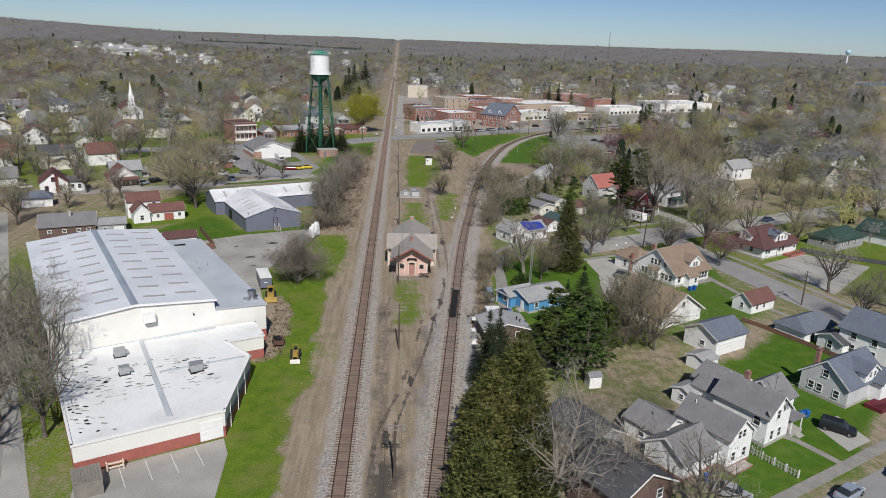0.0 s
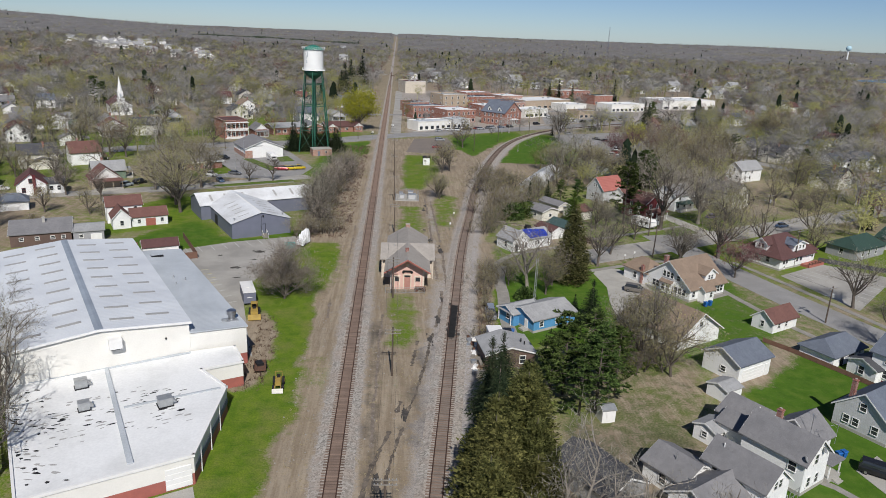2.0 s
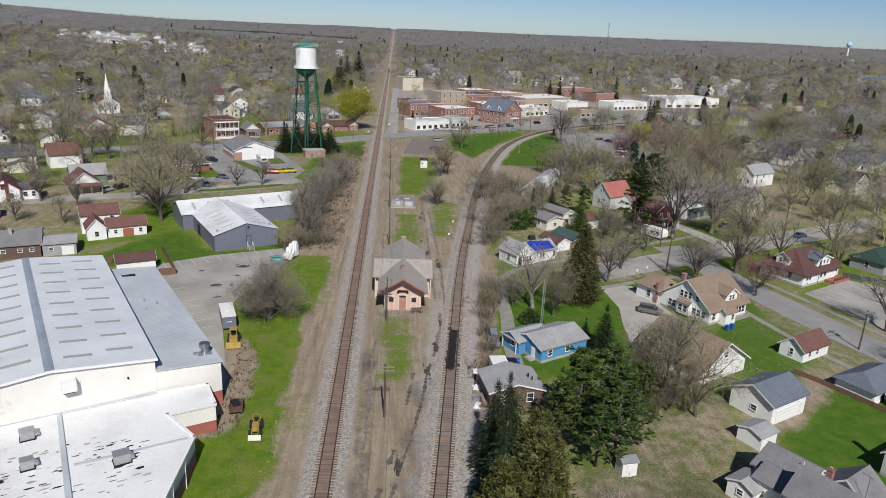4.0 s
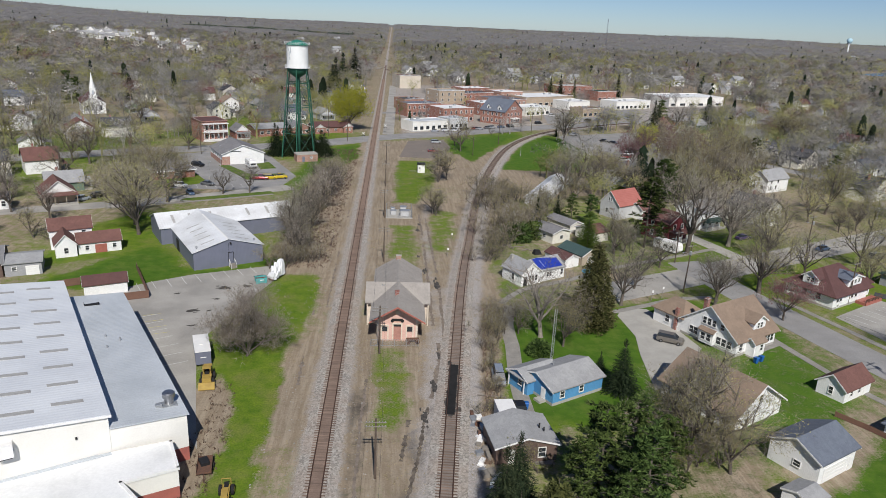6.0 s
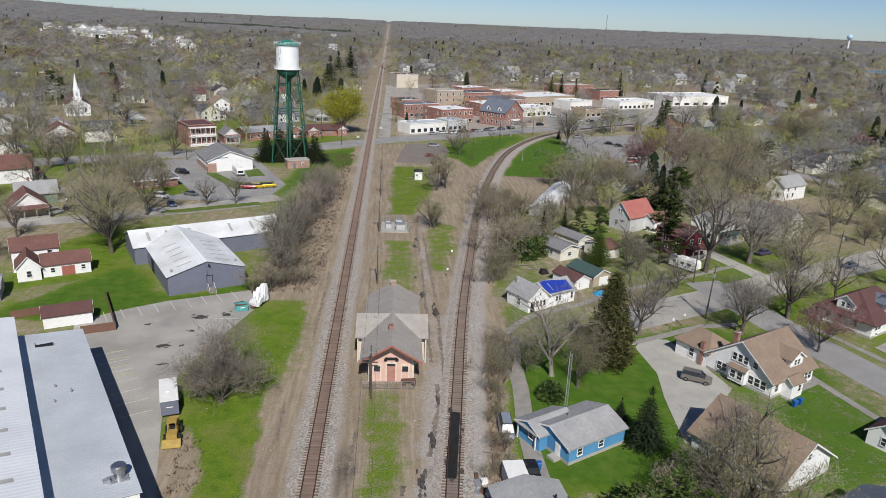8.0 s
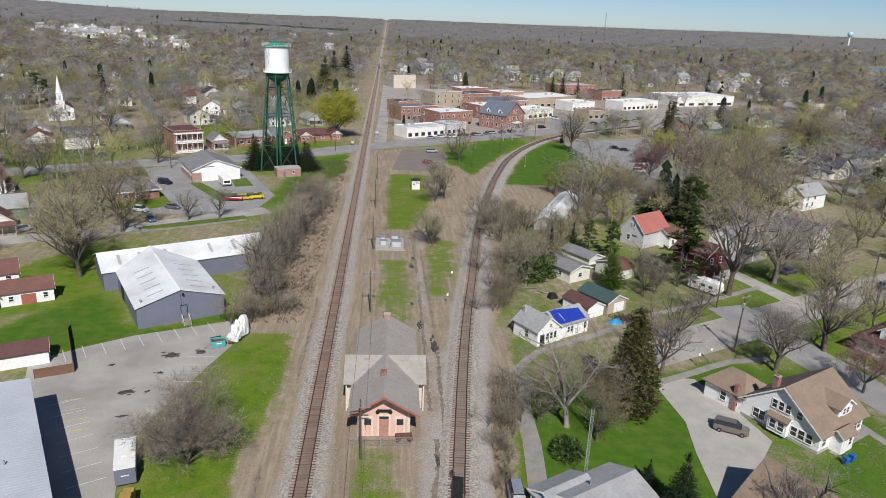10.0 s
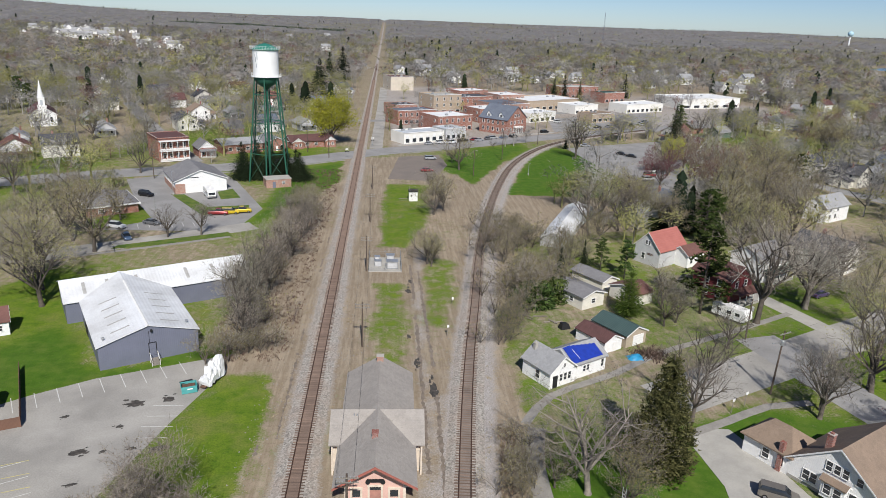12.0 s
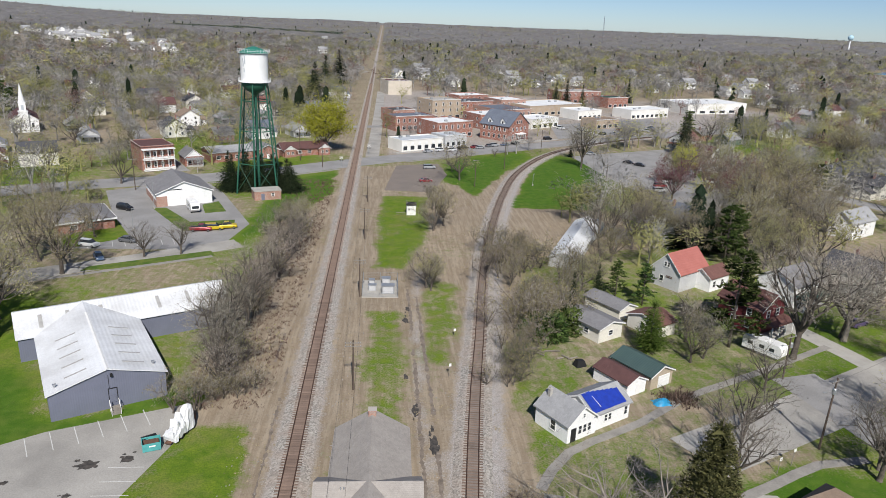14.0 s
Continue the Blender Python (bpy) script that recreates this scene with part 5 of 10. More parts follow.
for u in (1.0, 5, 10, 19, 24):
    part("skylight", MESHES.setdefault("gsky2", Geo().box(0, 0, 0, 0.6, 3.2, 0.04).mesh("skylight", "skylight_dirty")), None, gw, at=pose(u, 24.0, 5.17, 20.5, 0, 0))
part("door", door_mesh(1.0, 2.1, "grey_metal_wall"), None, gw, "grey steel door", at=pose(7.9, -0.03, 0.9))
part("door_frame", Geo().box(7.35, -0.04, 0.9, 0.1, 0.1, 2.2).box(8.45, -0.04, 0.9, 0.1, 0.1, 2.2).box(7.9, -0.04, 3.05, 1.2, 0.1, 0.1), "black", gw)
part("ridge_cap", Geo().extrude([(w / 2 - 0.25, 6.22), (w / 2, 6.33), (w / 2 + 0.25, 6.22), (w / 2, 6.2)], -0.3, 22, "y"), "white_paint", gw)
part("wall_lamp", Geo().box(7.9, -0.2, 5.0, 0.3, 0.35, 0.4).tube((7.5, -0.05, 3.2), (7.5, -0.05, 5.2), 0.03, n=5), "black", gw)
part("side_door", garage_door_mesh(2.6, 2.8, "black"), None, gw, at=pose(-0.05, 15, 0, 0, 0, -90))
for u, v in ((1.0, 1.2), (13.8, 2.2)):
    part("roof_vent", Geo().tube((u, v, 4.1), (u, v, 4.8), 0.12, n=8).box(u, v, 4.75, 0.45, 0.3, 0.2), "galvanised", gw)
st = thing("wooden_steps", "small wooden entrance steps with handrail", "steps", -26.0, 172.1, 0, 28)
for k in range(4):
    part("step", Geo().box(0, -0.3 - 0.3 * k, 0, 1.2, 0.3, 0.85 - 0.2 * k), "grey_wood", st)
for x in (-0.6, 0.6):
    part("handrail", Geo().tube((x, -0.1, 1.8), (x, -1.5, 0.95), 0.04, n=5).tube((x, -0.1, 0), (x, -0.1, 1.8), 0.04, n=5).tube((x, -1.5, 0), (x, -1.5, 0.95), 0.04, n=5), "white_paint", st)

# ---- water tower ----
KEEP.append((-28, 303, 9))
TX, TY = -28.0, 303.0
wt = thing("water_tower", "old white water tower with green roof and green steel legs", "water tower", TX, TY, 0, 12)
part("tank", Geo().lathe([(4.05, 34.0), (4.05, 42.4)], 48), "tower_white", wt, "white riveted steel tank")
part("tank_roof", Geo().lathe([(4.35, 42.3), (4.35, 42.5), (2.6, 43.6), (0.5, 44.3), (0.1, 44.35)], 40), "tower_roof", wt, "green conical roof", True)
part("tank_bottom", Geo().lathe([(4.03, 33.98), (3.8, 33.0), (3.0, 31.8), (1.6, 30.9), (0.8, 30.4), (0.75, 30.0)], 40), "tower_green", wt, "dark green domed tank bottom", True)
for z in (34.1, 42.5):
    g = Geo()
    for k in range(32):
        a, b = 6.28319 * k / 32, 6.28319 * (k + 1) / 32
        p, q = (4.75 * math.cos(a), 4.75 * math.sin(a)), (4.75 * math.cos(b), 4.75 * math.sin(b))
        for dz in (0.05, 0.55, 1.0):
            g.tube((*p, z + dz), (*q, z + dz), 0.03, n=4, caps=False)
        g.tube((*p, z), (*p, z + 1.0), 0.03, n=4, caps=False)
    part("railing", g, "tower_white", wt, "white catwalk railing")
part("catwalk", Geo().lathe([(4.0, 34.0), (4.75, 34.0), (4.75, 34.12), (4.0, 34.12)], 32), "tower_white", wt)
for k in range(6):
    a = 6.28319 * k / 6 + 0.3
    c, s = math.cos(a), math.sin(a)
    part("leg", Geo().tube((7.2 * c, 7.2 * s, 0), (3.9 * c, 3.9 * s, 33.8), 0.25, 0.22, n=8), "tower_green", wt, "green steel leg")
    a2 = a + 6.28319 / 6
    c2, s2 = math.cos(a2), math.sin(a2)
    for z in (9.5, 19.5, 28.5):
        r_ = 7.2 - 3.3 * z / 33.8
        part("strut", Geo().tube((r_ * c, r_ * s, z), (r_ * c2, r_ * s2, z), 0.15, n=5), "tower_green", wt)
    for z, z2 in ((0.5, 9.5), (9.5, 19.5), (19.5, 28.5)):
        r_, r2 = 7.2 - 3.3 * z / 33.8, 7.2 - 3.3 * z2 / 33.8
        part("brace", Geo().tube((r_ * c, r_ * s, z), (r2 * c2, r2 * s2, z2), 0.07, n=4), "tower_green", wt)
        part("brace", Geo().tube((r_ * c2, r_ * s2, z), (r2 * c, r2 * s, z2), 0.07, n=4), "tower_green", wt)
part("riser_pipe", Geo().tube((0, 0, 0), (0, 0, 30.2), 0.45, n=12), "tower_green", wt)
part("mast", Geo().tube((0, 0, 44.2), (0, 0, 49.0), 0.07, 0.03, n=5).tube((-2.2, 0, 43), (-2.2, 0, 47.5), 0.04, n=4), "galvanised", wt, "thin antenna mast")
g = Geo()
for k, (u, z, hh) in enumerate(((-0.95, 38.6, 1.6), (-0.85, 37.0, 1.2), (-1.02, 40.3, 0.8), (-0.72, 39.4, 2.2))):
    a = -math.pi / 2 + u * 0.75 - 0.2
    g.box(4.07 * math.cos(a), 4.07 * math.sin(a), z, 0.35, 0.05, hh, a + math.pi / 2)
part("lettering", g, "grey_metal_roof", wt, "faded painted marks that cannot be read")
ladder = Geo()
for s in (-0.2, 0.2):
    ladder.tube((s + 2.2, 3.42, 34), (s + 2.2, 3.42, 42.5), 0.03, n=4)
part("ladder", ladder, "tower_white", wt)
ph = thing("pump_house", "small flat-roofed brick pump house below the water tower", "pump house", -24.5, 294.6, 0, 20)
b = Block(ph, 0, 0, 8.0, 5.0, 2.7, 0, "x", "brick_pale", "concrete", 0.15)
b.door("S", -1.5, 1.0, 2.0, "grey_metal_wall").window("S", 1.5, 1.6, 0.8, 0.8)


def sited(label, swx, swy, w, d, rz=GRID, category="house", name="house"):
    """A building whose south-west corner stands at swx, swy; returns its Empty at the middle of its plan."""
    c, s = math.cos(radians(rz)), math.sin(radians(rz))
    return house(label, swx + c * w / 2 - s * d / 2, swy + s * w / 2 + c * d / 2, rz, category, name, 0.5 * math.hypot(w, d) + 1.5)


# ---- houses east of the railway ----
h = sited("small blue-sided house with grey shingle roof and white windows", 32.2, 114.1, 10.0, 7.4, 29)
b = Block(h, 0, 0, 10.0, 7.4, 2.45, 1.35, "x", "blue_siding", "shingle_light", 0.35, base="concrete")
b.windows("S", (-3.2, 0.6), 1.5, 0.8, 1.0).window("E", 0, 1.5, 0.8, 1.0).door("W", 1.6)
b2 = Block(h, -3.2, 2.8, 6.2, 4.6, 2.4, 1.0, "x", "blue_siding", "shingle_light", 0.35)
b2.window("W", 0.6, 1.5, 0.8, 0.9)
part("porch_post", Geo().box(-6.6, 1.0, 0, 0.15, 0.15, 2.3).box(-6.6, 4.6, 0, 0.15, 0.15, 2.3), "white_paint", h)
part("porch_roof", Geo().box(-6.2, 2.8, 2.3, 1.4, 4.4, 0.14), "shingle_light", h)
part("doorstep", Geo().box(-5.6, -1.6, 0, 1.2, 1.4, 0.35), "concrete", h)
part("roof_vent", Geo().tube((-1, 1, 3.4), (-1, 1, 4.1), 0.1, n=8).box(-1, 1, 4.05, 0.3, 0.3, 0.15), "galvanised", h)

h = sited("weathered grey-roofed garage among scrap and parked trucks", 21.9, 100.0, 8.0, 6.6, 7, "garage", "garage")
b = Block(h, 0, 0, 8.0, 6.6, 2.5, 1.1, "y", "brown_siding", "shingle_light", 0.35)
b.window("S", 2, 1.4).door("S", -2)
part("roof_vent", Geo().tube((2.4, -0.5, 2.9), (2.4, -0.5, 3.8), 0.12, n=8).tube((2.8, -1.2, 2.8), (2.8, -1.2, 3.6), 0.1, n=8), "black", h)

h = sited("large white house with brown shingle roof, dormer and brick chimney", 67.7, 130.4, 11.2, 11.6, 29)
b = Block(h, 0, 0, 11.2, 11.6, 3.0, 4.3, "x", "white_siding", "shingle_brown", 0.55, base="concrete")
b.windows("W", (4.4, 3.3, 2.2), 1.6, 0.85, 1.3).windows("W", (-2.6, -3.5), 1.6, 0.85, 1.3).window("W", 2.6, 4.2, 0.75, 1.0).windows("W", (0.9, -0.1, -1.1), 4.3, 0.7, 1.2)
b.windows("S", (2.6, 3.6, 4.6), 1.6, 0.85, 1.3).windows("S", (-4.4,), 1.6, 0.85, 1.3)
b.chimney(-4.2, 2.2, 7.6, 0.75)
bay = Block(h, -6.0, -0.2, 1.0, 2.8, 2.8, 0.35, "y", "white_siding", "shingle_brown", 0.25, z0=0.5)
bay.windows("W", (0.6, -0.6), 1.75, 0.85, 1.2)
dm = Block(h, 1.4, -3.3, 3.4, 3.6, 5.0, 1.1, "y", "white_siding", "shingle_brown", 0.35, z0=3.2)
dm.windows("S", (-0.45, 0.45), 4.3, 0.6, 0.95)
en = Block(h, -1.4, -6.6, 3.0, 1.7, 2.6, 0.7, "x", "white_siding", "shingle_brown", 0.3)
en.windows("S", (0.5,), 1.5, 0.7, 1.1).door("S", -0.7)
rr = Block(h, -2.6, 9.0, 6.0, 6.5, 2.9, 2.0, "y", "white_siding", "shingle_brown", 0.45, hip=2.5)
rr.window("W", 0, 1.5).window("W", 2, 1.5)
part("chimney", Geo().box(-5.6, 7.0, 0, 0.6, 0.6, 4.3), "chimney_brick", h, "slim brick chimney")
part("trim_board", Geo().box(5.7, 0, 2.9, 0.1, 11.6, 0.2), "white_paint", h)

h = sited("white barn-like garage with broad brown shingle roof", 56.2, 107.2, 11.0, 12.6, 29, "garage", "garage")
b = Block(h, 0, 0, 11.0, 12.6, 2.5, 3.6, "y", "white_siding", "shingle_brown", 0.6)
b.door("S", -3.6).window("S", 0, 4.0, 0.8, 0.9).window("E", 2, 1.4)
h = sited("white two-car garage with grey hipped roof", 61.3, 95.4, 8.0, 6.8, 28, "garage", "garage")
b = Block(h, 0, 0, 8.0, 6.8, 3.2, 1.7, "x", "white_siding", "shingle_slate", 0.4)
b.garage("S", -0.6, 4.9, 2.15).door("S", 3.1).window("W", 0.5, 1.5, 0.9, 0.8)
h = sited("small grey lean-to shed beside the garage", 56.6, 89.2, 3.4, 3.6, 28, "shed", "shed")
Block(h, 0, 0, 3.4, 3.6, 2.0, 0.6, "x", "white_siding", "shingle_light", 0.2).door("S", 0)
h = sited("small white cottage with brown shingle roof on a lawn", 77.4, 115.0, 7.6, 4.4, 29)
b = Block(h, 0, 0, 7.6, 4.4, 2.2, 1.75, "x", "white_siding", "shingle_red", 0.35)
b.window("W", 0, 1.3, 0.6, 1.1).windows("S", (-2, 0.3), 1.3, 0.7, 0.9).door("S", 2)
h = sited("white garage with dark slate roof", 80.4, 101.0, 9.4, 6.0, 28, "garage", "garage")
b = Block(h, 0, 0, 9.4, 6.0, 2.2, 1.7, "x", "white_siding", "shingle_slate", 0.45, hip=2.0)
b.door("S", -2.2, material="black").garage("S", 0.6, 1.6, 1.9, "black").window("S", 3.2, 1.4, 0.6, 0.6)
h = sited("white shed with black roof", 84.2, 95.8, 6.4, 5.0, 20, "shed", "shed")
b = Block(h, 0, 0, 6.4, 5.0, 2.3, 1.0, "x", "white_siding", "shingle_dark", 0.35)
b.window("W", 0, 1.3).door("S", -1.5)
h = sited("white two-storey house with slate-blue roof", 89.0, 90.2, 9.0, 9.0, 29)
b = Block(h, 0, 0, 9.0, 9.0, 4.8, 2.8, "y", "white_siding", "shingle_slate", 0.4, base="maroon_siding")
b.windows("W", (-2, 1.5), 1.6).windows("W", (-2, 1.5), 4.0).windows("S", (-2, 2), 1.6).windows("S", (0,), 5.0)
h = sited("grey-sided house with slate roof, white front gable and maroon deck", 73.5, 77.8, 10.2, 7.4, 29)
b = Block(h, 0, 0, 10.2, 7.4, 3.3, 3.0, "x", "pale_grey_siding", "shingle_slate", 0.4, base="concrete")
b.windows("W", (2.0, -0.6, -1.9), 1.6, 0.8, 1.1).window("W", 0, 4.2, 0.8, 1.1)
fg = Block(h, 3.0, -4.3, 3.8, 2.2, 3.4, 1.7, "y", "white_siding", "shingle_slate", 0.35)
fg.window("S", 0, 3.6, 0.7, 0.9).door("S", 0)
dmr = Block(h, 0.6, -2.4, 3.6, 3.0, 4.9, 1.2, "y", "white_siding", "shingle_slate", 0.3, z0=3.4)
dmr.windows("S", (-0.6, 0.6), 4.5, 0.6, 0.9)
dk = Geo().box(1.6, -6.0, 0, 6.8, 2.6, 0.6)
part("deck", dk, "deck_maroon", h, "maroon painted wooden deck")
for k in range(15):
    part("baluster", MESHES.setdefault("balu", Geo().box(0, 0, 0, 0.08, 0.08, 0.9).mesh("baluster", "deck_maroon")), None, h, at=pose(-1.7 + 0.48 * k, -7.2, 0.6))
part("handrail", Geo().box(1.6, -7.2, 1.5, 6.9, 0.1, 0.08), "deck_maroon", h)
b.chimney(-3.6, 2.4, 6.9, 0.6)

h = sited("white two-storey farmhouse with grey gabled roof and satellite dishes", 55.6, 67.6, 5.4, 8.2, 31)
b = Block(h, 0, 0, 5.4, 8.2, 4.5, 2.4, "y", "white_siding", "shingle_grey", 0.4, base="concrete")
b.windows("S", (-1.3, 0.5), 1.5, 0.7, 1.3).windows("S", (-0.3,), 4.3, 0.75, 1.3).windows("W", (2.6,), 3.4).windows("W", (-1.5, 2.0), 1.5)
x2 = Block(h, 4.8, 0.5, 4.4, 5.4, 4.4, 2.1, "x", "white_siding", "shingle_grey", 0.4)
x2.window("S", 0.9, 3.9, 1.0, 0.5).window("E", 0, 3.4).window("S", 0.9, 1.5, 0.8, 1.2)
b.chimney(0.6, 1.6, 7.8, 0.62)
for u, v, zz in ((-2.6, -3.9, 4.9), (0.8, -4.25, 5.2)):
    part("satellite_dish", Geo().lathe([(0.0, 0.0), (0.3, 0.08), (0.42, 0.2)], 14), "galvanised", h, "grey satellite dish", at=pose(u, v, zz, 55, 0, 20))
part("dish_mast", Geo().tube((-2.6, -3.9, 4.2), (-2.6, -3.8, 5.0), 0.03, n=5).tube((0.8, -4.15, 4.4), (0.8, -4.15, 5.2), 0.03, n=5), "galvanised", h)
ae = Geo().tube((2.4, -1.6, 5.6), (2.4, -1.6, 8.2), 0.035, n=5)
for k in range(5):
    ae.tube((1.7 + 0.1 * k, -2.1 + 0.3 * k, 8.1), (3.1 - 0.1 * k, -1.5 + 0.3 * k, 8.1), 0.015, n=4)
part("aerial", ae.tube((2.2, -2.2, 8.1), (2.7, -0.7, 8.1), 0.02, n=4), "steel", h, "old television aerial")
bk = Block(h, 4.0, 7.0, 6.0, 6.0, 3.5, 1.7, "y", "white_siding", "shingle_grey", 0.4)
bk.window("W", 0, 1.6).window("W", 2, 1.6)
lk = Block(h, 1.0, 6.4, 4.4, 4.6, 3.2, 1.2, "y", "white_siding", "shingle_grey", 0.25)
lk.door("W", 0.6).window("W", -1.2, 1.7, 0.7, 0.9)
part("roof_pipe", Geo().tube((3.0, 5.5, 4.4), (3.0, 5.5, 5.6), 0.07, n=7), "white_paint", h)
part("porch_floor", Geo().box(4.4, -3.4, 0, 3.0, 2.4, 0.5), "concrete", h)
part("porch_roof", Geo().box(4.4, -3.4, 2.45, 3.3, 2.7, 0.15), "shingle_grey", h)
for u, v in ((3.1, -4.4), (5.7, -4.4)):
    part("porch_post", Geo().box(u, v, 0.5, 0.14, 0.14, 1.95), "white_paint", h)
for k in range(3):
    part("step", Geo().box(4.4, -4.75 - 0.28 * k, 0, 1.3, 0.28, 0.38 - 0.12 * k), "concrete", h)
h = sited("white gabled house with long grey shingle roof", 48.0, 62.5, 4.9, 7.8, 31)
b = Block(h, 0, 0, 4.9, 7.8, 4.4, 2.1, "y", "white_siding", "shingle_grey", 0.35, base="brick_red")
b.windows("S", (-0.5, 0.45), 4.5, 0.65, 1.05).windows("S", (-1.3, 1.0), 1.7, 0.75, 1.2).window("W", -2.4, 3.5, 0.7, 0.9).window("W", 2.2, 1.7)
part("roof_pipe", Geo().tube((-0.8, 2.6, 5.4), (-0.8, 2.6, 6.5), 0.07, n=7), "white_paint", h)
part("brick_terrace", Geo().box(-0.6, -4.6, 0, 4.0, 1.3, 0.3), "brick_red", h, "low red brick terrace")
gt = thing("garden_gate", "grey wire gate between the white houses", "gate", 54.1, 66.4, 0, 31)
for u in (-1.0, 0.0, 1.0):
    part("gate_post", Geo().tube((u, 0, 0), (u, 0, 1.8), 0.05, n=6), "galvanised", gt)
part("gate_mesh", Geo().box(0, 0, 0.95, 2.0, 0.03, 0.06).box(0, 0, 1.7, 2.0, 0.03, 0.06).box(0, 0, 0.1, 2.0, 0.03, 0.06), "galvanised", gt)
h = sited("low white cottage with grey roof and brick base", 41.5, 60.1, 6.6, 6.0, 31)
b = Block(h, 0, 0, 6.6, 6.0, 2.7, 1.9, "x", "white_siding", "shingle_grey", 0.4, base="brick_red")
b.windows("S", (0.9, 1.6, 2.3), 1.7, 0.6, 1.0).door("S", -0.5).windows("S", (-2.2,), 1.7, 0.8, 1.0)
bb = Block(h, 2.3, 5.9, 5.8, 5.8, 2.5, 1.5, "y", "white_siding", "shingle_grey", 0.35)
bb.window("W", 0, 1.5).window("W", 1.8, 1.5, 0.7, 0.8)
part("roof_pipe", Geo().tube((-0.6, 1.6, 3.4), (-0.6, 1.6, 4.5), 0.06, n=7).tube((1.2, 5.6, 3.6), (1.2, 5.6, 4.5), 0.06, n=7), "galvanised", h)
h = sited("pale-roofed shed behind the farmhouse", 49.6, 77.6, 3.4, 3.4, 31, "shed", "shed")
Block(h, 0, 0, 3.4, 3.4, 2.2, 0.7, "x", "white_siding", "shingle_light", 0.25).window("W", 0, 1.3, 0.7, 0.7)
h = sited("dark brown shingled house under bare trees", 30.4, 50.5, 8.4, 8.0, 29)
b = Block(h, 0, 0, 8.4, 8.0, 4.4, 2.2, "y", "brown_siding", "shingle_dark", 0.4)
b.windows("E", (-2, 1.2), 3.4, 0.8, 1.1).windows("S", (-2, 2), 3.4, 0.8, 1.1).windows("E", (-2, 1.2), 1.4, 0.8, 1.1)
h = sited("dark-roofed garage behind the conifers", 31.0, 64.0, 6.2, 9.0, 29, "garage", "garage")
Block(h, 0, 0, 6.2, 9.0, 2.6, 1.6, "y", "grey_siding", "shingle_dark", 0.35)
h = sited("small white garden shed with open door", 36.2, 83.8, 2.0, 1.8, 10, "shed", "shed")
Block(h, 0, 0, 2.0, 1.8, 1.9, 0.4, "x", "white_paint", "galvanised", 0.1).door("S", 0, 0.8, 1.7)

h = sited("white bungalow with wide maroon hipped roof and dormers", 98.6, 151.9, 13.2, 10.4, 29)
b = Block(h, 0, 0, 13.2, 10.4, 3.5, 3.6, "x", "white_siding", "shingle_maroon", 0.9, hip=4.6, base="concrete")
b.windows("S", (-5.0, -3.9), 2.1, 0.9, 1.3).windows("S", (0.5, 2), 2.1, 0.9, 1.3).windows("W", (2, -1, -3), 2.1, 0.9, 1.3).windows("S", (-4.6,), 0.6, 0.7, 0.5)
d1 = Block(h, -4.9, 0.3, 3.4, 3.2, 5.6, 1.2, "x", "white_siding", "shingle_maroon", 0.4, z0=4.0)
d1.windows("W", (-0.45, 0.45), 4.9, 0.6, 0.9)
d2 = Block(h, 1.4, -3.2, 5.2, 3.2, 5.5, 0.9, "y", "white_siding", "shingle_slate", 0.4, z0=4.0)
d2.windows("S", (-1.4, 0, 1.4), 4.9, 0.7, 0.8)
en = Block(h, 8.2, -1.0, 4.0, 6.0, 3.0, 1.0, "x", "white_siding", "shingle_maroon", 0.5)
en.windows("S", (-1, 1), 1.7)
part("porch_floor", Geo().box(5.6, -6.4, 0, 6.5, 2.2, 0.6), "depot_red", h)
part("ramp_rail", Geo().box(5.6, -7.4, 1.3, 6.5, 0.08, 0.1).box(5.6, -7.4, 0.9, 6.5, 0.08, 0.1), "rust", h)
for k in range(6):
    part("ramp_post", Geo().box(2.4 + 1.28 * k, -7.4, 0, 0.1, 0.1, 1.4), "rust", h)
h = sited("low house with dark green shingle roof", 123.6, 160.6, 13.5, 8.0, 29)
b = Block(h, 0, 0, 13.5, 8.0, 2.9, 2.2, "x", "grey_siding", "shingle_green", 0.5, hip=3.0)
b.windows("S", (-4, -1, 2.5), 1.6).window("W", 0, 1.6)
h = sited("white bungalow with green gabled roof", 142, 166, 11, 9, 29)
b = Block(h, 0, 0, 11, 9, 3.0, 2.6, "y", "white_siding", "shingle_green", 0.5)
b.windows("S", (-3, 0, 3), 1.6).window("S", 0, 4.2)

h = sited("white cottage with grey roof partly under a blue tarpaulin", 36.1, 162.5, 12.6, 6.4, 30)
b = Block(h, -3.6, 0, 5.4, 6.4, 2.8, 2.1, "y", "white_siding", "shingle_light", 0.3)
b.window("W", 0.4, 1.5, 0.9, 1.4).door("S", -1.6, material="black").windows("S", (-0.4, 0.5, 1.4), 1.5, 0.6, 1.2).window("S", 0.2, 3.5, 0.4, 0.6)
b2 = Block(h, 2.6, 0.1, 7.4, 6.0, 2.6, 1.7, "x", "white_siding", "shingle_light", 0.3)
b2.windows("S", (-1.2, -0.4), 1.5, 0.55, 1.0).window("S", 2.9, 1.5, 0.6, 1.3)
tp = Geo()
zf = lambda v: 2.6 + 1.7 * (1 - abs(v) / 3.0) + 0.22
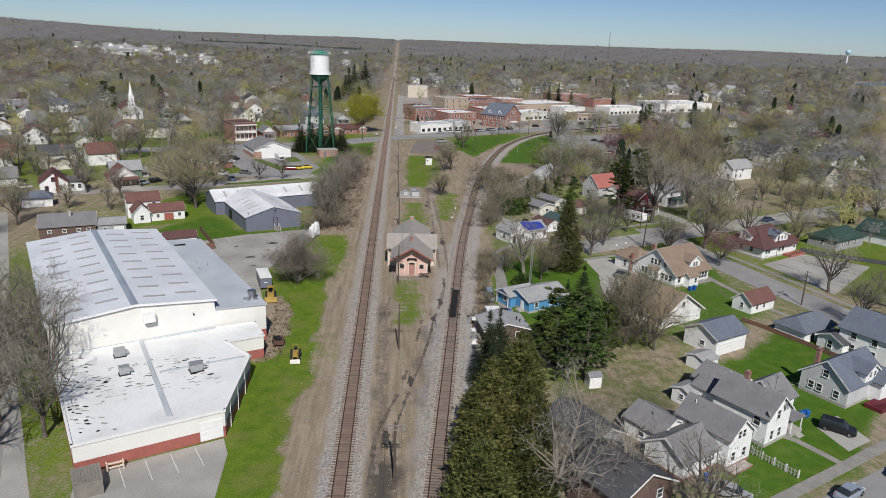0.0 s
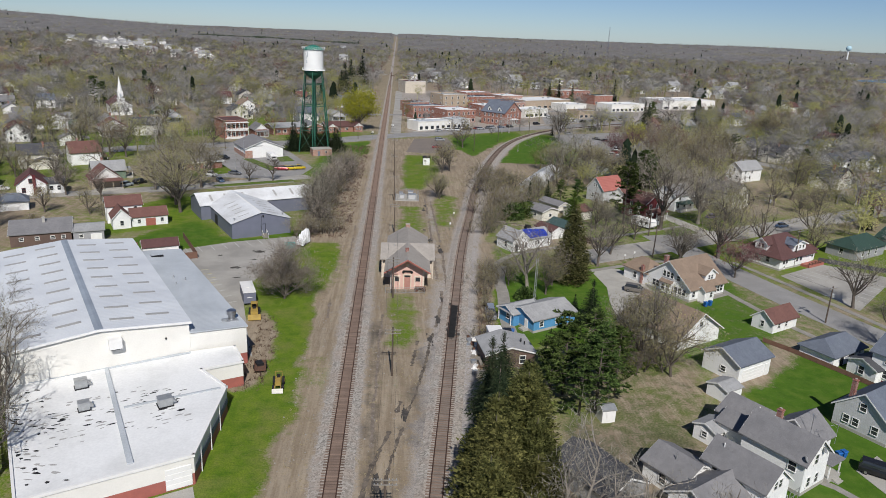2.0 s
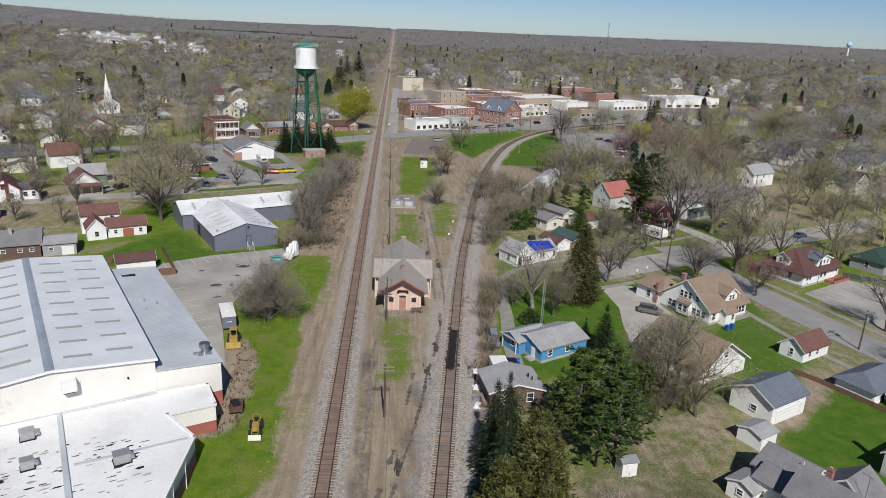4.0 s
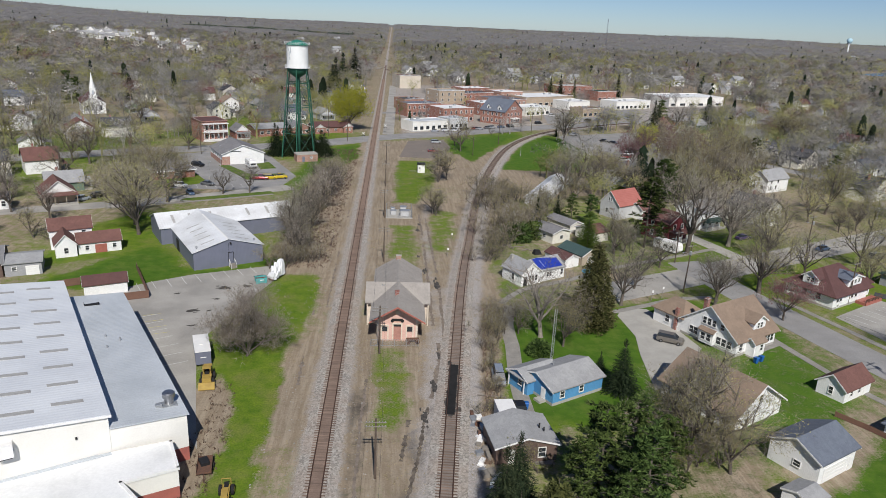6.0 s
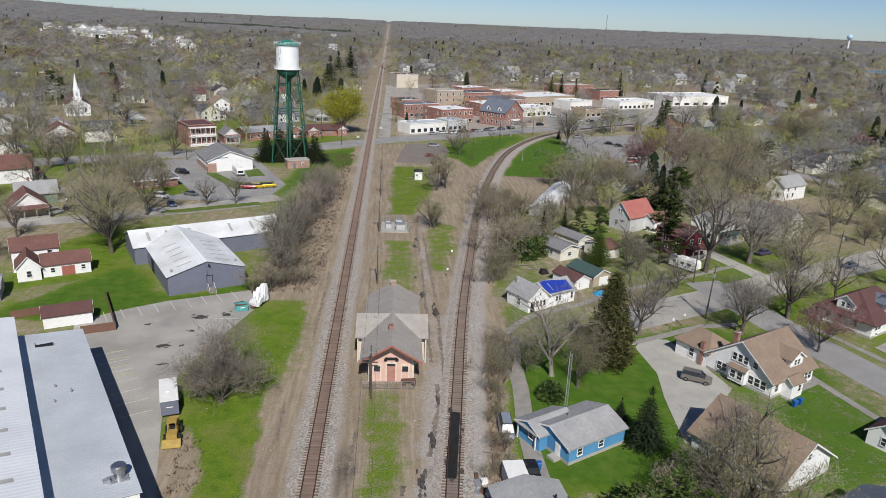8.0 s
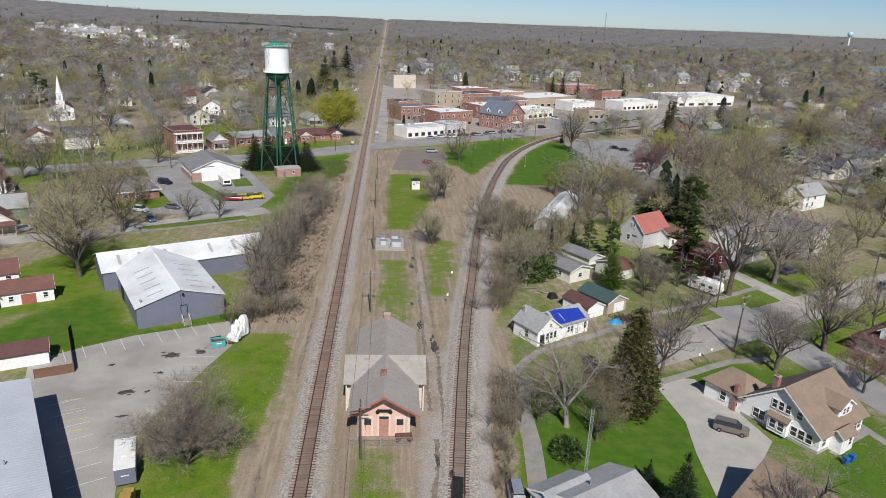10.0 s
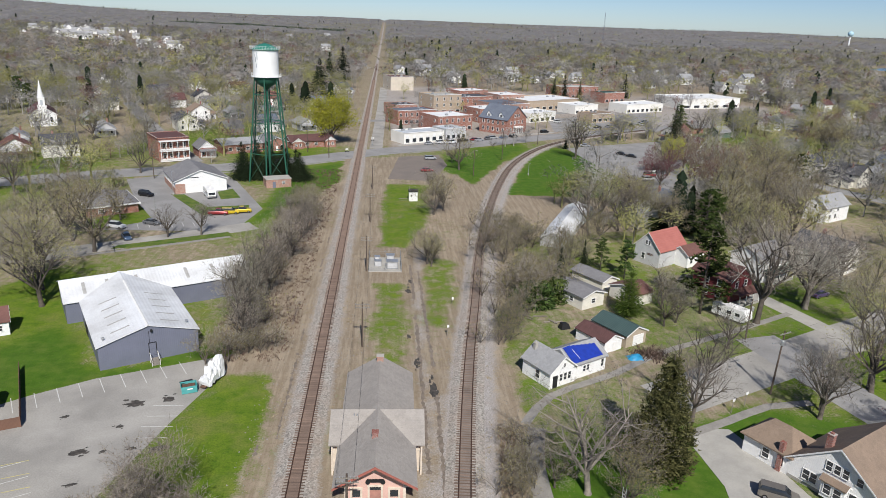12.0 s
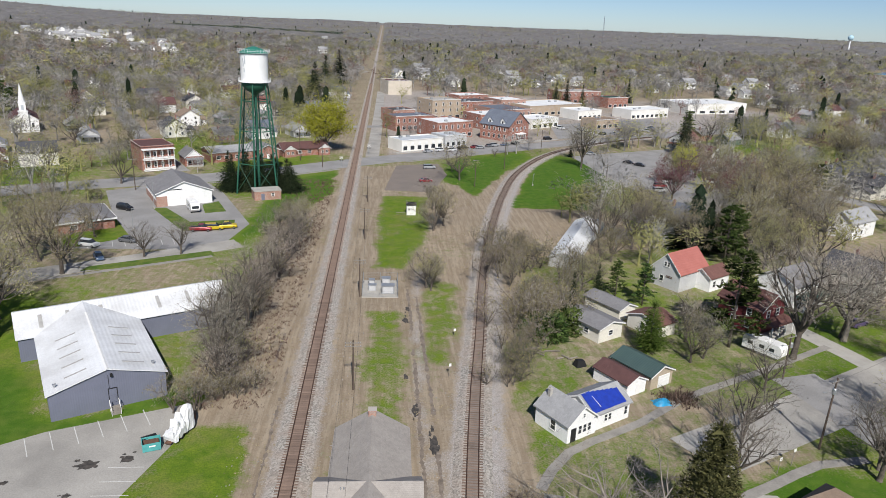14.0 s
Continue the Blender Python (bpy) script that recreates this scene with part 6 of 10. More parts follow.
for i in range(8):
    for j in range(6):
        u0, u1, v0, v1 = -1.0 + i * 0.82, -1.0 + (i + 1) * 0.82, -2.9 + j * (0.5 - 0.02 * i), -2.9 + (j + 1) * (0.5 - 0.02 * i)
        rr_ = lambda u, v: 0.025 * math.sin(3.1 * u + 2 * v) * math.cos(2.3 * v - u)
        tp.add([(u0, v0, zf(v0) + rr_(u0, v0)), (u1, v0, zf(v0) + rr_(u1, v0)), (u1, v1, zf(v1) + rr_(u1, v1)), (u0, v1, zf(v1) + rr_(u0, v1))], [(0, 1, 2, 3)])
part("tarpaulin", tp, "tarp_blue", h, "creased blue tarpaulin on the roof")
for u in (0.6,):
    part("batten", Geo().box(0, 0, 0, 0.05, 1.9, 0.05), "white_paint", h, at=pose(u, -1.6, 3.65, 29.5, 0, 8))
b.chimney(-1.0, 2.4, 5.2, 0.5, "concrete")
h = sited("narrow shed with brown roof and white gable front", 48.4, 174.5, 4.2, 7.0, 29, "shed", "shed")
b = Block(h, 0, 0, 4.2, 7.0, 2.1, 1.0, "y", "white_siding", "shingle_maroon", 0.25)
b.door("S", 0.3, 0.9, 1.8)
h = sited("tan garage with green metal roof and white door", 52.9, 176.6, 5.2, 8.0, 30, "garage", "garage")
b = Block(h, 0, 0, 5.2, 8.0, 2.4, 1.2, "y", "tan_siding", "green_metal_roof", 0.3)
b.garage("S", 0.5, 2.7, 2.0)
h = sited("cream garage with grey metal roof", 49.6, 193.3, 6.0, 8.2, 30, "garage", "garage")
b = Block(h, 0, 0, 6.0, 8.2, 2.8, 0.9, "y", "cream_siding", "shingle_grey", 0.45)
b.window("S", 0, 1.5, 1.0, 0.9).window("W", 1, 1.5, 1.0, 0.9)
h = sited("long cream grey-roofed garden shed", 56.5, 203, 4.5, 9.0, 30, "shed", "shed")
Block(h, 0, 0, 4.5, 9.0, 2.3, 0.9, "y", "cream_siding", "shingle_grey", 0.35)
h = sited("tan outbuilding with red-brown roof", 61.0, 195, 5.0, 7.0, 30, "outbuilding", "outbuilding")
Block(h, 0, 0, 5.0, 7.0, 2.6, 1.2, "x", "cream_siding", "shingle_red", 0.35).window("W", 0, 1.4)
h = house("long low shed with weathered silver metal roof", 60.2, 249.0, -25, "shed", "shed", 5.0)
b = Block(h, 0, 0, 6.4, 35.0, 2.4, 1.5, "y", "pale_grey_siding", "silver_roof", 0.35)
b.door("S", 0).window("W", -10, 1.4).window("W", 0, 1.4).window("W", 10, 1.4)
KEEP.extend((60.2 + 0.42 * d, 249 + 0.9 * d, 5.5) for d in (-14, -7, 7, 14))
h = sited("tall pale grey house with bright red metal roof", 74.6, 218.2, 10.0, 7.2, 32)
b = Block(h, 0, 0, 10.0, 7.2, 4.2, 3.6, "x", "pale_grey_siding", "red_metal_roof", 0.35)
b.windows("W", (0.4, -0.4), 5.4, 0.55, 1.0).window("W", -1, 2.0).window("S", 2, 2.2)
ad = Block(h, 4.6, -4.8, 7.0, 4.6, 3.2, 1.6, "x", "white_siding", "shingle_red", 0.35)
ad.windows("S", (-2, 1), 1.6)
part("bars", Geo().box(-5.05, -0.9, 2.5, 0.03, 1.7, 0.14).box(-5.05, -0.9, 2.8, 0.03, 1.5, 0.14), "rust", h, "two faded dark red bars painted on the wall")
h = sited("maroon two-storey house with red roof and white porch", 81.0, 196.4, 7.4, 9.0, 29)
b = Block(h, 0, 0, 7.4, 9.0, 5.2, 2.4, "y", "maroon_siding", "shingle_red", 0.45)
b.windows("W", (2, -1), 4.0).windows("W", (2, -1), 1.6).windows("S", (-1.5, 1.5), 4.0)
porch(h, 0, -5.8, 7.0, 2.4, 2.9, "shingle_red", 4)
h = sited("pale grey two-storey house behind bare trees", 95, 209, 9.5, 8.5, 29)
b = Block(h, 0, 0, 9.5, 8.5, 5.0, 2.6, "x", "white_siding", "shingle_grey", 0.45)
b.windows("W", (2, -2), 1.7).windows("W", (0,), 4.2).windows("S", (-3, 0, 3), 1.7).windows("S", (-2.5, 2.5), 4.2)
porch(h, 0, -5.3, 8.5, 2.2, 2.8, "shingle_green", 4)
h = sited("white two-storey house with grey roof on a corner lot", 140.8, 258.4, 12.5, 7.0, 29)
b = Block(h, 0, 0, 12.5, 7.0, 4.8, 2.8, "x", "white_siding", "shingle_light", 0.4)
b.windows("W", (0,), 4.6, 0.8, 1.3).windows("W", (1.5, -1.5), 1.8).windows("S", (-4, -1), 1.8).windows("S", (-4, 0), 4.0)
KEEP.extend([(64, 256, 9), (69, 264, 8)])
q = thing("arched_shed", "long arched grey corrugated metal shed", "shed", 58.2, 246.6, 0, -31.5)
ar = [(3.1 * math.cos(3.1416 * k / 14), 2.7 * math.sin(3.1416 * k / 14)) for k in range(15)]
part("roof", Geo().extrude(ar, 0, 24, "y"), "grey_metal_roof", q, "weathered corrugated arch", True)
part("door", Geo().box(0, -0.05, 0, 2.4, 0.1, 2.0), "skylight_dirty", q)
h = sited("white gabled house with maroon roof and deep front porch", 140.2, 349.5, 9.6, 11.0, 24)
b = Block(h, 0, 0, 9.6, 11.0, 5.6, 4.2, "y", "white_siding", "shingle_maroon", 0.5)
b.windows("S", (-0.5, 0.5), 7.4, 0.7, 1.1).windows("S", (-3, 0, 3), 4.4)
porch(h, 0, -6.6, 9.4, 2.6, 3.2, "shingle_grey", 4)

# ---- houses west of the railway ----
h = sited("white house with red-brown roofs and a red door", -64.4, 175.6, 13.2, 5.6, 27)
b = Block(h, -4.6, 0.2, 4.2, 6.4, 2.9, 2.2, "y", "white_siding", "shingle_red", 0.3)
b.window("S", 0, 1.5, 0.8, 1.2)
b2 = Block(h, 2.2, 0.3, 8.8, 4.8, 2.6, 1.7, "x", "white_siding", "shingle_red", 0.3)
b2.garage("S", 0.2, 2.4, 2.0, "depot_red").windows("S", (-2.6, 3), 1.4, 0.7, 0.9)
b3 = Block(h, -3.0, 6.2, 8.6, 5.4, 4.6, 2.0, "x", "white_siding", "shingle_red", 0.3)
b3.windows("S", (2.6,), 3.6, 0.8, 1.0).window("W", 0, 3)
h = sited("low brown-roofed shed beside a wooden fence", -49.6, 153.6, 7.6, 4.2, 24, "shed", "shed")
b = Block(h, 0, 0, 7.6, 4.2, 2.2, 1.2, "x", "white_siding", "shingle_maroon", 0.25)
b.door("E", 0)
h = sited("bungalow with brown roof, white gable and open porch", -86.2, 217.5, 8.4, 10.0, 31)
b = Block(h, 0, 1.4, 8.4, 9.0, 3.2, 3.4, "y", "tan_siding", "shingle_red", 0.5)
b.windows("S", (-0.4, 0.4), 4.6, 0.6, 0.9).windows("E", (-2, 2), 1.7)
part("gable_face", Geo().extrude([(-3.6, 3.35), (3.6, 3.35), (0, 6.2)], -3.16, -3.12, "y"), "white_paint", h)
porch(h, 0, -4.4, 8.6, 2.4, 3.1, "shingle_red", 4, "tan_siding")
h = sited("white gabled house with dark red trim and low side wing", -104.4, 208.2, 7.8, 9.5, 25)
b = Block(h, 0, 0, 7.8, 9.5, 3.6, 3.0, "y", "white_siding", "shingle_maroon", 0.4, trim="maroon_siding")
b.windows("S", (-2, 1.8), 1.7).window("S", 0, 4.4)
b2 = Block(h, 6.2, 0, 5.0, 6.0, 3.0, 1.2, "x", "white_siding", "shingle_dark", 0.3)
b2.windows("S", (-1, 1), 1.6)
part("chimney", Geo().box(0.9, -4.9, 0, 0.8, 0.5, 6.2), "maroon_siding", h)
h = sited("long grey-roofed workshop with brown walls and a stubby chimney", -81.0, 158.6, 12.6, 12.0, 22, "workshop", "workshop")
b = Block(h, 0, 0, 12.6, 12.0, 3.0, 1.9, "x", "brown_siding", "shingle_grey", 0.35)
b.windows("S", (-4, -0.8, 2.4, 4.6), 1.8, 0.8, 0.7).chimney(0.6, -1.6, 5.6, 0.6, "concrete")
h = sited("pale-roofed workshop annex with grey walls and a garage door", -69.0, 163.4, 6.6, 7.4, 22, "workshop", "workshop")
b = Block(h, 0, 0, 6.6, 7.4, 2.7, 0.8, "x", "grey_siding", "shingle_light", 0.3)
b.garage("S", 1.6, 2.4, 2.0).window("S", -1.6, 1.6, 0.8, 0.7)
h = sited("dark hipped-roof garage behind the workshop", -101, 190, 8, 6, 25, "garage", "garage")
Block(h, 0, 0, 8, 6, 2.6, 1.6, "x", "white_siding", "shingle_slate", 0.4, hip=2.5).garage("S", 0, 3.0, 2.0)
h = sited("single-storey brick clinic with dark hipped roof and white fascia", -68.3, 254.2, 12.8, 15.0, 31, "clinic", "clinic")
b = Block(h, 0, 0, 12.8, 15.0, 2.7, 1.9, "y", "brick_red", "shingle_grey", 0.6, hip=5)
b.windows("S", (-3, 0.5), 1.3, 1.4, 1.0)
part("fascia", ring_of([(-7, -8.1), (7, -8.1), (7, 8.1), (-7, 8.1)], 2.45, 0.4, 0.08), "white_paint", h)
h = sited("white gabled fire garage with brick lower walls and grey roof", -53.1, 281.5, 15.4, 18.0, 26, "garage", "garage")
b = Block(h, 0, 0, 15.4, 18.0, 3.9, 3.0, "y", "white_siding", "shingle_grey", 0.5)
part("brick_base", Geo().box(-7.75, 0, 0, 0.12, 18.1, 1.7).box(-6.3, -9.05, 0, 2.9, 0.12, 3.0), "brick_pale", h, "pale red brick lower wall")
b.garage("S", -3.0, 3.6, 3.0).garage("S", 1.2, 3.4, 3.0).windows("W", (5, 2, -1, -4), 2.4, 1.6, 0.6)
part("lettering", Geo().box(-2.6, -9.04, 4.6, 3.8, 0.03, 0.22), "black", h, "dark bar in place of small lettering")
h = sited("two-storey brick store with white wooden balconies", -72.2, 329.1, 11.0, 15.0, 31, "shop", "shop")
b = Block(h, 0, 0, 11.0, 15.0, 8.2, 0, "x", "brick_red", "shingle_maroon", 0.25)
part("parapet", ring_of([(-5.5, -7.5), (5.5, -7.5), (5.5, 7.5), (-5.5, 7.5)], 8.2, 0.5, 0.35), "brick_red", h)
for z in (0.2, 3.9):
    part("balcony", Geo().box(0, -8.5, z, 10.4, 2.0, 0.3).box(0, -9.4, z + 0.6, 10.4, 0.08, 0.5), "white_paint", h, "white wooden balcony")
    for k in range(6):
        part("post", Geo().box(-5 + 2 * k, -9.35, z, 0.18, 0.18, 3.6), "white_paint", h)
    b.windows("S", (-3.4, -1, 1.4, 3.8), z + 1.9, 0.9, 1.6)
part("balcony_roof", Geo().box(0, -8.5, 7.5, 11, 2.3, 0.25), "white_paint", h)
h = sited("small brick house with white gable and porch", -60.2, 338.6, 6.2, 10.0, 27)
b = Block(h, 0, 0, 6.2, 10.0, 3.4, 2.6, "y", "brick_red", "shingle_grey", 0.4)
part("gable_face", Geo().extrude([(-2.6, 3.6), (2.6, 3.6), (0, 5.7)], -5.08, -5.03, "y"), "white_paint", h)
b.windows("S", (-1.5, 1.5), 1.7).window("S", 0, 4.3, 0.7, 0.9)
porch(h, 0, -5.9, 5.6, 1.8, 2.8, "shingle_grey", 4)
h = sited("long low brick building with grey roof", -53, 346, 16, 12, 29, "shop", "shop")
b = Block(h, 0, 0, 16, 12, 3.6, 1.6, "x", "brick_red", "shingle_light", 0.4)
b.windows("S", (-5, -2, 2, 5), 1.8, 1.4, 1.2)
h = sited("brick office with grey gabled roof", -37.5, 354, 9, 13, 29, "office", "office")
b = Block(h, 0, 0, 9, 13, 3.6, 1.9, "y", "brick_red", "shingle_grey", 0.5)
b.windows("S", (-2.4, 2.4), 1.8, 1.2, 1.3).door("S", 0)
h = sited("brick ranch with maroon roof and white gables", -28.5, 361, 19, 8, 27)
b = Block(h, 0, 0, 19, 8, 3.0, 2.0, "x", "brick_red", "shingle_maroon", 0.5)
b.windows("S", (-6, -2.5, 1.5), 1.6, 1.3, 1.1)
for u in (-7.0, 7.4):
    g2 = Block(h, u, -3.6, 4.6, 4.0, 3.0, 1.5, "y", "brick_red", "shingle_maroon", 0.5)
    g2.windows("S", (-0.9, 0.9), 1.6, 0.8, 1.0)
    part("gable_face", Geo().extrude([(-2.0, 3.05), (2.0, 3.05), (0, 4.4)], -5.68, -5.62, "y").moved(u, 0, 0), "white_paint", h)

# church
h = sited("white wooden church with tall steeple and maroon roof", -151, 402, 11.0, 22.0, 27, "church", "church")
b = Block(h, 0, 0, 11.0, 22.0, 5.4, 3.6, "y", "white_siding", "shingle_maroon", 0.4)
b.windows("E", (-7, -3, 1, 5), 3.2, 1.0, 2.6).windows("S", (-3.2, 3.2), 3.0, 0.9, 2.2).door("S", 0, 1.8, 2.6, "black")
sp = Geo().box(0, -10.4, 0, 3.6, 3.6, 9.0).box(0, -10.4, 9.0, 4.0, 4.0, 0.3).box(0, -10.4, 9.3, 2.7, 2.7, 3.6).box(0, -10.4, 12.9, 3.0, 3.0, 0.25)
part("tower", sp, "white_paint", h, "square white bell tower")
part("spire", Geo().tube((0, -10.4, 13.1), (0, -10.4, 21.0), 1.35, 0.05, n=8), "white_paint", h, "slender white spire")
part("louvre", Geo().box(0, -11.8, 9.8, 1.0, 0.1, 2.2), "grey_metal_roof", h)

# ---- downtown ----
SIMPLE[0] = True
def shop(label, swx, swy, w, d, hh, rz=30.0, wall="brick_red", roof="membrane", floors=2, front="S", trim="white_paint", bays=5, para=0.7):
    o = sited(label, swx, swy, w, d, rz, "shop", "shop")
    b_ = Block(o, 0, 0, w, d, hh, 0, "x", wall, roof, -0.2)
    part("parapet", ring_of([(-w / 2 + 0.15, -d / 2 + 0.15), (w / 2 - 0.15, -d / 2 + 0.15), (w / 2 - 0.15, d / 2 - 0.15), (-w / 2 + 0.15, d / 2 - 0.15)], hh - 0.05, para, 0.3), wall, o)
    part("cornice", Geo().box(0, -d / 2 - 0.06, hh + para - 0.2, w, 0.3, 0.25), trim, o)
    fh = hh / floors
    for f in range(floors):
        n = bays
        for k in range(n):
            u = (k + 0.5) / n * w - w / 2
            if f == 0:
                b_.window("S", u, 1.45, w / n * 0.55, min(1.7, fh * 0.5))
            else:
                b_.window("S", u, f * fh + fh * 0.5, 1.0, min(1.7, fh * 0.55))
    m = max(2, int(d / 5))
    for f in range(floors):
        for side in ("W", "E") if floors > 1 else ():
            for k in range(0, m, 2):
                b_.window(side, (k + 0.5) / m * d - d / 2, f * fh + fh * 0.5, 0.9, min(1.4, fh * 0.5))
    for k in range(2):
        part("rooftop_unit", Geo().box(rng.uniform(-w / 3, w / 3), rng.uniform(-d / 3, d / 3), hh + 0.2, 1.4, 1.1, 0.9), "galvanised", o)
    return o


o = sited("large red-brick hall with steep slate roof, dormers and white porch", 70.4, 411.5, 17.0, 17.0, 46, "hall", "hall")
b = Block(o, 0, 0, 17.0, 17.0, 7.4, 6.0, "y", "brick_red", "shingle_slate", 0.5)
b.windows("S", (-5, -1.8, 1.8, 5), 2.2, 1.1, 1.9).windows("S", (-5, -1.8, 1.8, 5), 5.6, 1.0, 1.6).windows("S", (-1.8, 0, 1.8), 8.9, 0.9, 1.4)
b.windows("W", (6, 3, 0, -3, -6), 2.2, 1.0, 1.8).windows("W", (6, 3, 0, -3, -6), 5.6, 1.0, 1.6)
for v in (-4, 3.4):
    dd = Block(o, -5.8, v, 3.6, 2.6, 9.3, 1.5, "x", "white_siding", "shingle_slate", 0.3, z0=7.6)
    dd.window("W", 0, 8.7, 0.9, 1.2)
porch(o, 0, -9.6, 6, 2.2, 3.4, "white_paint", 4)
b.chimney(3.4, 3, 13.2, 0.9)
wing = Block(o, 10.5, 2.5, 4.5, 9.0, 7.0, 3.6, "y", "brick_red", "shingle_slate", 0.3)
wing.windows("S", (-1, 1), 2.2).windows("S", (-1, 1), 5.2)
row = shop("white row of small shops with arched fronts", 18.8, 378.6, 22.0, 11.0, 4.3, 32, "white_wall", "grey_metal_roof", 1, bays=6)
for k in range(6):
    part("arch", Geo().lathe([(0.0, 0), (0.75, 0), (0.75, 0.12), (0, 0.12)], 14), "white_paint", row, at=pose(-9.2 + 3.66 * k, -5.6, 3.3, 90, 0, 0))
shop("grey-fronted shop beside the white row", 38.5, 392, 12, 11, 4.6, 32, "pale_grey_siding", "grey_metal_roof", 1, bays=4)
shop("brick block with dark blue roof", 17.0, 436, 23, 14, 6.8, 28, "brick_red", "shingle_slate", 2, bays=7)
shop("long red-brick commercial block", 36.5, 415, 21, 18, 7.2, 30, "brick_red", "membrane", 2, bays=6)
shop("tan three-storey brick block with pale cornice", 38.4, 482, 20, 16, 10.5, 30, "brick_tan", "concrete", 3, bays=4)
shop("tall beige warehouse block by the railway", 14.2, 615, 18.5, 20, 9.6, 18, "tan_pale", "shingle_maroon", 2, bays=0)
shop("white-fronted shop with flat white roof", 90.5, 456, 22, 15, 4.8, 36, "white_wall", "membrane", 1, bays=5)
shop("large flat-roofed store with white roof", 100, 509, 46, 26, 6.0, 32, "brick_tan", "membrane", 1, bays=8)
shop("very large white flat-roofed store", 216, 546, 53, 30, 6.4, 19, "white_wall", "membrane", 1, bays=6)
shop("wide two-storey red-brick block", 140, 592, 34, 20, 8.0, 18, "brick_red", "concrete", 2, bays=7)
shop("brick shop row with white parapet", 62, 452, 24, 16, 7.0, 30, "brick_red", "membrane", 2, bays=6)
shop("dark-roofed brick shop row", 76, 470, 22, 26, 7.5, 30, "brick_pale", "shingle_slate", 2, bays=6)
shop("brick shop with flat black tar roof", 56, 505, 26, 18, 7.5, 30, "brick_red", "shingle_dark", 2, bays=6)
shop("red-brick shop with flat pale roof", 84, 520, 20, 18, 8.0, 30, "brick_pale", "membrane", 2, bays=5)
shop("small white-painted shop with flat roof", 128, 500, 20, 16, 5.0, 30, "white_wall", "membrane", 1, bays=5)
shop("long low white row of shops", 165, 512, 34, 16, 5.0, 28, "white_wall", "membrane", 1, bays=8)
shop("brick shop with green awning band", 168, 570, 20, 16, 6.5, 28, "brick_red", "shingle_green", 1, bays=4)
shop("low tan shop by the car park", 128, 462, 18, 12, 4.5, 30, "brick_tan", "shingle_brown", 1, bays=4)
shop("brick shop facing the car park", 60, 545, 24, 16, 7.5, 30, "brick_red", "membrane", 2, bays=5)
shop("small brick block near the crossing", 16, 468, 14, 14, 6.0, 28, "brick_pale", "shingle_dark", 2, bays=4)


# ---- trees ----
def tri_mesh(name, tris, material, colors=None, soft=None):
    """A mesh of loose triangles from an array (n, 3, 3); soft: a crown normal for each."""
    me_ = bpy.data.meshes.new(name)
    n = len(tris)
    me_.vertices.add(3 * n)
    me_.vertices.foreach_set("co", np.asarray(tris, np.float32).ravel())
    me_.loops.add(3 * n)
    me_.loops.foreach_set("vertex_index", np.arange(3 * n, dtype=np.int32))
    me_.polygons.add(n)
    me_.polygons.foreach_set("loop_start", np.arange(0, 3 * n, 3, dtype=np.int32))
    me_.polygons.foreach_set("loop_total", np.full(n, 3, dtype=np.int32))
    if colors is not None:
        at_ = me_.color_attributes.new("tone", "FLOAT_COLOR", "POINT")
        at_.data.foreach_set("color", np.repeat(np.c_[colors, np.ones(n)], 3, 0).astype(np.float32).ravel())
    if soft is not None:
        at_ = me_.attributes.new("soft", "FLOAT_VECTOR", "POINT")
        at_.data.foreach_set("vector", np.repeat(soft, 3, 0).astype(np.float32).ravel())
    me_.materials.append(M[material])
    me_.update()
    me_.validate()
    return me_


def perp(d, r):
    v = r.normal(size=3)
    v -= d * (v @ d)
    return v / (np.linalg.norm(v) + 1e-9)


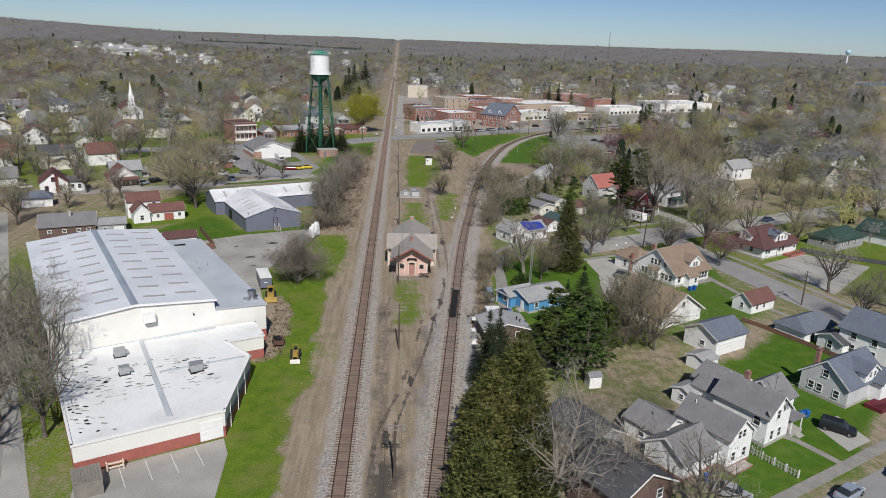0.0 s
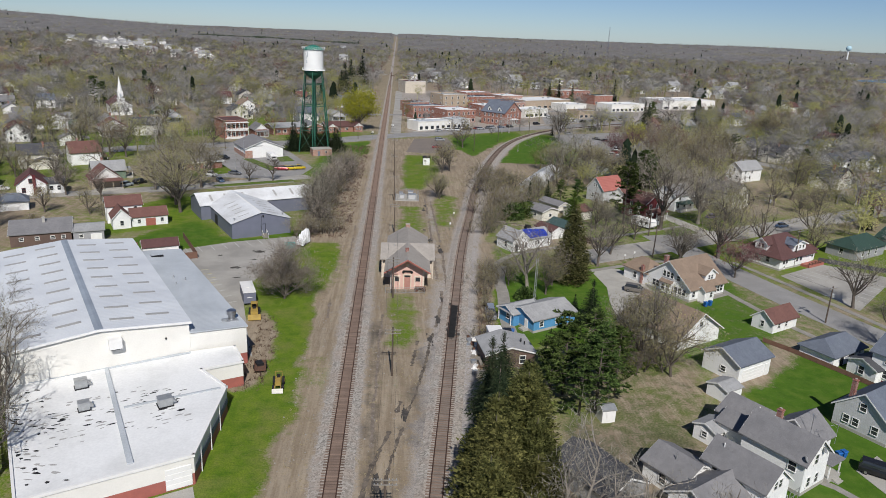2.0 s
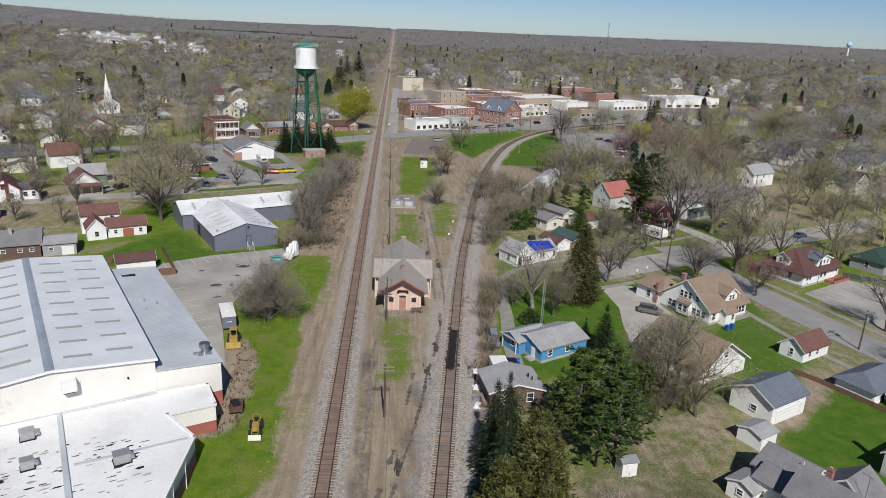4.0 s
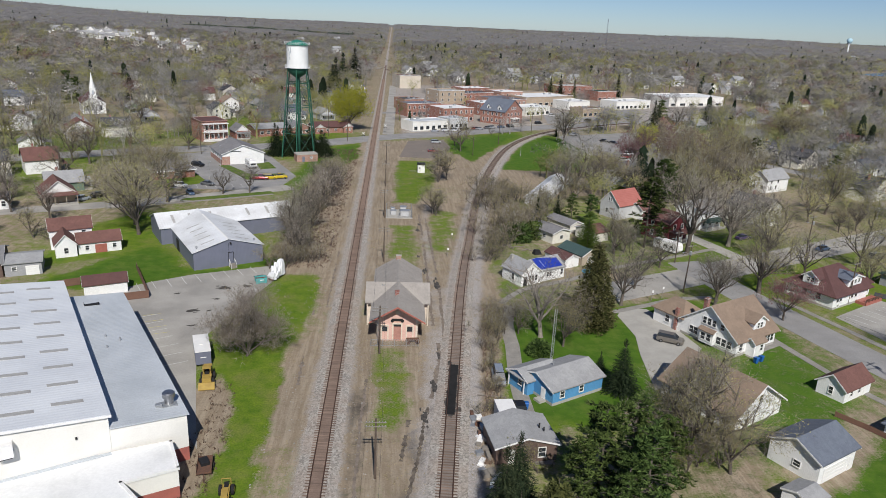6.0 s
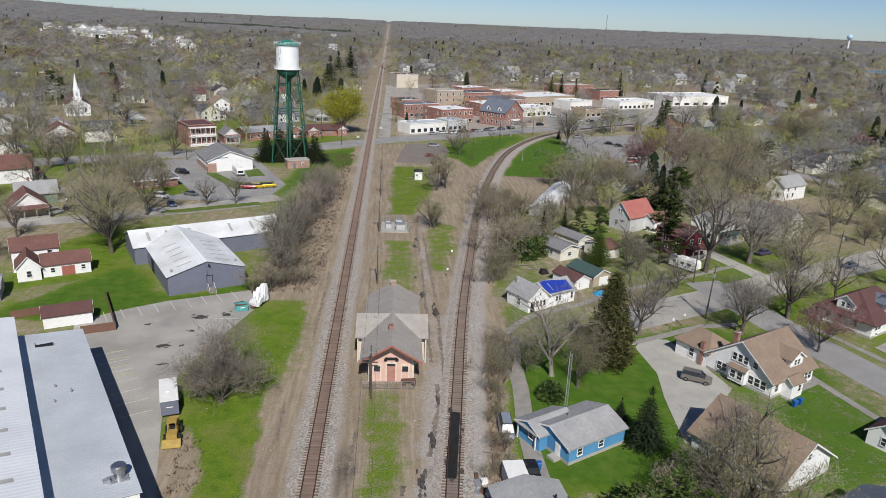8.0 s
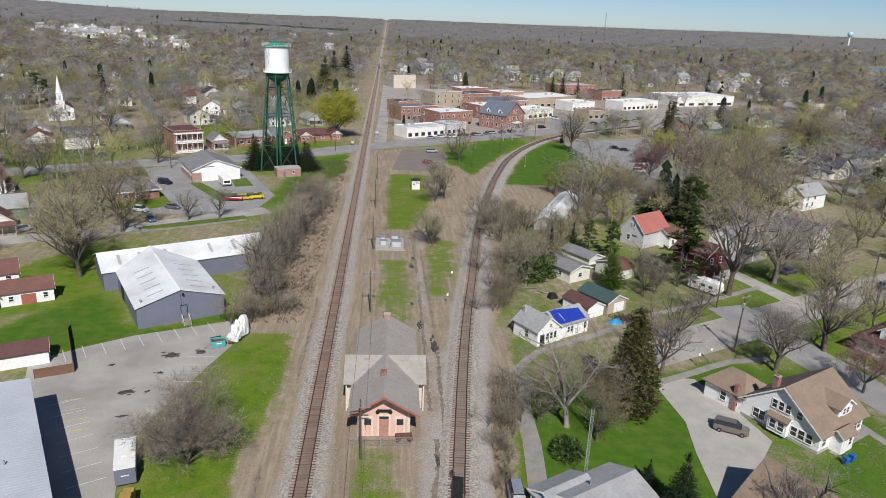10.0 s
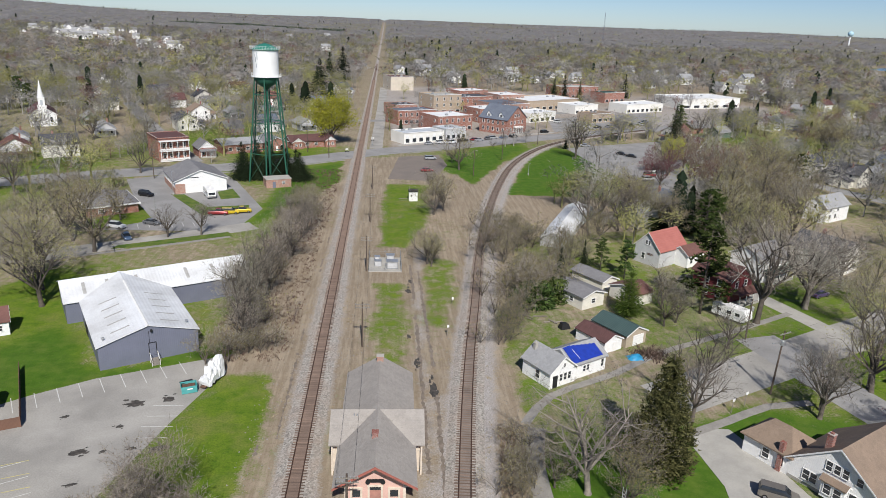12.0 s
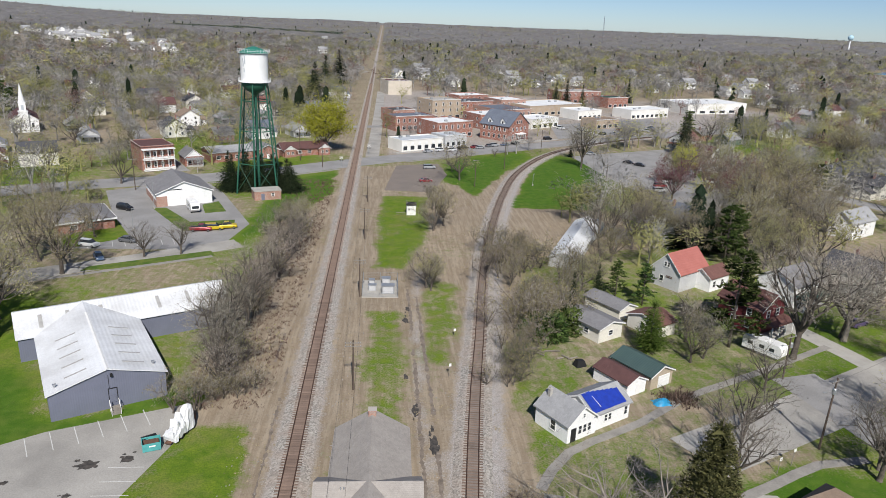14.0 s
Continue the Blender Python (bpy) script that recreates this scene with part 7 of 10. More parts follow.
def grow_tree(seed, h, spread=0.42, fork=0.25, limbs=7, twigs=5, leafs=0, leaf_size=0.2, up=0.35, gap=0.0):
    """A bare or budding tree of height h: limbs as tapered tubes, twigs as slender blades. Returns trunk Geo, twig and leaf triangles."""
    r = np.random.default_rng(seed)
    trunk, blades, leaves = Geo(), [], []
    R = h * spread

    def stick(p, q, a, b, n):
        trunk.tube(p, q, a, b, n, caps=False)

    def blade(p, q, wd):
        d = q - p
        d = d / (np.linalg.norm(d) + 1e-9)
        s = perp(d, r) * wd
        blades.append((p - s, p + s, q))

    def bough(p, d, length, rad, level):
        q, n = p.copy(), 3 if level < 2 else 2
        pts = [q.copy()]
        for k in range(n):
            d = d + r.normal(size=3) * 0.16 + np.array([0, 0, up * 0.25])
            d /= np.linalg.norm(d)
            q = q + d * length / n
            pts.append(q.copy())
        for k in range(n):
            a, b = rad * (1 - 0.72 * k / n), rad * (1 - 0.72 * (k + 1) / n)
            if level < 2:
                stick(pts[k], pts[k + 1], a, b, 5 if level == 0 else 4)
            else:
                blade(pts[k], pts[k + 1] + (pts[k + 1] - pts[k]) * 0.15, max(a, 0.024))
        kids = (6, twigs, twigs, 0)[level] if level < 3 else 0
        for k in range(kids):
            f = r.uniform(0.25, 1.0)
            i = min(int(f * n), n - 1)
            at = pts[i] + (pts[i + 1] - pts[i]) * (f * n - i)
            side = perp(d, r)
            nd = d * r.uniform(0.35, 0.8) + side * r.uniform(0.6, 1.0) + np.array([0, 0, up * 0.4])
            nd /= np.linalg.norm(nd)
            bough(at, nd, length * r.uniform(0.38, 0.62), rad * 0.42, level + 1)
        if level == 3:
            for k in range(3):
                nd = d + perp(d, r) * 0.8
                blade(pts[-1], pts[-1] + nd / np.linalg.norm(nd) * length * 0.7, 0.02)
            for k in range(leafs):
                c = pts[-1] + r.normal(size=3) * leaf_size * 1.6
                a, b = r.normal(size=3), r.normal(size=3)
                a, b = a / np.linalg.norm(a) * leaf_size, b / np.linalg.norm(b) * leaf_size
                leaves.append((c - a * 0.5, c + a * 0.5, c + b))

    base = np.zeros(3)
    rad = h * 0.022
    top = np.array([r.normal() * 0.02 * h, r.normal() * 0.02 * h, h * fork])
    stick(base - np.array([0, 0, 0.2]), base + (top - base) * 0.15, rad * 1.45, rad * 1.05, 8)
    stick(base + (top - base) * 0.15, top, rad * 1.05, rad * 0.85, 8)
    for k in range(limbs):
        a = 6.283 * k / limbs + r.uniform(-0.4, 0.4)
        lean = r.uniform(0.35, 1.15) if k else 0.08
        d = np.array([math.cos(a) * lean, math.sin(a) * lean, 1.0])
        d /= np.linalg.norm(d)
        at = top * r.uniform(0.75, 1.0) if k else top
        ln = (h - top[2]) * (0.62 if k else 0.75) * r.uniform(0.85, 1.15) * (1.0 if lean < 0.8 else R / (0.42 * h))
        bough(at, d, ln, rad * (0.62 if k else 0.75), 0)
    return trunk, np.array(blades), np.array(leaves) if leaves else None


def spruce_tris(seed, h, R, density=1.0, droop=0.25, power=0.9, tuft=0.55):
    r = np.random.default_rng(seed)
    out = []
    rings = int(26 * density) + 8
    for k in range(rings):
        f = 0.04 + 0.94 * k / rings
        rr = R * (1 - f) ** power * r.uniform(0.85, 1.12) + 0.12
        n = int(9 + 12 * (1 - f))
        for i in range(n):
            a = 6.283 * (i + r.random()) / n
            ln = rr * r.uniform(0.7, 1.1)
            z0 = h * (f + r.uniform(-0.012, 0.012))
            d = np.array([math.cos(a), math.sin(a), 0])
            s = np.array([-math.sin(a), math.cos(a), 0])
            tip = d * ln + np.array([0, 0, z0 - droop * ln + 0.08 * h * (f > 0.85)])
            root = d * 0.08 * ln + np.array([0, 0, z0])
            for j in range(7):
                u = 0.12 + 0.135 * j
                c = root + (tip - root) * u
                wd = tuft * 0.62 * (0.35 + 0.4 * ln) * (1.15 - 0.7 * u)
                e = c + (tip - root) * 0.17 + s * r.uniform(-1.6, 1.6) * wd + np.array([0, 0, r.uniform(-0.6, 0.25) * wd])
                out.append((c - s * wd * 0.42 + [0, 0, r.uniform(-0.1, 0.1)], c + s * wd * 0.42 + [0, 0, r.uniform(-0.1, 0.1)], e))
    return np.array(out)


def cedar_tris(seed, h, R, clumps=170, each=24, dense=1.0, fine=1.0):
    """Ragged conifer: clumps of upswept sprays round a filled core, with dark gaps between them."""
    r = np.random.default_rng(seed)
    out = []
    for k in range(clumps):
        f = 0.03 + 0.95 * (k + r.random()) / clumps
        f = 1 - (1 - f) ** 0.72
        rr = R * min(1.0, 1.25 * (1.02 - f) ** 0.78) * (0.75 + 0.25 * min(1.0, f / 0.12)) * r.uniform(0.72, 1.12)
        a = 2.39996 * k + r.uniform(-0.5, 0.5)
        d = np.array([math.cos(a), math.sin(a), 0.0])
        s = np.array([-math.sin(a), math.cos(a), 0.0])
        size = (0.32 + 0.19 * R * (1 - f)) * r.uniform(0.8, 1.25) * fine
        hub = d * rr + np.array([0, 0, h * f])
        for j in range(each):
            v = r.normal(size=3)
            c = hub + d * v[0] * size * 0.75 + s * v[1] * size * 0.8 + np.array([0, 0, v[2] * size * 0.45])
            g = d * r.uniform(0.2, 1.1) + s * r.normal() * 0.6 + np.array([0, 0, r.uniform(-0.15, 0.8)])
            g /= np.linalg.norm(g)
            w = perp(g, r) * size * r.uniform(0.16, 0.30)
            out.append((c - w, c + w, c + g * size * r.uniform(0.7, 1.2)))
    for k in range(int(420 * dense)):
        f = r.uniform(0.03, 0.9)
        a = r.uniform(0, 6.283)
        rr = R * (1.02 - f) ** 0.8 * r.uniform(0.25, 0.7)
        c = np.array([math.cos(a) * rr, math.sin(a) * rr, h * f])
        g = r.normal(size=3)
        g /= np.linalg.norm(g)
        w = perp(g, r) * 0.45
        out.append((c - w, c + w, c + g * 1.3))
    return np.array(out)


def pine_tris(seed, h, R):
    """Uneven boughs with tufts of needles."""
    r = np.random.default_rng(seed)
    out, trunk = [], Geo()
    trunk.tube((0, 0, -0.2), (0, 0, h * 0.95), h * 0.018, 0.05, 7)
    for k in range(44):
        f = 0.18 + 0.8 * k / 44
        a = r.uniform(0, 6.283)
        ln = R * (1.05 - f) ** 0.55 * r.uniform(0.65, 1.15)
        d = np.array([math.cos(a), math.sin(a), r.uniform(0.0, 0.3)])
        root = np.array([0, 0, h * f])
        tip = root + d * ln
        trunk.tube(root, tip, 0.07, 0.02, 4, caps=False)
        for j in range(9):
            c = root + d * ln * r.uniform(0.35, 1.0) + r.normal(size=3) * [0.4, 0.4, 0.15]
            sz = r.uniform(0.45, 0.85)
            for m in range(9):
                v = r.normal(size=3)
                v[2] = abs(v[2]) * 0.6
                v /= np.linalg.norm(v)
                s = perp(v, r) * sz * 0.2
                out.append((c - s, c + s, c + v * sz))
    return trunk, np.array(out)


PROTO = {}


def proto(kind, seed):
    """Trunk and crown meshes of one tree of about unit design height; returns (parts, design height, name, label, category)."""
    key = (kind, seed)
    if key in PROTO:
        return PROTO[key]
    if kind == "B":
        t, b, l = grow_tree(seed, 16.0, 0.45, 0.24, 8, 4, 0)
        got = [("trunk", t.mesh("trunk", "bark", True, False)), ("crown", tri_mesh("crown", b, "twig"))], 16.0, "bare tree", "leafless spring tree with grey-brown limbs and fine twigs"
    elif kind == "G":
        t, b, l = grow_tree(seed + 40, 17.0, 0.45, 0.2, 8, 4, 0)
        got = [("trunk", t.mesh("trunk", "bark_pale", True, False)), ("crown", tri_mesh("crown", b, "twig_pale"))], 17.0, "bare tree", "tall bare tree with pale grey limbs and twigs"
    elif kind == "Y":
        t, b, l = grow_tree(seed, 16.0, 0.45, 0.2, 8, 4, 4, 0.19)
        got = [("trunk", t.mesh("trunk", "bark", True, False)), ("crown", tri_mesh("crown", b, "twig")), ("foliage", tri_mesh("foliage", l, "bud"))], 16.0, "budding tree", "tree with grey limbs and a haze of olive-yellow buds"
    elif kind == "R":
        t, b, l = grow_tree(seed, 12.0, 0.5, 0.2, 7, 5, 4, 0.24)
        got = [("trunk", t.mesh("trunk", "bark", True, False)), ("crown", tri_mesh("crown", b, "twig")), ("foliage", tri_mesh("foliage", l, "red_bud"))], 12.0, "red-budding tree", "tree with dark red spring buds"
    elif kind == "K":
        t, b, l = grow_tree(seed, 16.0, 0.6, 0.16, 11, 5, 8, 0.46)
        got = [("trunk", t.mesh("trunk", "bark", True, False)), ("crown", tri_mesh("crown", b, "twig")), ("foliage", tri_mesh("foliage", l, "yellow_leaf"))], 16.0, "yellow-green tree", "round tree in bright yellow-green young leaf"
    elif kind == "U":
        r = np.random.default_rng(seed)
        stems, bl, lv = [], [], []
        for k in range(4):
            t, b, l = grow_tree(seed * 31 + k, 6.0, 0.55, 0.1, 4, 3, 1, 0.2)
            off = np.array([r.normal() * 1.6, r.normal() * 1.6, 0])
            t.v = [tuple(np.array(v) + off) for v in t.v]
            stems.append(("stem", t.mesh("stem", "bark", True, False)))
            bl.append(b + off)
            lv.append(l + off)
        lv = np.concatenate(lv)
        got = stems + [("crown", tri_mesh("crown", np.concatenate(bl), "twig")), ("foliage", tri_mesh("foliage", lv, "bud"))], 6.5, "scrub thicket", "tangled leafless scrub thicket with first buds"
    elif kind == "W":
        t, b, l = grow_tree(seed, 10.0, 0.62, 0.07, 15, 9, 1, 0.12, 0.5)
        got = [("trunk", t.mesh("trunk", "bark", True, False)), ("crown", tri_mesh("crown", b, "twig")), ("foliage", tri_mesh("foliage", l, "bud"))], 10.0, "spreading tree", "wide round bare tree with dense grey twigs"
    elif kind in "SO":
        tr_ = Geo().tube((0, 0, -0.2), (0, 0, 13.6), 0.26, 0.04, 7)
        got = [("trunk", tr_.mesh("trunk", "bark", True, False)), ("crown", tri_mesh("crown", spruce_tris(seed, 14.0, 4.1, 1.25) if kind == "S" else cedar_tris(seed, 14.0, 4.3, 300, 22, 1.0, 0.75), "spruce" if kind == "S" else "olive_spruce"))], 14.0, "spruce", "dark green conical spruce with drooping boughs" if kind == "S" else "olive-green conifer with layered boughs"
    elif kind == "C":
        tr_ = Geo().tube((0, 0, -0.2), (0, 0, 16.4), 0.3, 0.05, 7)
        got = [("trunk", tr_.mesh("trunk", "bark", True, False)), ("crown", tri_mesh("crown", cedar_tris(seed + 7, 17.0, 3.3, 620, 20, 0.8, 0.58), "column_spruce"))], 17.0, "spruce", "tall columnar olive-green spruce with shaggy boughs"
    elif kind == "A":
        tr_ = Geo().tube((0, 0, -0.2), (0, 0, 8.5), 0.2, 0.04, 7)
        got = [("trunk", tr_.mesh("trunk", "bark", True, False)), ("crown", tri_mesh("crown", spruce_tris(seed, 9.0, 3.0, 2.2, -0.3, 0.55, 0.38), "arbor"))], 9.0, "evergreen", "rounded bright green evergreen"
    elif kind == "P":
        t, b = pine_tris(seed, 14.0, 5.0)
        got = [("trunk", t.mesh("trunk", "bark", True, False)), ("crown", tri_mesh("crown", b, "pine"))], 14.0, "pine", "dense dark green pine with tufted boughs"
    else:
        r = np.random.default_rng(seed)
        n = 1500
        v = r.normal(size=(n, 3))
        v /= np.linalg.norm(v, axis=1)[:, None]
        v[:, 2] = np.abs(v[:, 2])
        c = v * [1.5, 1.5, 1.7] * (r.random((n, 1)) ** 0.35)
        d = v + r.normal(size=(n, 3)) * 0.5
        s = np.cross(d, r.normal(size=(n, 3)))
        s /= np.linalg.norm(s, axis=1)[:, None]
        tris = np.stack([c - s * 0.09, c + s * 0.09, c + d * 0.24], 1)
        got = [("stem", Geo().tube((0, 0, -0.1), (0, 0, 1.1), 0.12, 0.04, 6).mesh("stem", "bark")), ("crown", tri_mesh("crown", tris, "pine"))], 2.0, "bush", "rounded dark evergreen bush"
    PROTO[key] = got
    return got


SEEDS = {"B": 5, "G": 2, "Y": 5, "R": 2, "K": 1, "U": 3, "W": 1, "S": 4, "O": 4, "C": 1, "A": 1, "P": 2, "V": 1}
NAMES = {"U": "scrub", "V": "bush"}
tree_count = [0]
SKY_ROOM = []


def tree(kind, x, y, h, wide=1.0, label=""):
    tree_count[0] += 1
    parts, h0, cat, text = proto(kind, 1 + tree_count[0] % SEEDS[kind])
    t = thing(NAMES.get(kind, "tree"), label or text, cat, x, y, float(terrain(np.array(x), np.array(y))), rng.uniform(0, 360))
    k = h / h0
    t.scale = (k * wide, k * wide, k)
    for n, me_ in parts:
        part(n, me_, None, t)
    KEEP.append((x, y, 3.0))
    return t


def trees(kind, spots):
    for x, y, h in spots:
        tree(kind, x, y, h)

KEEP.append((-147, 386, 15))
trees("Y", [(-56, 226.5, 19)])
trees("B", [(-59.4, 252.9, 10), (-35.4, 240.3, 9.5), (-43, 238, 9), (-13.8, 181.1, 14.5), (-11.3, 233.2, 13), (-12.3, 216.1, 12), (25.8, 283.7, 10.5), (36.8, 339.2, 7)])
trees("B", [(90.1, 353.5, 19), (57.9, 372.4, 4), (66.4, 187.5, 8), (82.6, 187.4, 24), (97.2, 196.1, 18), (125.7, 319.3, 13), (167.9, 410, 17), (66.2, 248.5, 14), (128.6, 255.9, 15)])
trees("B", [(120.6, 250.7, 16), (54.4, 113.3, 11), (54.8, 153, 13.5), (76, 155.8, 10), (95.7, 108.3, 12), (-14, 190.5, 14), (-12.9, 200.7, 13), (-98, 277.3, 16), (-42, 81.3, 15), (-46, 74, 14)])
trees("Y", [(-64.1, 234.2, 19), (-72.8, 310.1, 13), (-12.4, 203.5, 10), (-10.3, 245.5, 10), (27.8, 267, 12), (21.2, 218.3, 8), (38.2, 325.7, 14.5), (117.8, 323, 17), (110.4, 255.2, 20)])
trees("Y", [(120.1, 258.1, 21), (205.5, 356.9, 19), (71.5, 256, 14), (80.7, 251.4, 14), (87.8, 161, 17), (-53.3, 194.5, 20), (-52, 92.1, 15), (-58, 100.5, 13)])
trees("U", [(-73.4, 290, 4), (-9, 175.4, 5), (-12.1, 186.7, 7), (-11.6, 176, 4.5), (36.5, 197.4, 8), (40.2, 199.4, 9.5), (44.5, 203.4, 8.5), (-10, 255, 6), (-12, 225, 6), (25.2, 100, 4), (23.6, 112, 3), (24.2, 118, 3.2), (24.6, 125, 3.0), (25.6, 132, 3.4), (28, 139, 4)])
for x, y, hh, wd in ((-37.8, 306, 12, 1.5), (-33.4, 307.8, 12.5, 1.6), (-29.3, 308.2, 12, 1.7), (-19.8, 306.8, 9.8, 2.1), (-24.5, 307, 11, 1.8)):
    tree("S", x, y, hh, wd)
    tree("S", x + 1.5, y - 2.5, hh * 0.95, wd)
trees("S", [(91.6, 376.7, 5.5), (47.7, 205.4, 9)])
trees("S", [(55.1, 213.3, 8), (145.8, 387.7, 19), (98, 247.4, 9), ])
tree("S", 43.8, 118.6, 8.6, 1.35, "dense blue-green spruce beside the blue house")
tree("S", 42.3, 124.7, 3.6, 1.2)
tree("G", 35.3, 137.7, 15.5, 1.15)
tree("C", 45.4, 141.5, 17.5)
for x, y, hh in ((-30.7, 523, 27), (-33.7, 640, 25), (-27, 700, 27), (-36, 560, 20)):
    tree("S", x, y, hh, 1.5)
trees("P", [(-184, 462, 17), (-176, 455, 14), (163.9, 425, 16)])
tree("K", -12.9, 372.9, 19, 1.1)
trees("Y", [(38.5, 134, 9), (41, 139.5, 9.5), (31.5, 139, 6), (47.5, 147, 8), (138.5, 289, 18), (155.4, 326.6, 17), (206, 362.8, 20), (131, 338.7, 14), (66, 238, 10), (88, 243, 13)])
trees("P", [(94, 237.4, 15), (98, 240, 13), (60, 216, 8), (64, 211, 9)])
trees("W", [(-14.5, 129.5, 9.0)])
trees("A", [(57.8, 190.3, 9.2)])
trees("R", [(122.9, 290.1, 15), (85.2, 146.5, 9)])
trees("V", [(33.7, 131.0, 3)])
trees("P", [(73.2, 192, 18), (32.5, 92, 13.5), (37.5, 96, 12), (36.5, 88, 13), (40.5, 92, 11), (33.5, 86, 11), (30, 90, 10.5), (42, 97, 9)])
for x, y, hh in ((20.6, 86.5, 11.5), (20.6, 79, 12.5), (23.0, 91.5, 10)):
    tree("S", x, y, hh, 1.15, "blue-green spruce at the edge of the track bed")
for x, y, hh, wd in ((15.8, 53, 11, 1.05), (16.9, 59.5, 11.5, 1.0), (18.2, 65.5, 12.5, 1.05), (19.4, 71.8, 11.5, 1.0), (22.4, 62.5, 9.5, 1.1), (23.6, 69, 10, 1.0), (24.0, 77.5, 11.5, 1.05), (21.6, 56.5, 9.0, 1.1), (25.5, 84, 10, 1.0)):
    tree("O", x, y, hh, wd)
trees("G", [(25.2, 56.2, 15.5), (33.5, 57.5, 12)])
trees("B", [(39.5, 51, 13), (46.5, 106, 11.5), (-47, 89, 15.5), (-50.5, 83, 14), (-38.5, 70.5, 14)])
trees("U", [(45, 104, 6), (42.5, 106.5, 6), (47, 99, 6)])
trees("B", [(60.7, 162.6, 11), (88.1, 162.2, 13), (112, 206.7, 16), (66.2, 194.3, 10), (71.5, 176.5, 9), (104, 171, 12)])
tree("B", 74.6, 153.6, 12, 1.25)
tree("G", 96.7, 194.5, 19, 1.2)
tree("Y", 50.5, 103, 13, 1.2)
tree("Y", 20.4, 220.4, 9.5, 1.3)
tree("Y", 24.6, 262.5, 11, 1.25)
trees("Y", [(-93, 172, 13), (-99, 183, 12), (-96, 158, 12), (-88.5, 191, 9), (-76, 190, 8), (-108, 170, 14), (-112, 188, 13)])
trees("U", [(29.5, 148, 4), (27.3, 142, 4.5), (26.4, 137, 4), (31.5, 178, 5), (33.5, 184, 6), (35, 190, 6.5), (-71, 190, 4), (-84, 176, 4)])
trees("Y", [(-57, 203, 18), (-61, 212, 17), (-69, 222, 16), (104, 246, 19), (116, 266, 19), (102, 184.1, 12), (-72, 262, 12), (63.5, 186, 9)])
trees("R", [(106, 300, 14), (112, 281, 12)])
tree("K", 121.5, 329.6, 12, 0.8, "small tree in bright yellow-green young leaf")
tree("S", 149.8, 392.6, 17, 1.2)
tree("P", 158.3, 303.3, 13)
tree("P", 174.3, 273.3, 12)
tree("V", 40.5, 197, 5.5, 1.1, "dark green evergreen thicket among bare scrub")
tree("V", 45.5, 199.5, 5, 1.0, "dark green evergreen thicket among bare scrub")
trees("B", [(-12.9, 176.5, 11), (-16.8, 191.4, 13), (-13.6, 209, 12), (-11.4, 222.5, 12), (-10, 239, 11), (-9.2, 251, 10), (-15.6, 198, 12), (-55, 106, 13), (-44, 66, 12)])
trees("Y", [(-12.5, 229, 9), (-9.4, 262, 9), (-106, 236, 13), (-117, 205, 12), (-96, 250, 13), (-120, 290, 15), (-98, 316, 14), (-135, 330, 16), (-112, 372, 15), (-84, 352, 14)])
tree("G", 92.4, 372, 16, 0.9)
trees("S", [(128, 560, 17), (137, 566, 19), (146, 558, 16), (196, 610, 18)])
trees("Y", [(47.5, 101, 13.5), (51.5, 98, 10)])


# ---- houses of the town further off ----
SIMPLE[0] = True
KEEP.extend([(146, 262, 15), (141, 249, 9), (135, 238, 8), (95, 300, 16), (86, 312, 14), (100, 286, 14), (-82, 184, 15), (-98, 196, 10), (-40, 216, 14), (-28, 226, 14), (-33, 240, 16), (-48, 205, 8), (-15, 215, 10), (60, 148, 12), (64, 178, 14), (90, 235, 10)])
def plain_house(kind):
    """One of several small-town houses, built round its middle at the origin."""
    walls = ("white_siding", "white_siding", "cream_siding", "pale_grey_siding", "white_siding", "white_siding", "brick_red", "cream_siding", "white_siding", "green_siding")
    roofs = ("shingle_grey", "shingle_brown", "shingle_dark", "shingle_light", "shingle_slate", "shingle_red", "shingle_grey", "shingle_dark", "shingle_maroon", "shingle_light")
    texts = ("white house with grey roof", "white house with brown roof", "cream house with dark roof", "pale grey house with light roof", "white house with slate roof", "white house with red-brown roof", "brick house with grey roof", "cream house with dark grey roof", "white house with maroon roof", "green-grey house with pale roof")
    o = thing("house", "small-town " + texts[kind] + " among trees", "house", 0, 0, 0, 0, "houses of the town")
    w, d, hh, rise = 8.0 + (kind % 3) * 1.3, 9.0 + (kind % 4), (3.0, 5.0, 4.6)[kind % 3], 2.6 + 0.3 * (kind % 3)
    b = Block(o, 0, 0, w, d, hh, rise, "y" if kind % 2 else "x", walls[kind], roofs[kind], 0.45)
    for side, span in (("S", w), ("E", d)):
        b.windows(side, (-span * 0.28, span * 0.28), 1.7, 0.9, 1.3)
        if hh > 4:
            b.windows(side, (-span * 0.25, span * 0.25), 4.0, 0.85, 1.2)
    b.door("S", 0)
    if kind % 3 != 1:
        porch(o, 0, -d / 2 - 1.1, w * 0.9, 2.2, 2.7, roofs[kind], 3)
    else:
        b2 = Block(o, w / 2 + 1.8, 1.0, 3.8, d * 0.6, 2.6, 1.2, "x", walls[kind], roofs[kind], 0.3)
        b2.window("S", 0, 1.5)
    b.chimney(w * 0.2, d * 0.15, hh + rise + 0.7, 0.6)
    return o


def near_road(x, y, extra=0.0):
    for p, w in ROADS:
        if (np.hypot(p[:, 0] - x, p[:, 1] - y) < w / 2 + 3.0 + extra).any():
            return True
    return False


def taken(x, y, r):
    return any(math.hypot(x - a, y - b) < r + c for a, b, c in KEEP)


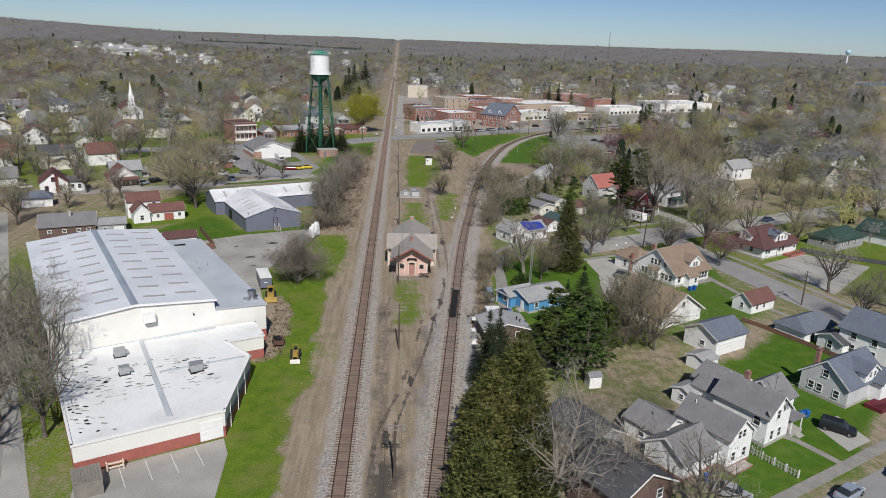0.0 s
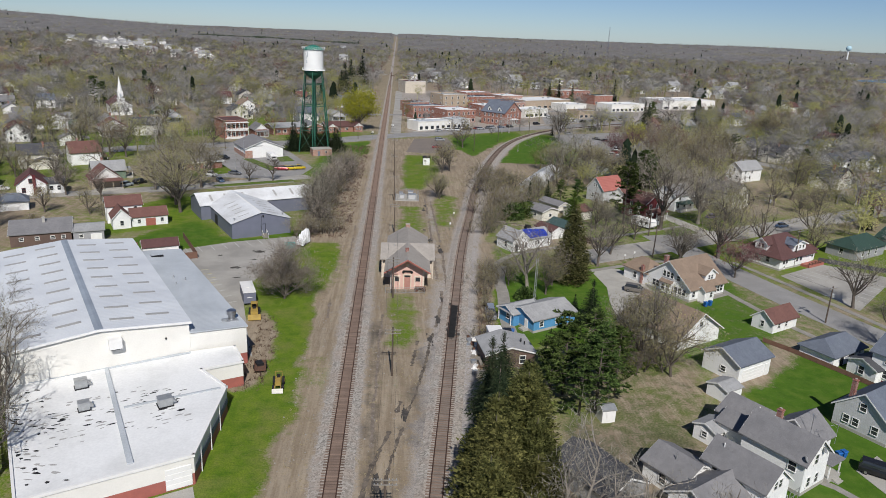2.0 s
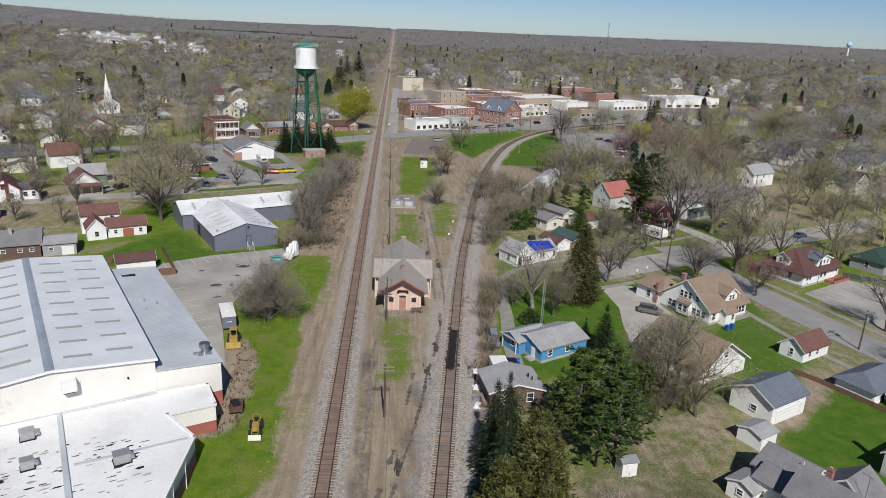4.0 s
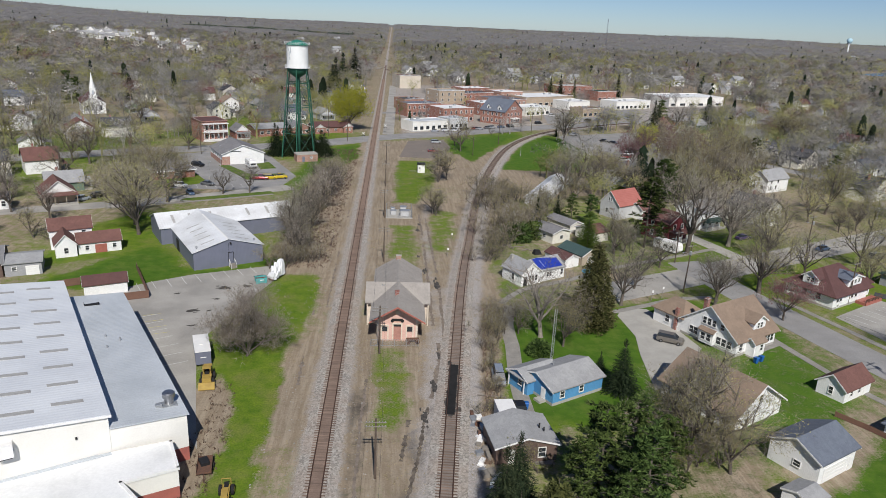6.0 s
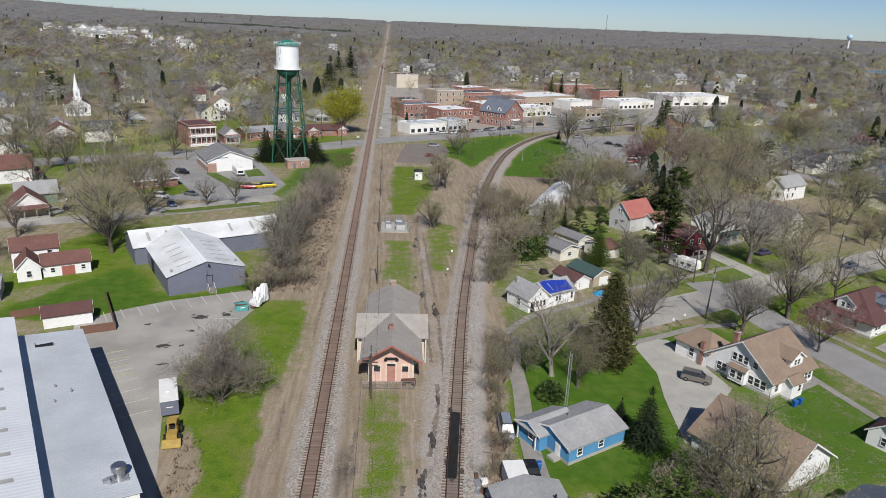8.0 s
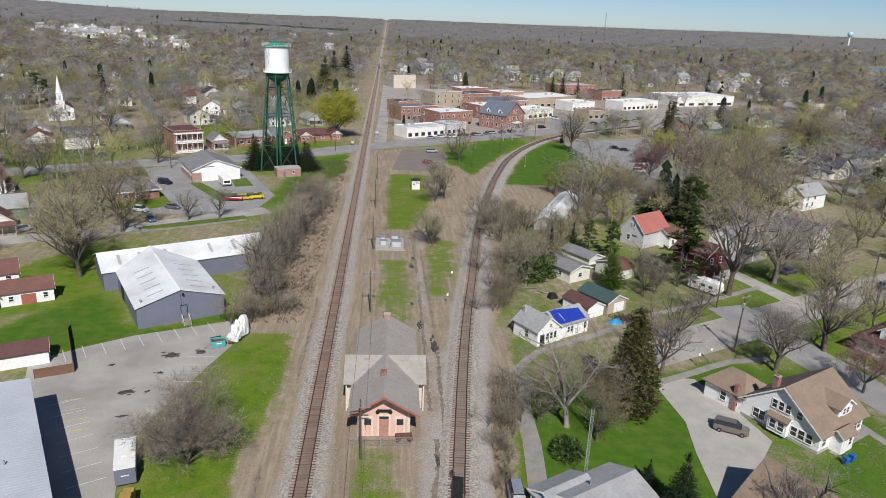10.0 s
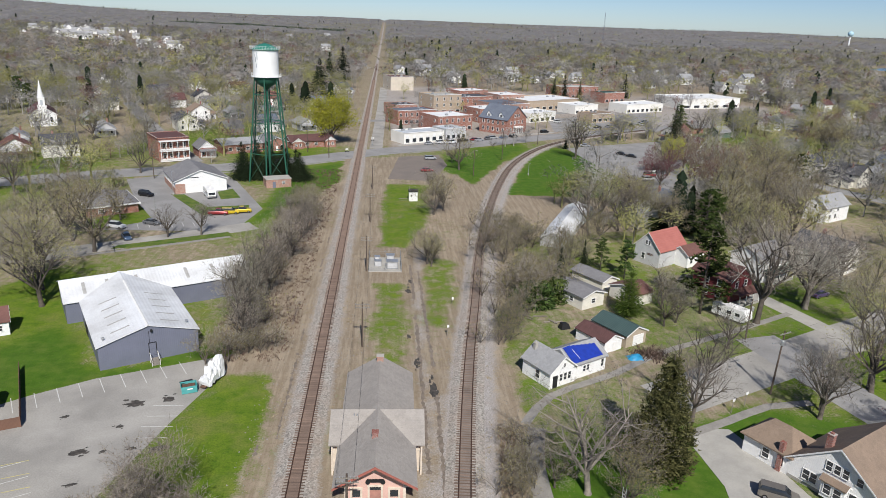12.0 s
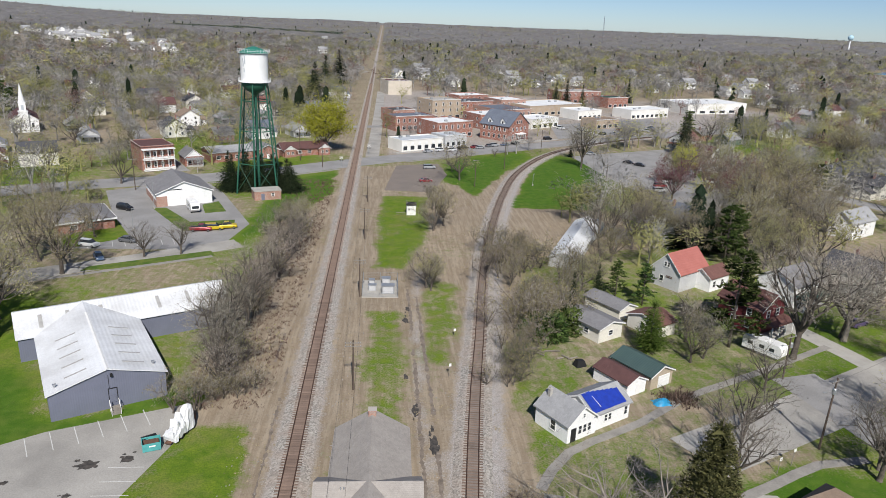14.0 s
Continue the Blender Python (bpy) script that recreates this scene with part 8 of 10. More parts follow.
def free_spot(x, y, r):
    if abs(x) < 16 or near_road(x, y, r - 3) or taken(x, y, r):
        return False
    if any(inside(p, np.array([x]), np.array([y]))[0] for p in AREAS + LAWNS):
        return False
    return not (0 < y < 345 and -20 < x < float(track2_x(y)) + 12)


DOWNTOWN = [(12, 366), (60, 390), (108, 420), (300, 500), (290, 640), (10, 660)]
HOUSES = [plain_house(k) for k in range(10)]
used = [False] * 10
hr = random.Random(21)
c_, s_g = math.cos(radians(GRID)), math.sin(radians(GRID))
placed = 0
for i in range(-40, 41):
    for j in range(-8, 34):
        u, v = i * 17.5 + hr.uniform(-3, 3), 60 + j * 24.0 + (7 if j % 2 else 0) + hr.uniform(-3, 3)
        x, y = c_ * u - s_g * v, s_g * u + c_ * v
        if y < 150 or y > 640 or abs(x - 5) > 0.66 * y + 15:
            continue
        if inside(DOWNTOWN, np.array([x]), np.array([y]))[0] or not free_spot(x, y, 7.0):
            continue
        dist = math.hypot(x, y)
        if hr.random() > (0.85 if dist < 420 else 0.5):
            continue
        k = hr.randrange(10)
        m = pose(x, y, float(terrain(np.array(x), np.array(y))), 0, 0, GRID + hr.choice((0, 0, 90, 180, -90)) + hr.uniform(-3, 3))
        if not used[k]:
            used[k] = True
            HOUSES[k].matrix_basis = m
        else:
            copy_thing(HOUSES[k], m)
        KEEP.append((x, y, 7.0))
        placed += 1
FAR_HOUSE = None
HILL_TOWN = [(-540, 1140), (-409, 1030), (-235, 960), (-290, 1120), (-370, 1250), (-470, 1490), (-610, 1560), (-560, 1300)]
# white houses on the western hill and scattered far roofs
for k in range(90):
    if k < 52:
        while True:
            x, y = hr.uniform(-620, -230), hr.uniform(960, 1560)
            if inside(HILL_TOWN, np.array([x]), np.array([y]))[0]:
                break
    elif k < 82:
        x, y = hr.uniform(22, 420), hr.uniform(650, 900)
    else:
        x, y = hr.choice((hr.uniform(-400, -25), hr.uniform(25, 1300))), hr.uniform(900, 1900)
    z = float(terrain(np.array(x), np.array(y)))
    m = pose(x, y, z + (0.0 if k < 82 else 3.5), 0, 0, hr.choice((20, 110, 200)))
    if 52 <= k < 82:
        KEEP.append((x, y, 9.0))
    if FAR_HOUSE is None:
        FAR_HOUSE = thing("house", "distant white house on the wooded hill", "house", 0, 0, 0, 0, "far houses")
        bf = Block(FAR_HOUSE, 0, 0, 15, 10, 7.0, 4.0, "x", "white_siding", "shingle_light", 0.5)
        bf.windows("S", (-4, 4), 3.5, 2.5, 2.5)
        FAR_HOUSE.matrix_basis = m
    else:
        copy_thing(FAR_HOUSE, m @ Matrix.Scale(hr.uniform(0.55, 0.95), 4))


# ---- larger garden and street trees ----
tr_r = random.Random(44)


def grove(n, x0, x1, y0_, y1_, kinds, lo, hi):
    made = tries = 0
    while made < n and tries < 900:
        tries += 1
        x, y = tr_r.uniform(x0, x1), tr_r.uniform(y0_, y1_)
        if not taken(x, y, 2.2) and not near_road(x, y, -1.5) and not any(inside(p, np.array([x]), np.array([y]))[0] for p in AREAS + LAWNS):
            tree(tr_r.choice(kinds), x, y, tr_r.uniform(lo, hi))
            made += 1


grove(26, 70, 150, 206, 305, "BYYYY", 9, 17)
grove(12, -150, -102, 225, 320, "BYYBY", 9, 16)
trees("B", [(-79, 205, 11), (-92, 212, 11), (-99, 224, 12), (-74, 238, 11)])
grove(16, 100, 175, 110, 205, "BYY", 9, 16)
grove(7, -128, -98, 130, 195, "YYB", 9, 14)
grove(26, -18, -10.5, 172, 300, "UUBU", 3.5, 7)
grove(14, 36, 62, 196, 245, "UYUY", 5, 9)
grove(14, 95, 160, 300, 380, "BYB", 9, 15)
grove(6, 96, 112, 60, 110, "BY", 8, 13)


# ---- woods and town trees further off ----
def far_template(seed, blades, kind):
    r = np.random.default_rng(seed)
    out = []
    if kind == "conifer":
        for k in range(blades):
            f = r.uniform(0.05, 0.95)
            a = r.uniform(0, 6.283)
            rr = 0.3 * (1 - f) + 0.02
            d, s = np.array([math.cos(a), math.sin(a), 0]), np.array([-math.sin(a), math.cos(a), 0])
            c = np.array([0, 0, f])
            out.append((c + s * 0.05 + d * 0.02, c - s * 0.05 + d * 0.02, c + d * rr * 1.2 - [0, 0, 0.07]))
            out.append((c + d * rr * 0.5 + s * 0.07, c + d * rr * 0.5 - s * 0.07, c + [0, 0, 0.12]))
        return np.array(out)
    out.append((np.array([-0.02, 0, 0]), np.array([0.02, 0, 0]), np.array([0, 0, 0.6])))
    out.append((np.array([0, -0.02, 0]), np.array([0, 0.02, 0]), np.array([0, 0, 0.6])))
    lobes = [np.array([r.normal() * 0.17, r.normal() * 0.17, r.uniform(0.42, 0.78)]) for k in range(7)]
    for c in lobes + [lobes[0] * 1.1]:
        root = np.array([0, 0, r.uniform(0.2, 0.4)])
        s = perp((c - root) / np.linalg.norm(c - root), r) * 0.011
        out.append((root - s, root + s, c + (c - root) * 0.3))
    size = 0.030 if blades > 100 else 0.058
    for k in range(blades):
        v = r.normal(size=3)
        v /= np.linalg.norm(v)
        c = lobes[k % 7] + v * [0.19, 0.19, 0.2] * r.random() ** 0.5
        d = v + r.normal(size=3) * 0.6 + [0, 0, 0.35]
        d /= np.linalg.norm(d)
        s = perp(d, r) * size * ((0.24 if kind == "bare" else 0.30) if blades > 100 else (0.30 if kind == "bare" else 0.40))
        out.append((c - s, c + s, c + d * size * (2.6 if kind == "bare" else 1.8)))
    return np.array(out)


def woods_material():
    s = Nodes("woods")
    a = s.t.nodes.new("ShaderNodeVertexColor")
    a.layer_name = "tone"
    g = s.t.nodes.new("ShaderNodeNewGeometry")
    hsv = s.n("HueSaturation")
    r = s.n("MapRange")
    r.inputs[3].default_value, r.inputs[4].default_value = 0.9, 1.1
    s.link(g.outputs["Random Per Island"], r.inputs[0])
    s.link(r.outputs[0], hsv.inputs["Value"])
    s.link(a.outputs[0], hsv.inputs["Color"])
    soft = s.t.nodes.new("ShaderNodeAttribute")
    soft.attribute_name = "soft"
    own = s.t.nodes.new("ShaderNodeVectorMath")
    own.operation = "SCALE"
    own.inputs["Scale"].default_value = 0.2
    s.link(g.outputs["Normal"], own.inputs[0])
    both = s.t.nodes.new("ShaderNodeVectorMath")
    both.operation = "ADD"
    s.link(own.outputs[0], both.inputs[0])
    s.link(soft.outputs["Vector"], both.inputs[1])
    unit = s.t.nodes.new("ShaderNodeVectorMath")
    unit.operation = "NORMALIZE"
    s.link(both.outputs[0], unit.inputs[0])
    s.link(unit.outputs[0], s.bsdf.inputs["Normal"])
    return see_through(s, hsv.outputs[0], 0.9, 0.3)


M["woods"] = woods_material()


def scatter(name, label, xs, ys, hs, kinds, blades, wide=1.0):
    """One mesh of many trees."""
    r = np.random.default_rng(len(xs))
    tem = {k: [far_template(s, blades if k != "conifer" else max(16, blades // 3), k) for s in range(5)] for k in ("bare", "leaf", "conifer")}
    zs = terrain(xs, ys)
    tris, tones, softs = [], [], []
    # bare tones are greyed, which puts some distance haze into the colour
    palette = {"bare": ((0.31, 0.293, 0.272), (0.47, 0.446, 0.412)), "leaf": ((0.35, 0.34, 0.15), (0.50, 0.485, 0.19)), "conifer": ((0.022, 0.038, 0.022), (0.05, 0.07, 0.036))}
    for i in range(len(xs)):
        k = kinds[i]
        t = tem[k][i % 5]
        a = r.uniform(0, 6.283)
        c, s = math.cos(a), math.sin(a)
        m = np.array([[c, -s, 0], [s, c, 0], [0, 0, 1.0]]) * hs[i]
        m[:, :2] *= r.uniform(0.85, 1.25) * wide
        tris.append(t @ m.T + [xs[i], ys[i], zs[i]])
        nv = (t.mean(1) - [0, 0, 0.5]) @ (m.T / hs[i]) + [0, -0.05, 0.30]
        softs.append(nv / (np.linalg.norm(nv, axis=1)[:, None] + 1e-6))
        p, q = palette[k]
        f = r.random()
        col = (np.array(p) * (1 - f) + np.array(q) * f) * r.uniform(0.58, 1.1)
        if k == "bare" and r.random() < 0.09:
            col = np.array([0.26, 0.165, 0.14])
        tones.append(np.tile(col, (len(t), 1)))
    ob = new(name, tri_mesh(name, np.concatenate(tris), "woods", np.concatenate(tones), np.concatenate(softs)))
    return tagged(ob, label, "trees", kind="stuff")


def pick_kinds(n, r, leaf=0.25, con=0.07):
    f = r.random(n)
    return np.where(f < con, "conifer", np.where(f < con + leaf, "leaf", "bare"))


def clear_of(xs, ys, margin):
    ok = np.abs(xs + 1) > 13
    ok &= ~((ys < 345) & (xs > -9) & (xs < track2_x(ys) + 9))
    for a, b, c in KEEP:
        ok &= np.hypot(xs - a, ys - b) > c * 0.8 + margin
    for p, w in ROADS:
        for q in p[:: 2]:
            ok &= np.hypot(xs - q[0], ys - q[1]) > w / 2 + margin
    for poly in AREAS + LAWNS:
        ok &= ~inside(poly, xs, ys)
    return ok


r_ = np.random.default_rng(5)
n = 7500
ys = 150 + 480 * r_.random(n) ** 0.9
xs = 5 + (r_.random(n) * 2 - 1) * (0.68 * ys + 25)
ok = clear_of(xs, ys, 1.5) & ((xs < -48) | (xs > 62) | (ys > 400)) & ~((np.abs(xs - 80) < 40) & (ys < 180))
dt = inside(DOWNTOWN, xs, ys)
ok &= ~dt | (r_.random(n) < 0.12)
ok &= ~((xs > 80) & (xs < 130) & (ys < 175))
ok &= ~((xs > -118) & (xs < -40) & (ys < 262)) & ~((xs > 55) & (xs < 135) & (ys < 235)) & ~((xs < -60) & (ys < 430) & (r_.random(n) < 0.66)) & ~((xs > 110) & (ys < 330) & (r_.random(n) < 0.35))
xs, ys = xs[ok][:1750], ys[ok][:1750]
hs = r_.uniform(8.5, 17, len(xs))
hs = np.where(r_.random(len(xs)) < 0.25, hs * 0.5, hs)
scatter("town_trees", "grey-brown bare and budding trees between the houses", xs, ys, hs, pick_kinds(len(xs), r_, 0.38, 0.03), 330, 1.2)
n = 7800
ys = 560 + 1050 * r_.random(n) ** 0.8
xs = (r_.random(n) * 2 - 1) * (0.70 * ys + 20)
ok = (np.abs(xs) > 10) & ~((xs > 0) & (xs < 300) & (ys < 640) & (r_.random(n) < 0.85))
ok &= ~(inside(HILL_TOWN, xs, ys) & (r_.random(n) < 0.8))
ok &= ~(inside([(600, 880), (1000, 980), (1400, 1500), (760, 1160)], xs, ys) & (r_.random(n) < 0.85))
for a, b, c in KEEP:
    if b > 520:
        ok &= np.hypot(xs - a, ys - b) > c * 0.7 + 1
xs, ys = xs[ok], ys[ok]
hs = r_.uniform(9, 16, len(xs))
scatter("woods", "leafless grey-brown woods with a few conifers", xs, ys, hs, pick_kinds(len(xs), r_, 0.24, 0.02), 64, 1.5)
# closed tree canopy over the far hills
px_, py_ = np.meshgrid(np.linspace(-1, 1, 330), np.geomspace(1250, 4750, 190))
cx_ = px_ * (0.74 * py_ + 40) + r_.normal(size=px_.shape) * 3
cy_ = py_ + r_.normal(size=px_.shape) * 4
crown_ = (6.0 + 1.6 * lump(cx_, cy_, 0.02, 31) + r_.random(px_.shape) * 2.5) * np.clip((py_ - 1230) / 350, 0.0, 1.0)
gap_ = (np.abs(cx_) < 14) | inside([(760, 1160), (1400, 1500), (2000, 1700), (2000, 1250), (1000, 1000)], cx_, cy_) | inside(HILL_TOWN, cx_, cy_)
cz_ = terrain(cx_, cy_) + np.where(gap_, -3.0, crown_)
cells = np.arange(px_.size).reshape(px_.shape)
cq = np.stack([cells[:-1, :-1], cells[:-1, 1:], cells[1:, 1:], cells[1:, :-1]], -1).reshape(-1, 4)
me = bpy.data.meshes.new("far_woods")
me.from_pydata(np.stack([cx_, cy_, cz_], -1).reshape(-1, 3).tolist(), [], cq.tolist())
tone_ = r_.random(px_.shape)[..., None]
warm_ = (lump(cx_, cy_, 0.008, 33) > 0.5) & (r_.random(px_.shape) < 0.6)
dark_ = ((lump(cx_, cy_, 0.006, 35) > 1.3) & (r_.random(px_.shape) < 0.8)) | inside([(-560, 2050), (-560, 2180), (-100, 2120), (-100, 1960)], cx_, cy_)
# canopy tones near neutral grey: distance haze mixed into the bark colour
ctone = np.where(dark_[..., None], (0.045, 0.065, 0.04), np.where(warm_[..., None], (0.235, 0.222, 0.165), np.array((0.20, 0.194, 0.19)) * (1 - tone_) + np.array((0.25, 0.241, 0.234)) * tone_))
at_ = me.color_attributes.new("tone", "FLOAT_COLOR", "POINT")
at_.data.foreach_set("color", np.concatenate([ctone, np.ones(px_.shape + (1,))], -1).astype(np.float32).ravel())
at_ = me.attributes.new("soft", "FLOAT_VECTOR", "POINT")
slope_ = np.stack([r_.normal(size=px_.shape) * 0.22, r_.normal(size=px_.shape) * 0.22 - 0.15, np.ones(px_.shape)], -1)
at_.data.foreach_set("vector", (slope_ / np.linalg.norm(slope_, axis=-1, keepdims=True)).astype(np.float32).ravel())
me.polygons.foreach_set("use_smooth", [True] * len(me.polygons))
me.materials.append(M["woods"])
tagged(new("far_woods", me), "brown leafless woods on the far hills", "trees", kind="stuff")
n = 15000
ys = 1250 + 3000 * r_.random(n) ** 1.1
xs = (r_.random(n) * 2 - 1) * (0.72 * ys + 20)
ok = (np.abs(xs) > 13) & ~inside([(760, 1160), (1400, 1500), (2000, 1700), (2000, 1250), (1000, 1000)], xs, ys) & ~inside(HILL_TOWN, xs, ys)
xs, ys = xs[ok], ys[ok]
scatter("far_trees", "single trees standing out of the far woods", xs, ys, r_.uniform(10, 15.5, len(xs)), pick_kinds(len(xs), r_, 0.14, 0.02), 13, 1.8)


# ---- poles and wires ----
SIMPLE[0] = False


def utility_pole(x, y, hh, arms=2, rz=0.0, lean=0.0, gear=False, label="weathered wooden utility pole with crossarms"):
    o = thing("utility_pole", label, "utility pole", x, y, 0, rz, "utility poles")
    part("pole", Geo().tube((0, 0, -0.3), (lean * hh, 0, hh), 0.16, 0.11, n=9), "pole_wood", o)
    for k in range(arms):
        z = hh - 0.5 - 0.55 * k
        arm = part("crossarm", Geo().box(lean * z, -0.14, z, 2.5, 0.1, 0.12), "grey_wood", o, "grey wooden crossarm")
        for u in (-1.1, -0.75, -0.4, 0.4, 0.75, 1.1):
            part("insulator", MESHES.setdefault("insul", Geo().lathe([(0.03, 0), (0.05, 0.04), (0.03, 0.09), (0.045, 0.13), (0.01, 0.16)], 8).mesh("insulator", "galvanised")), None, arm, at=pose(lean * z + u, -0.14, z + 0.12))
    if gear:
        part("transformer", Geo().lathe([(0.26, 0), (0.28, 0.1), (0.28, 0.75), (0.2, 0.85)], 12, (0.45, 0, hh - 2.4)), "galvanised", o, "grey transformer can")
        part("lamp_arm", Geo().tube((0, 0, hh - 2.0), (-1.6, 0, hh - 1.6), 0.04, n=5).box(-1.8, 0, hh - 1.68, 0.5, 0.2, 0.1), "galvanised", o)
    KEEP.append((x, y, 1.5))
    return o


def wire(a, b, sag, label="thin black overhead cable between poles"):
    pts = [Vector(a).lerp(Vector(b), k / 10) - Vector((0, 0, sag * 4 * (k / 10) * (1 - k / 10))) for k in range(11)]
    g_ = Geo()
    for p in pts:
        g_.v += [(p.x - 0.012, p.y, p.z), (p.x + 0.012, p.y, p.z), (p.x, p.y, p.z + 0.02)]
    g_.f = [(3 * k + i, 3 * k + (i + 1) % 3, 3 * k + 3 + (i + 1) % 3, 3 * k + 3 + i) for k in range(10) for i in range(3)]
    return tagged(part("overhead_cable", g_, "black"), label, "cable", "overhead cables")


line = [(6.4, 60.4, 8.2), (6.9, 97.5, 8.2), (6.8, 130.6, 8.6), (6.9, 177.4, 8.3), (6.6, 214.9, 8.2), (6.5, 254, 8.2), (6.4, 292, 8.2)]
for x, y, z in line:
    utility_pole(x, y, z, 2)
for (x0, y0_, z0_), (x1, y1_, z1_) in zip([(6.4, 22, 8.2)] + line, line):
    for u in (-1.1, 0.75):
        wire((x0 + u, y0_, z0_ - 0.25), (x1 + u, y1_, z1_ - 0.25), 0.7)
for x, y, z, lean in ((70.8, 160.6, 10.8, 0.05), (110.6, 182.5, 12, 0.0), (76.7, 180.2, 8, 0), (91.2, 120.6, 7.6, 0)):
    utility_pole(x, y, z, 1, 25, lean, True)
for x, y, z in ((-11.6, 343.0, 11.5), (-21.1, 354.5, 12.5), (57.8, 346.6, 12), (42.5, 316, 9.5), (80.7, 386, 10), (-65.8, 302, 10), (92.5, 328, 6.5), (104, 155, 9.5)):
    utility_pole(x, y, z, 1, 28)
wire((70.8, 160.6, 10.2), (110.6, 182.5, 11.4), 0.6)
wire((70.8, 160.6, 9.6), (91.2, 120.6, 7.0), 0.6)
wire((-11.6, 343, 11), (-65.8, 302, 9.6), 0.8)
wire((-65.8, 302, 9.6), (-140, 262, 9.6), 0.8)
wire((-11.6, 343, 11), (57.8, 386, 10.5), 0.8)
for x, y, z in ((-52, 258.4, 5.8), (-53.3, 279.6, 7.5), (63.3, 318.8, 4.2), (71.6, 298.7, 5.0)):
    o = thing("lamp_post", "slim steel lamp post", "lamp post", x, y, 0, 20, "lamp posts")
    part("pole", Geo().tube((0, 0, 0), (0, 0, z), 0.08, 0.05, n=8), "galvanised", o)
    part("lamp", Geo().box(0.3, 0, z - 0.05, 0.7, 0.22, 0.12), "galvanised", o)
    part("base", Geo().tube((0, 0, 0), (0, 0, 0.6), 0.25, n=10), "concrete", o)
mast = thing("lattice_mast", "climbing lattice aerial mast beside the blue house", "aerial mast", 34.1, 124.2, 0, 10)
part("lattice", Geo().tube((-0.2, 0, 0), (-0.2, 0, 11), 0.03, n=4).tube((0.2, 0, 0), (0.2, 0, 11), 0.03, n=4).tube((0, 0.3, 0), (0, 0.3, 11), 0.03, n=4), "galvanised", mast)
g = Geo()
for k in range(26):
    g.tube((-0.2, 0, 0.4 * k + 0.3), (0.2, 0, 0.4 * k + 0.5), 0.018, n=3).tube((0.2, 0, 0.4 * k + 0.5), (0, 0.3, 0.4 * k + 0.7), 0.018, n=3)
part("rung", g, "galvanised", mast)
tv = thing("rooftop_aerial", "spiky roof-top television aerial", "aerial", 60.6, 70.4, 5.9, 0)
part("mast", Geo().tube((0, 0, -0.5), (0, 0, 2.6), 0.025, n=5), "galvanised", tv)
part("elements", Geo().tube((-1.0, 0, 2.0), (1.2, 0.3, 2.2), 0.02, n=4).tube((-0.6, -0.7, 2.1), (-0.6, 0.7, 2.1), 0.015, n=3).tube((0, -0.6, 2.1), (0, 0.6, 2.1), 0.015, n=3).tube((0.6, -0.5, 2.15), (0.6, 0.5, 2.15), 0.015, n=3), "galvanised", tv)


# ---- vehicles ----
def loft(stations):
    """Rings of (x, half width, z bottom, z belt, z top, top half width) joined along x."""
    g_ = Geo()
    n = 8
    for x, w, zb, zm, zt, wt_ in stations:
        g_.v += [(x, -w * 0.94, zb), (x, -w, zb + 0.12), (x, -w, zm), (x, -wt_, zt), (x, wt_, zt), (x, w, zm), (x, w, zb + 0.12), (x, w * 0.94, zb)]
    m = len(stations)
    g_.f = [(k * n + i, k * n + (i + 1) % n, (k + 1) * n + (i + 1) % n, (k + 1) * n + i) for k in range(m - 1) for i in range(n)]
    g_.f += [tuple(range(n))[::-1], tuple(range((m - 1) * n, m * n))]
    return g_


PAINT = {}


def paint(c):
    if c not in PAINT:
        PAINT[c] = surface("car_paint", c, shade(c, 0.9), 2, 15, 0.28, 0.25, bump=0.0, spread=0.04, spec=0.6)
    return PAINT[c]


TYRE = Geo().tube((0, -0.11, 0), (0, 0.11, 0), 0.33, n=18).mesh("tyre", "rubber")
RIM = Geo().tube((0, -0.125, 0), (0, 0.125, 0), 0.19, n=14).mesh("rim", "steel")
LAMP = Geo().box(0, 0, 0, 0.1, 0.34, 0.14).mesh("headlight", "white_paint")
TAIL = Geo().box(0, 0, 0, 0.08, 0.3, 0.16).mesh("tail_light", "depot_red")


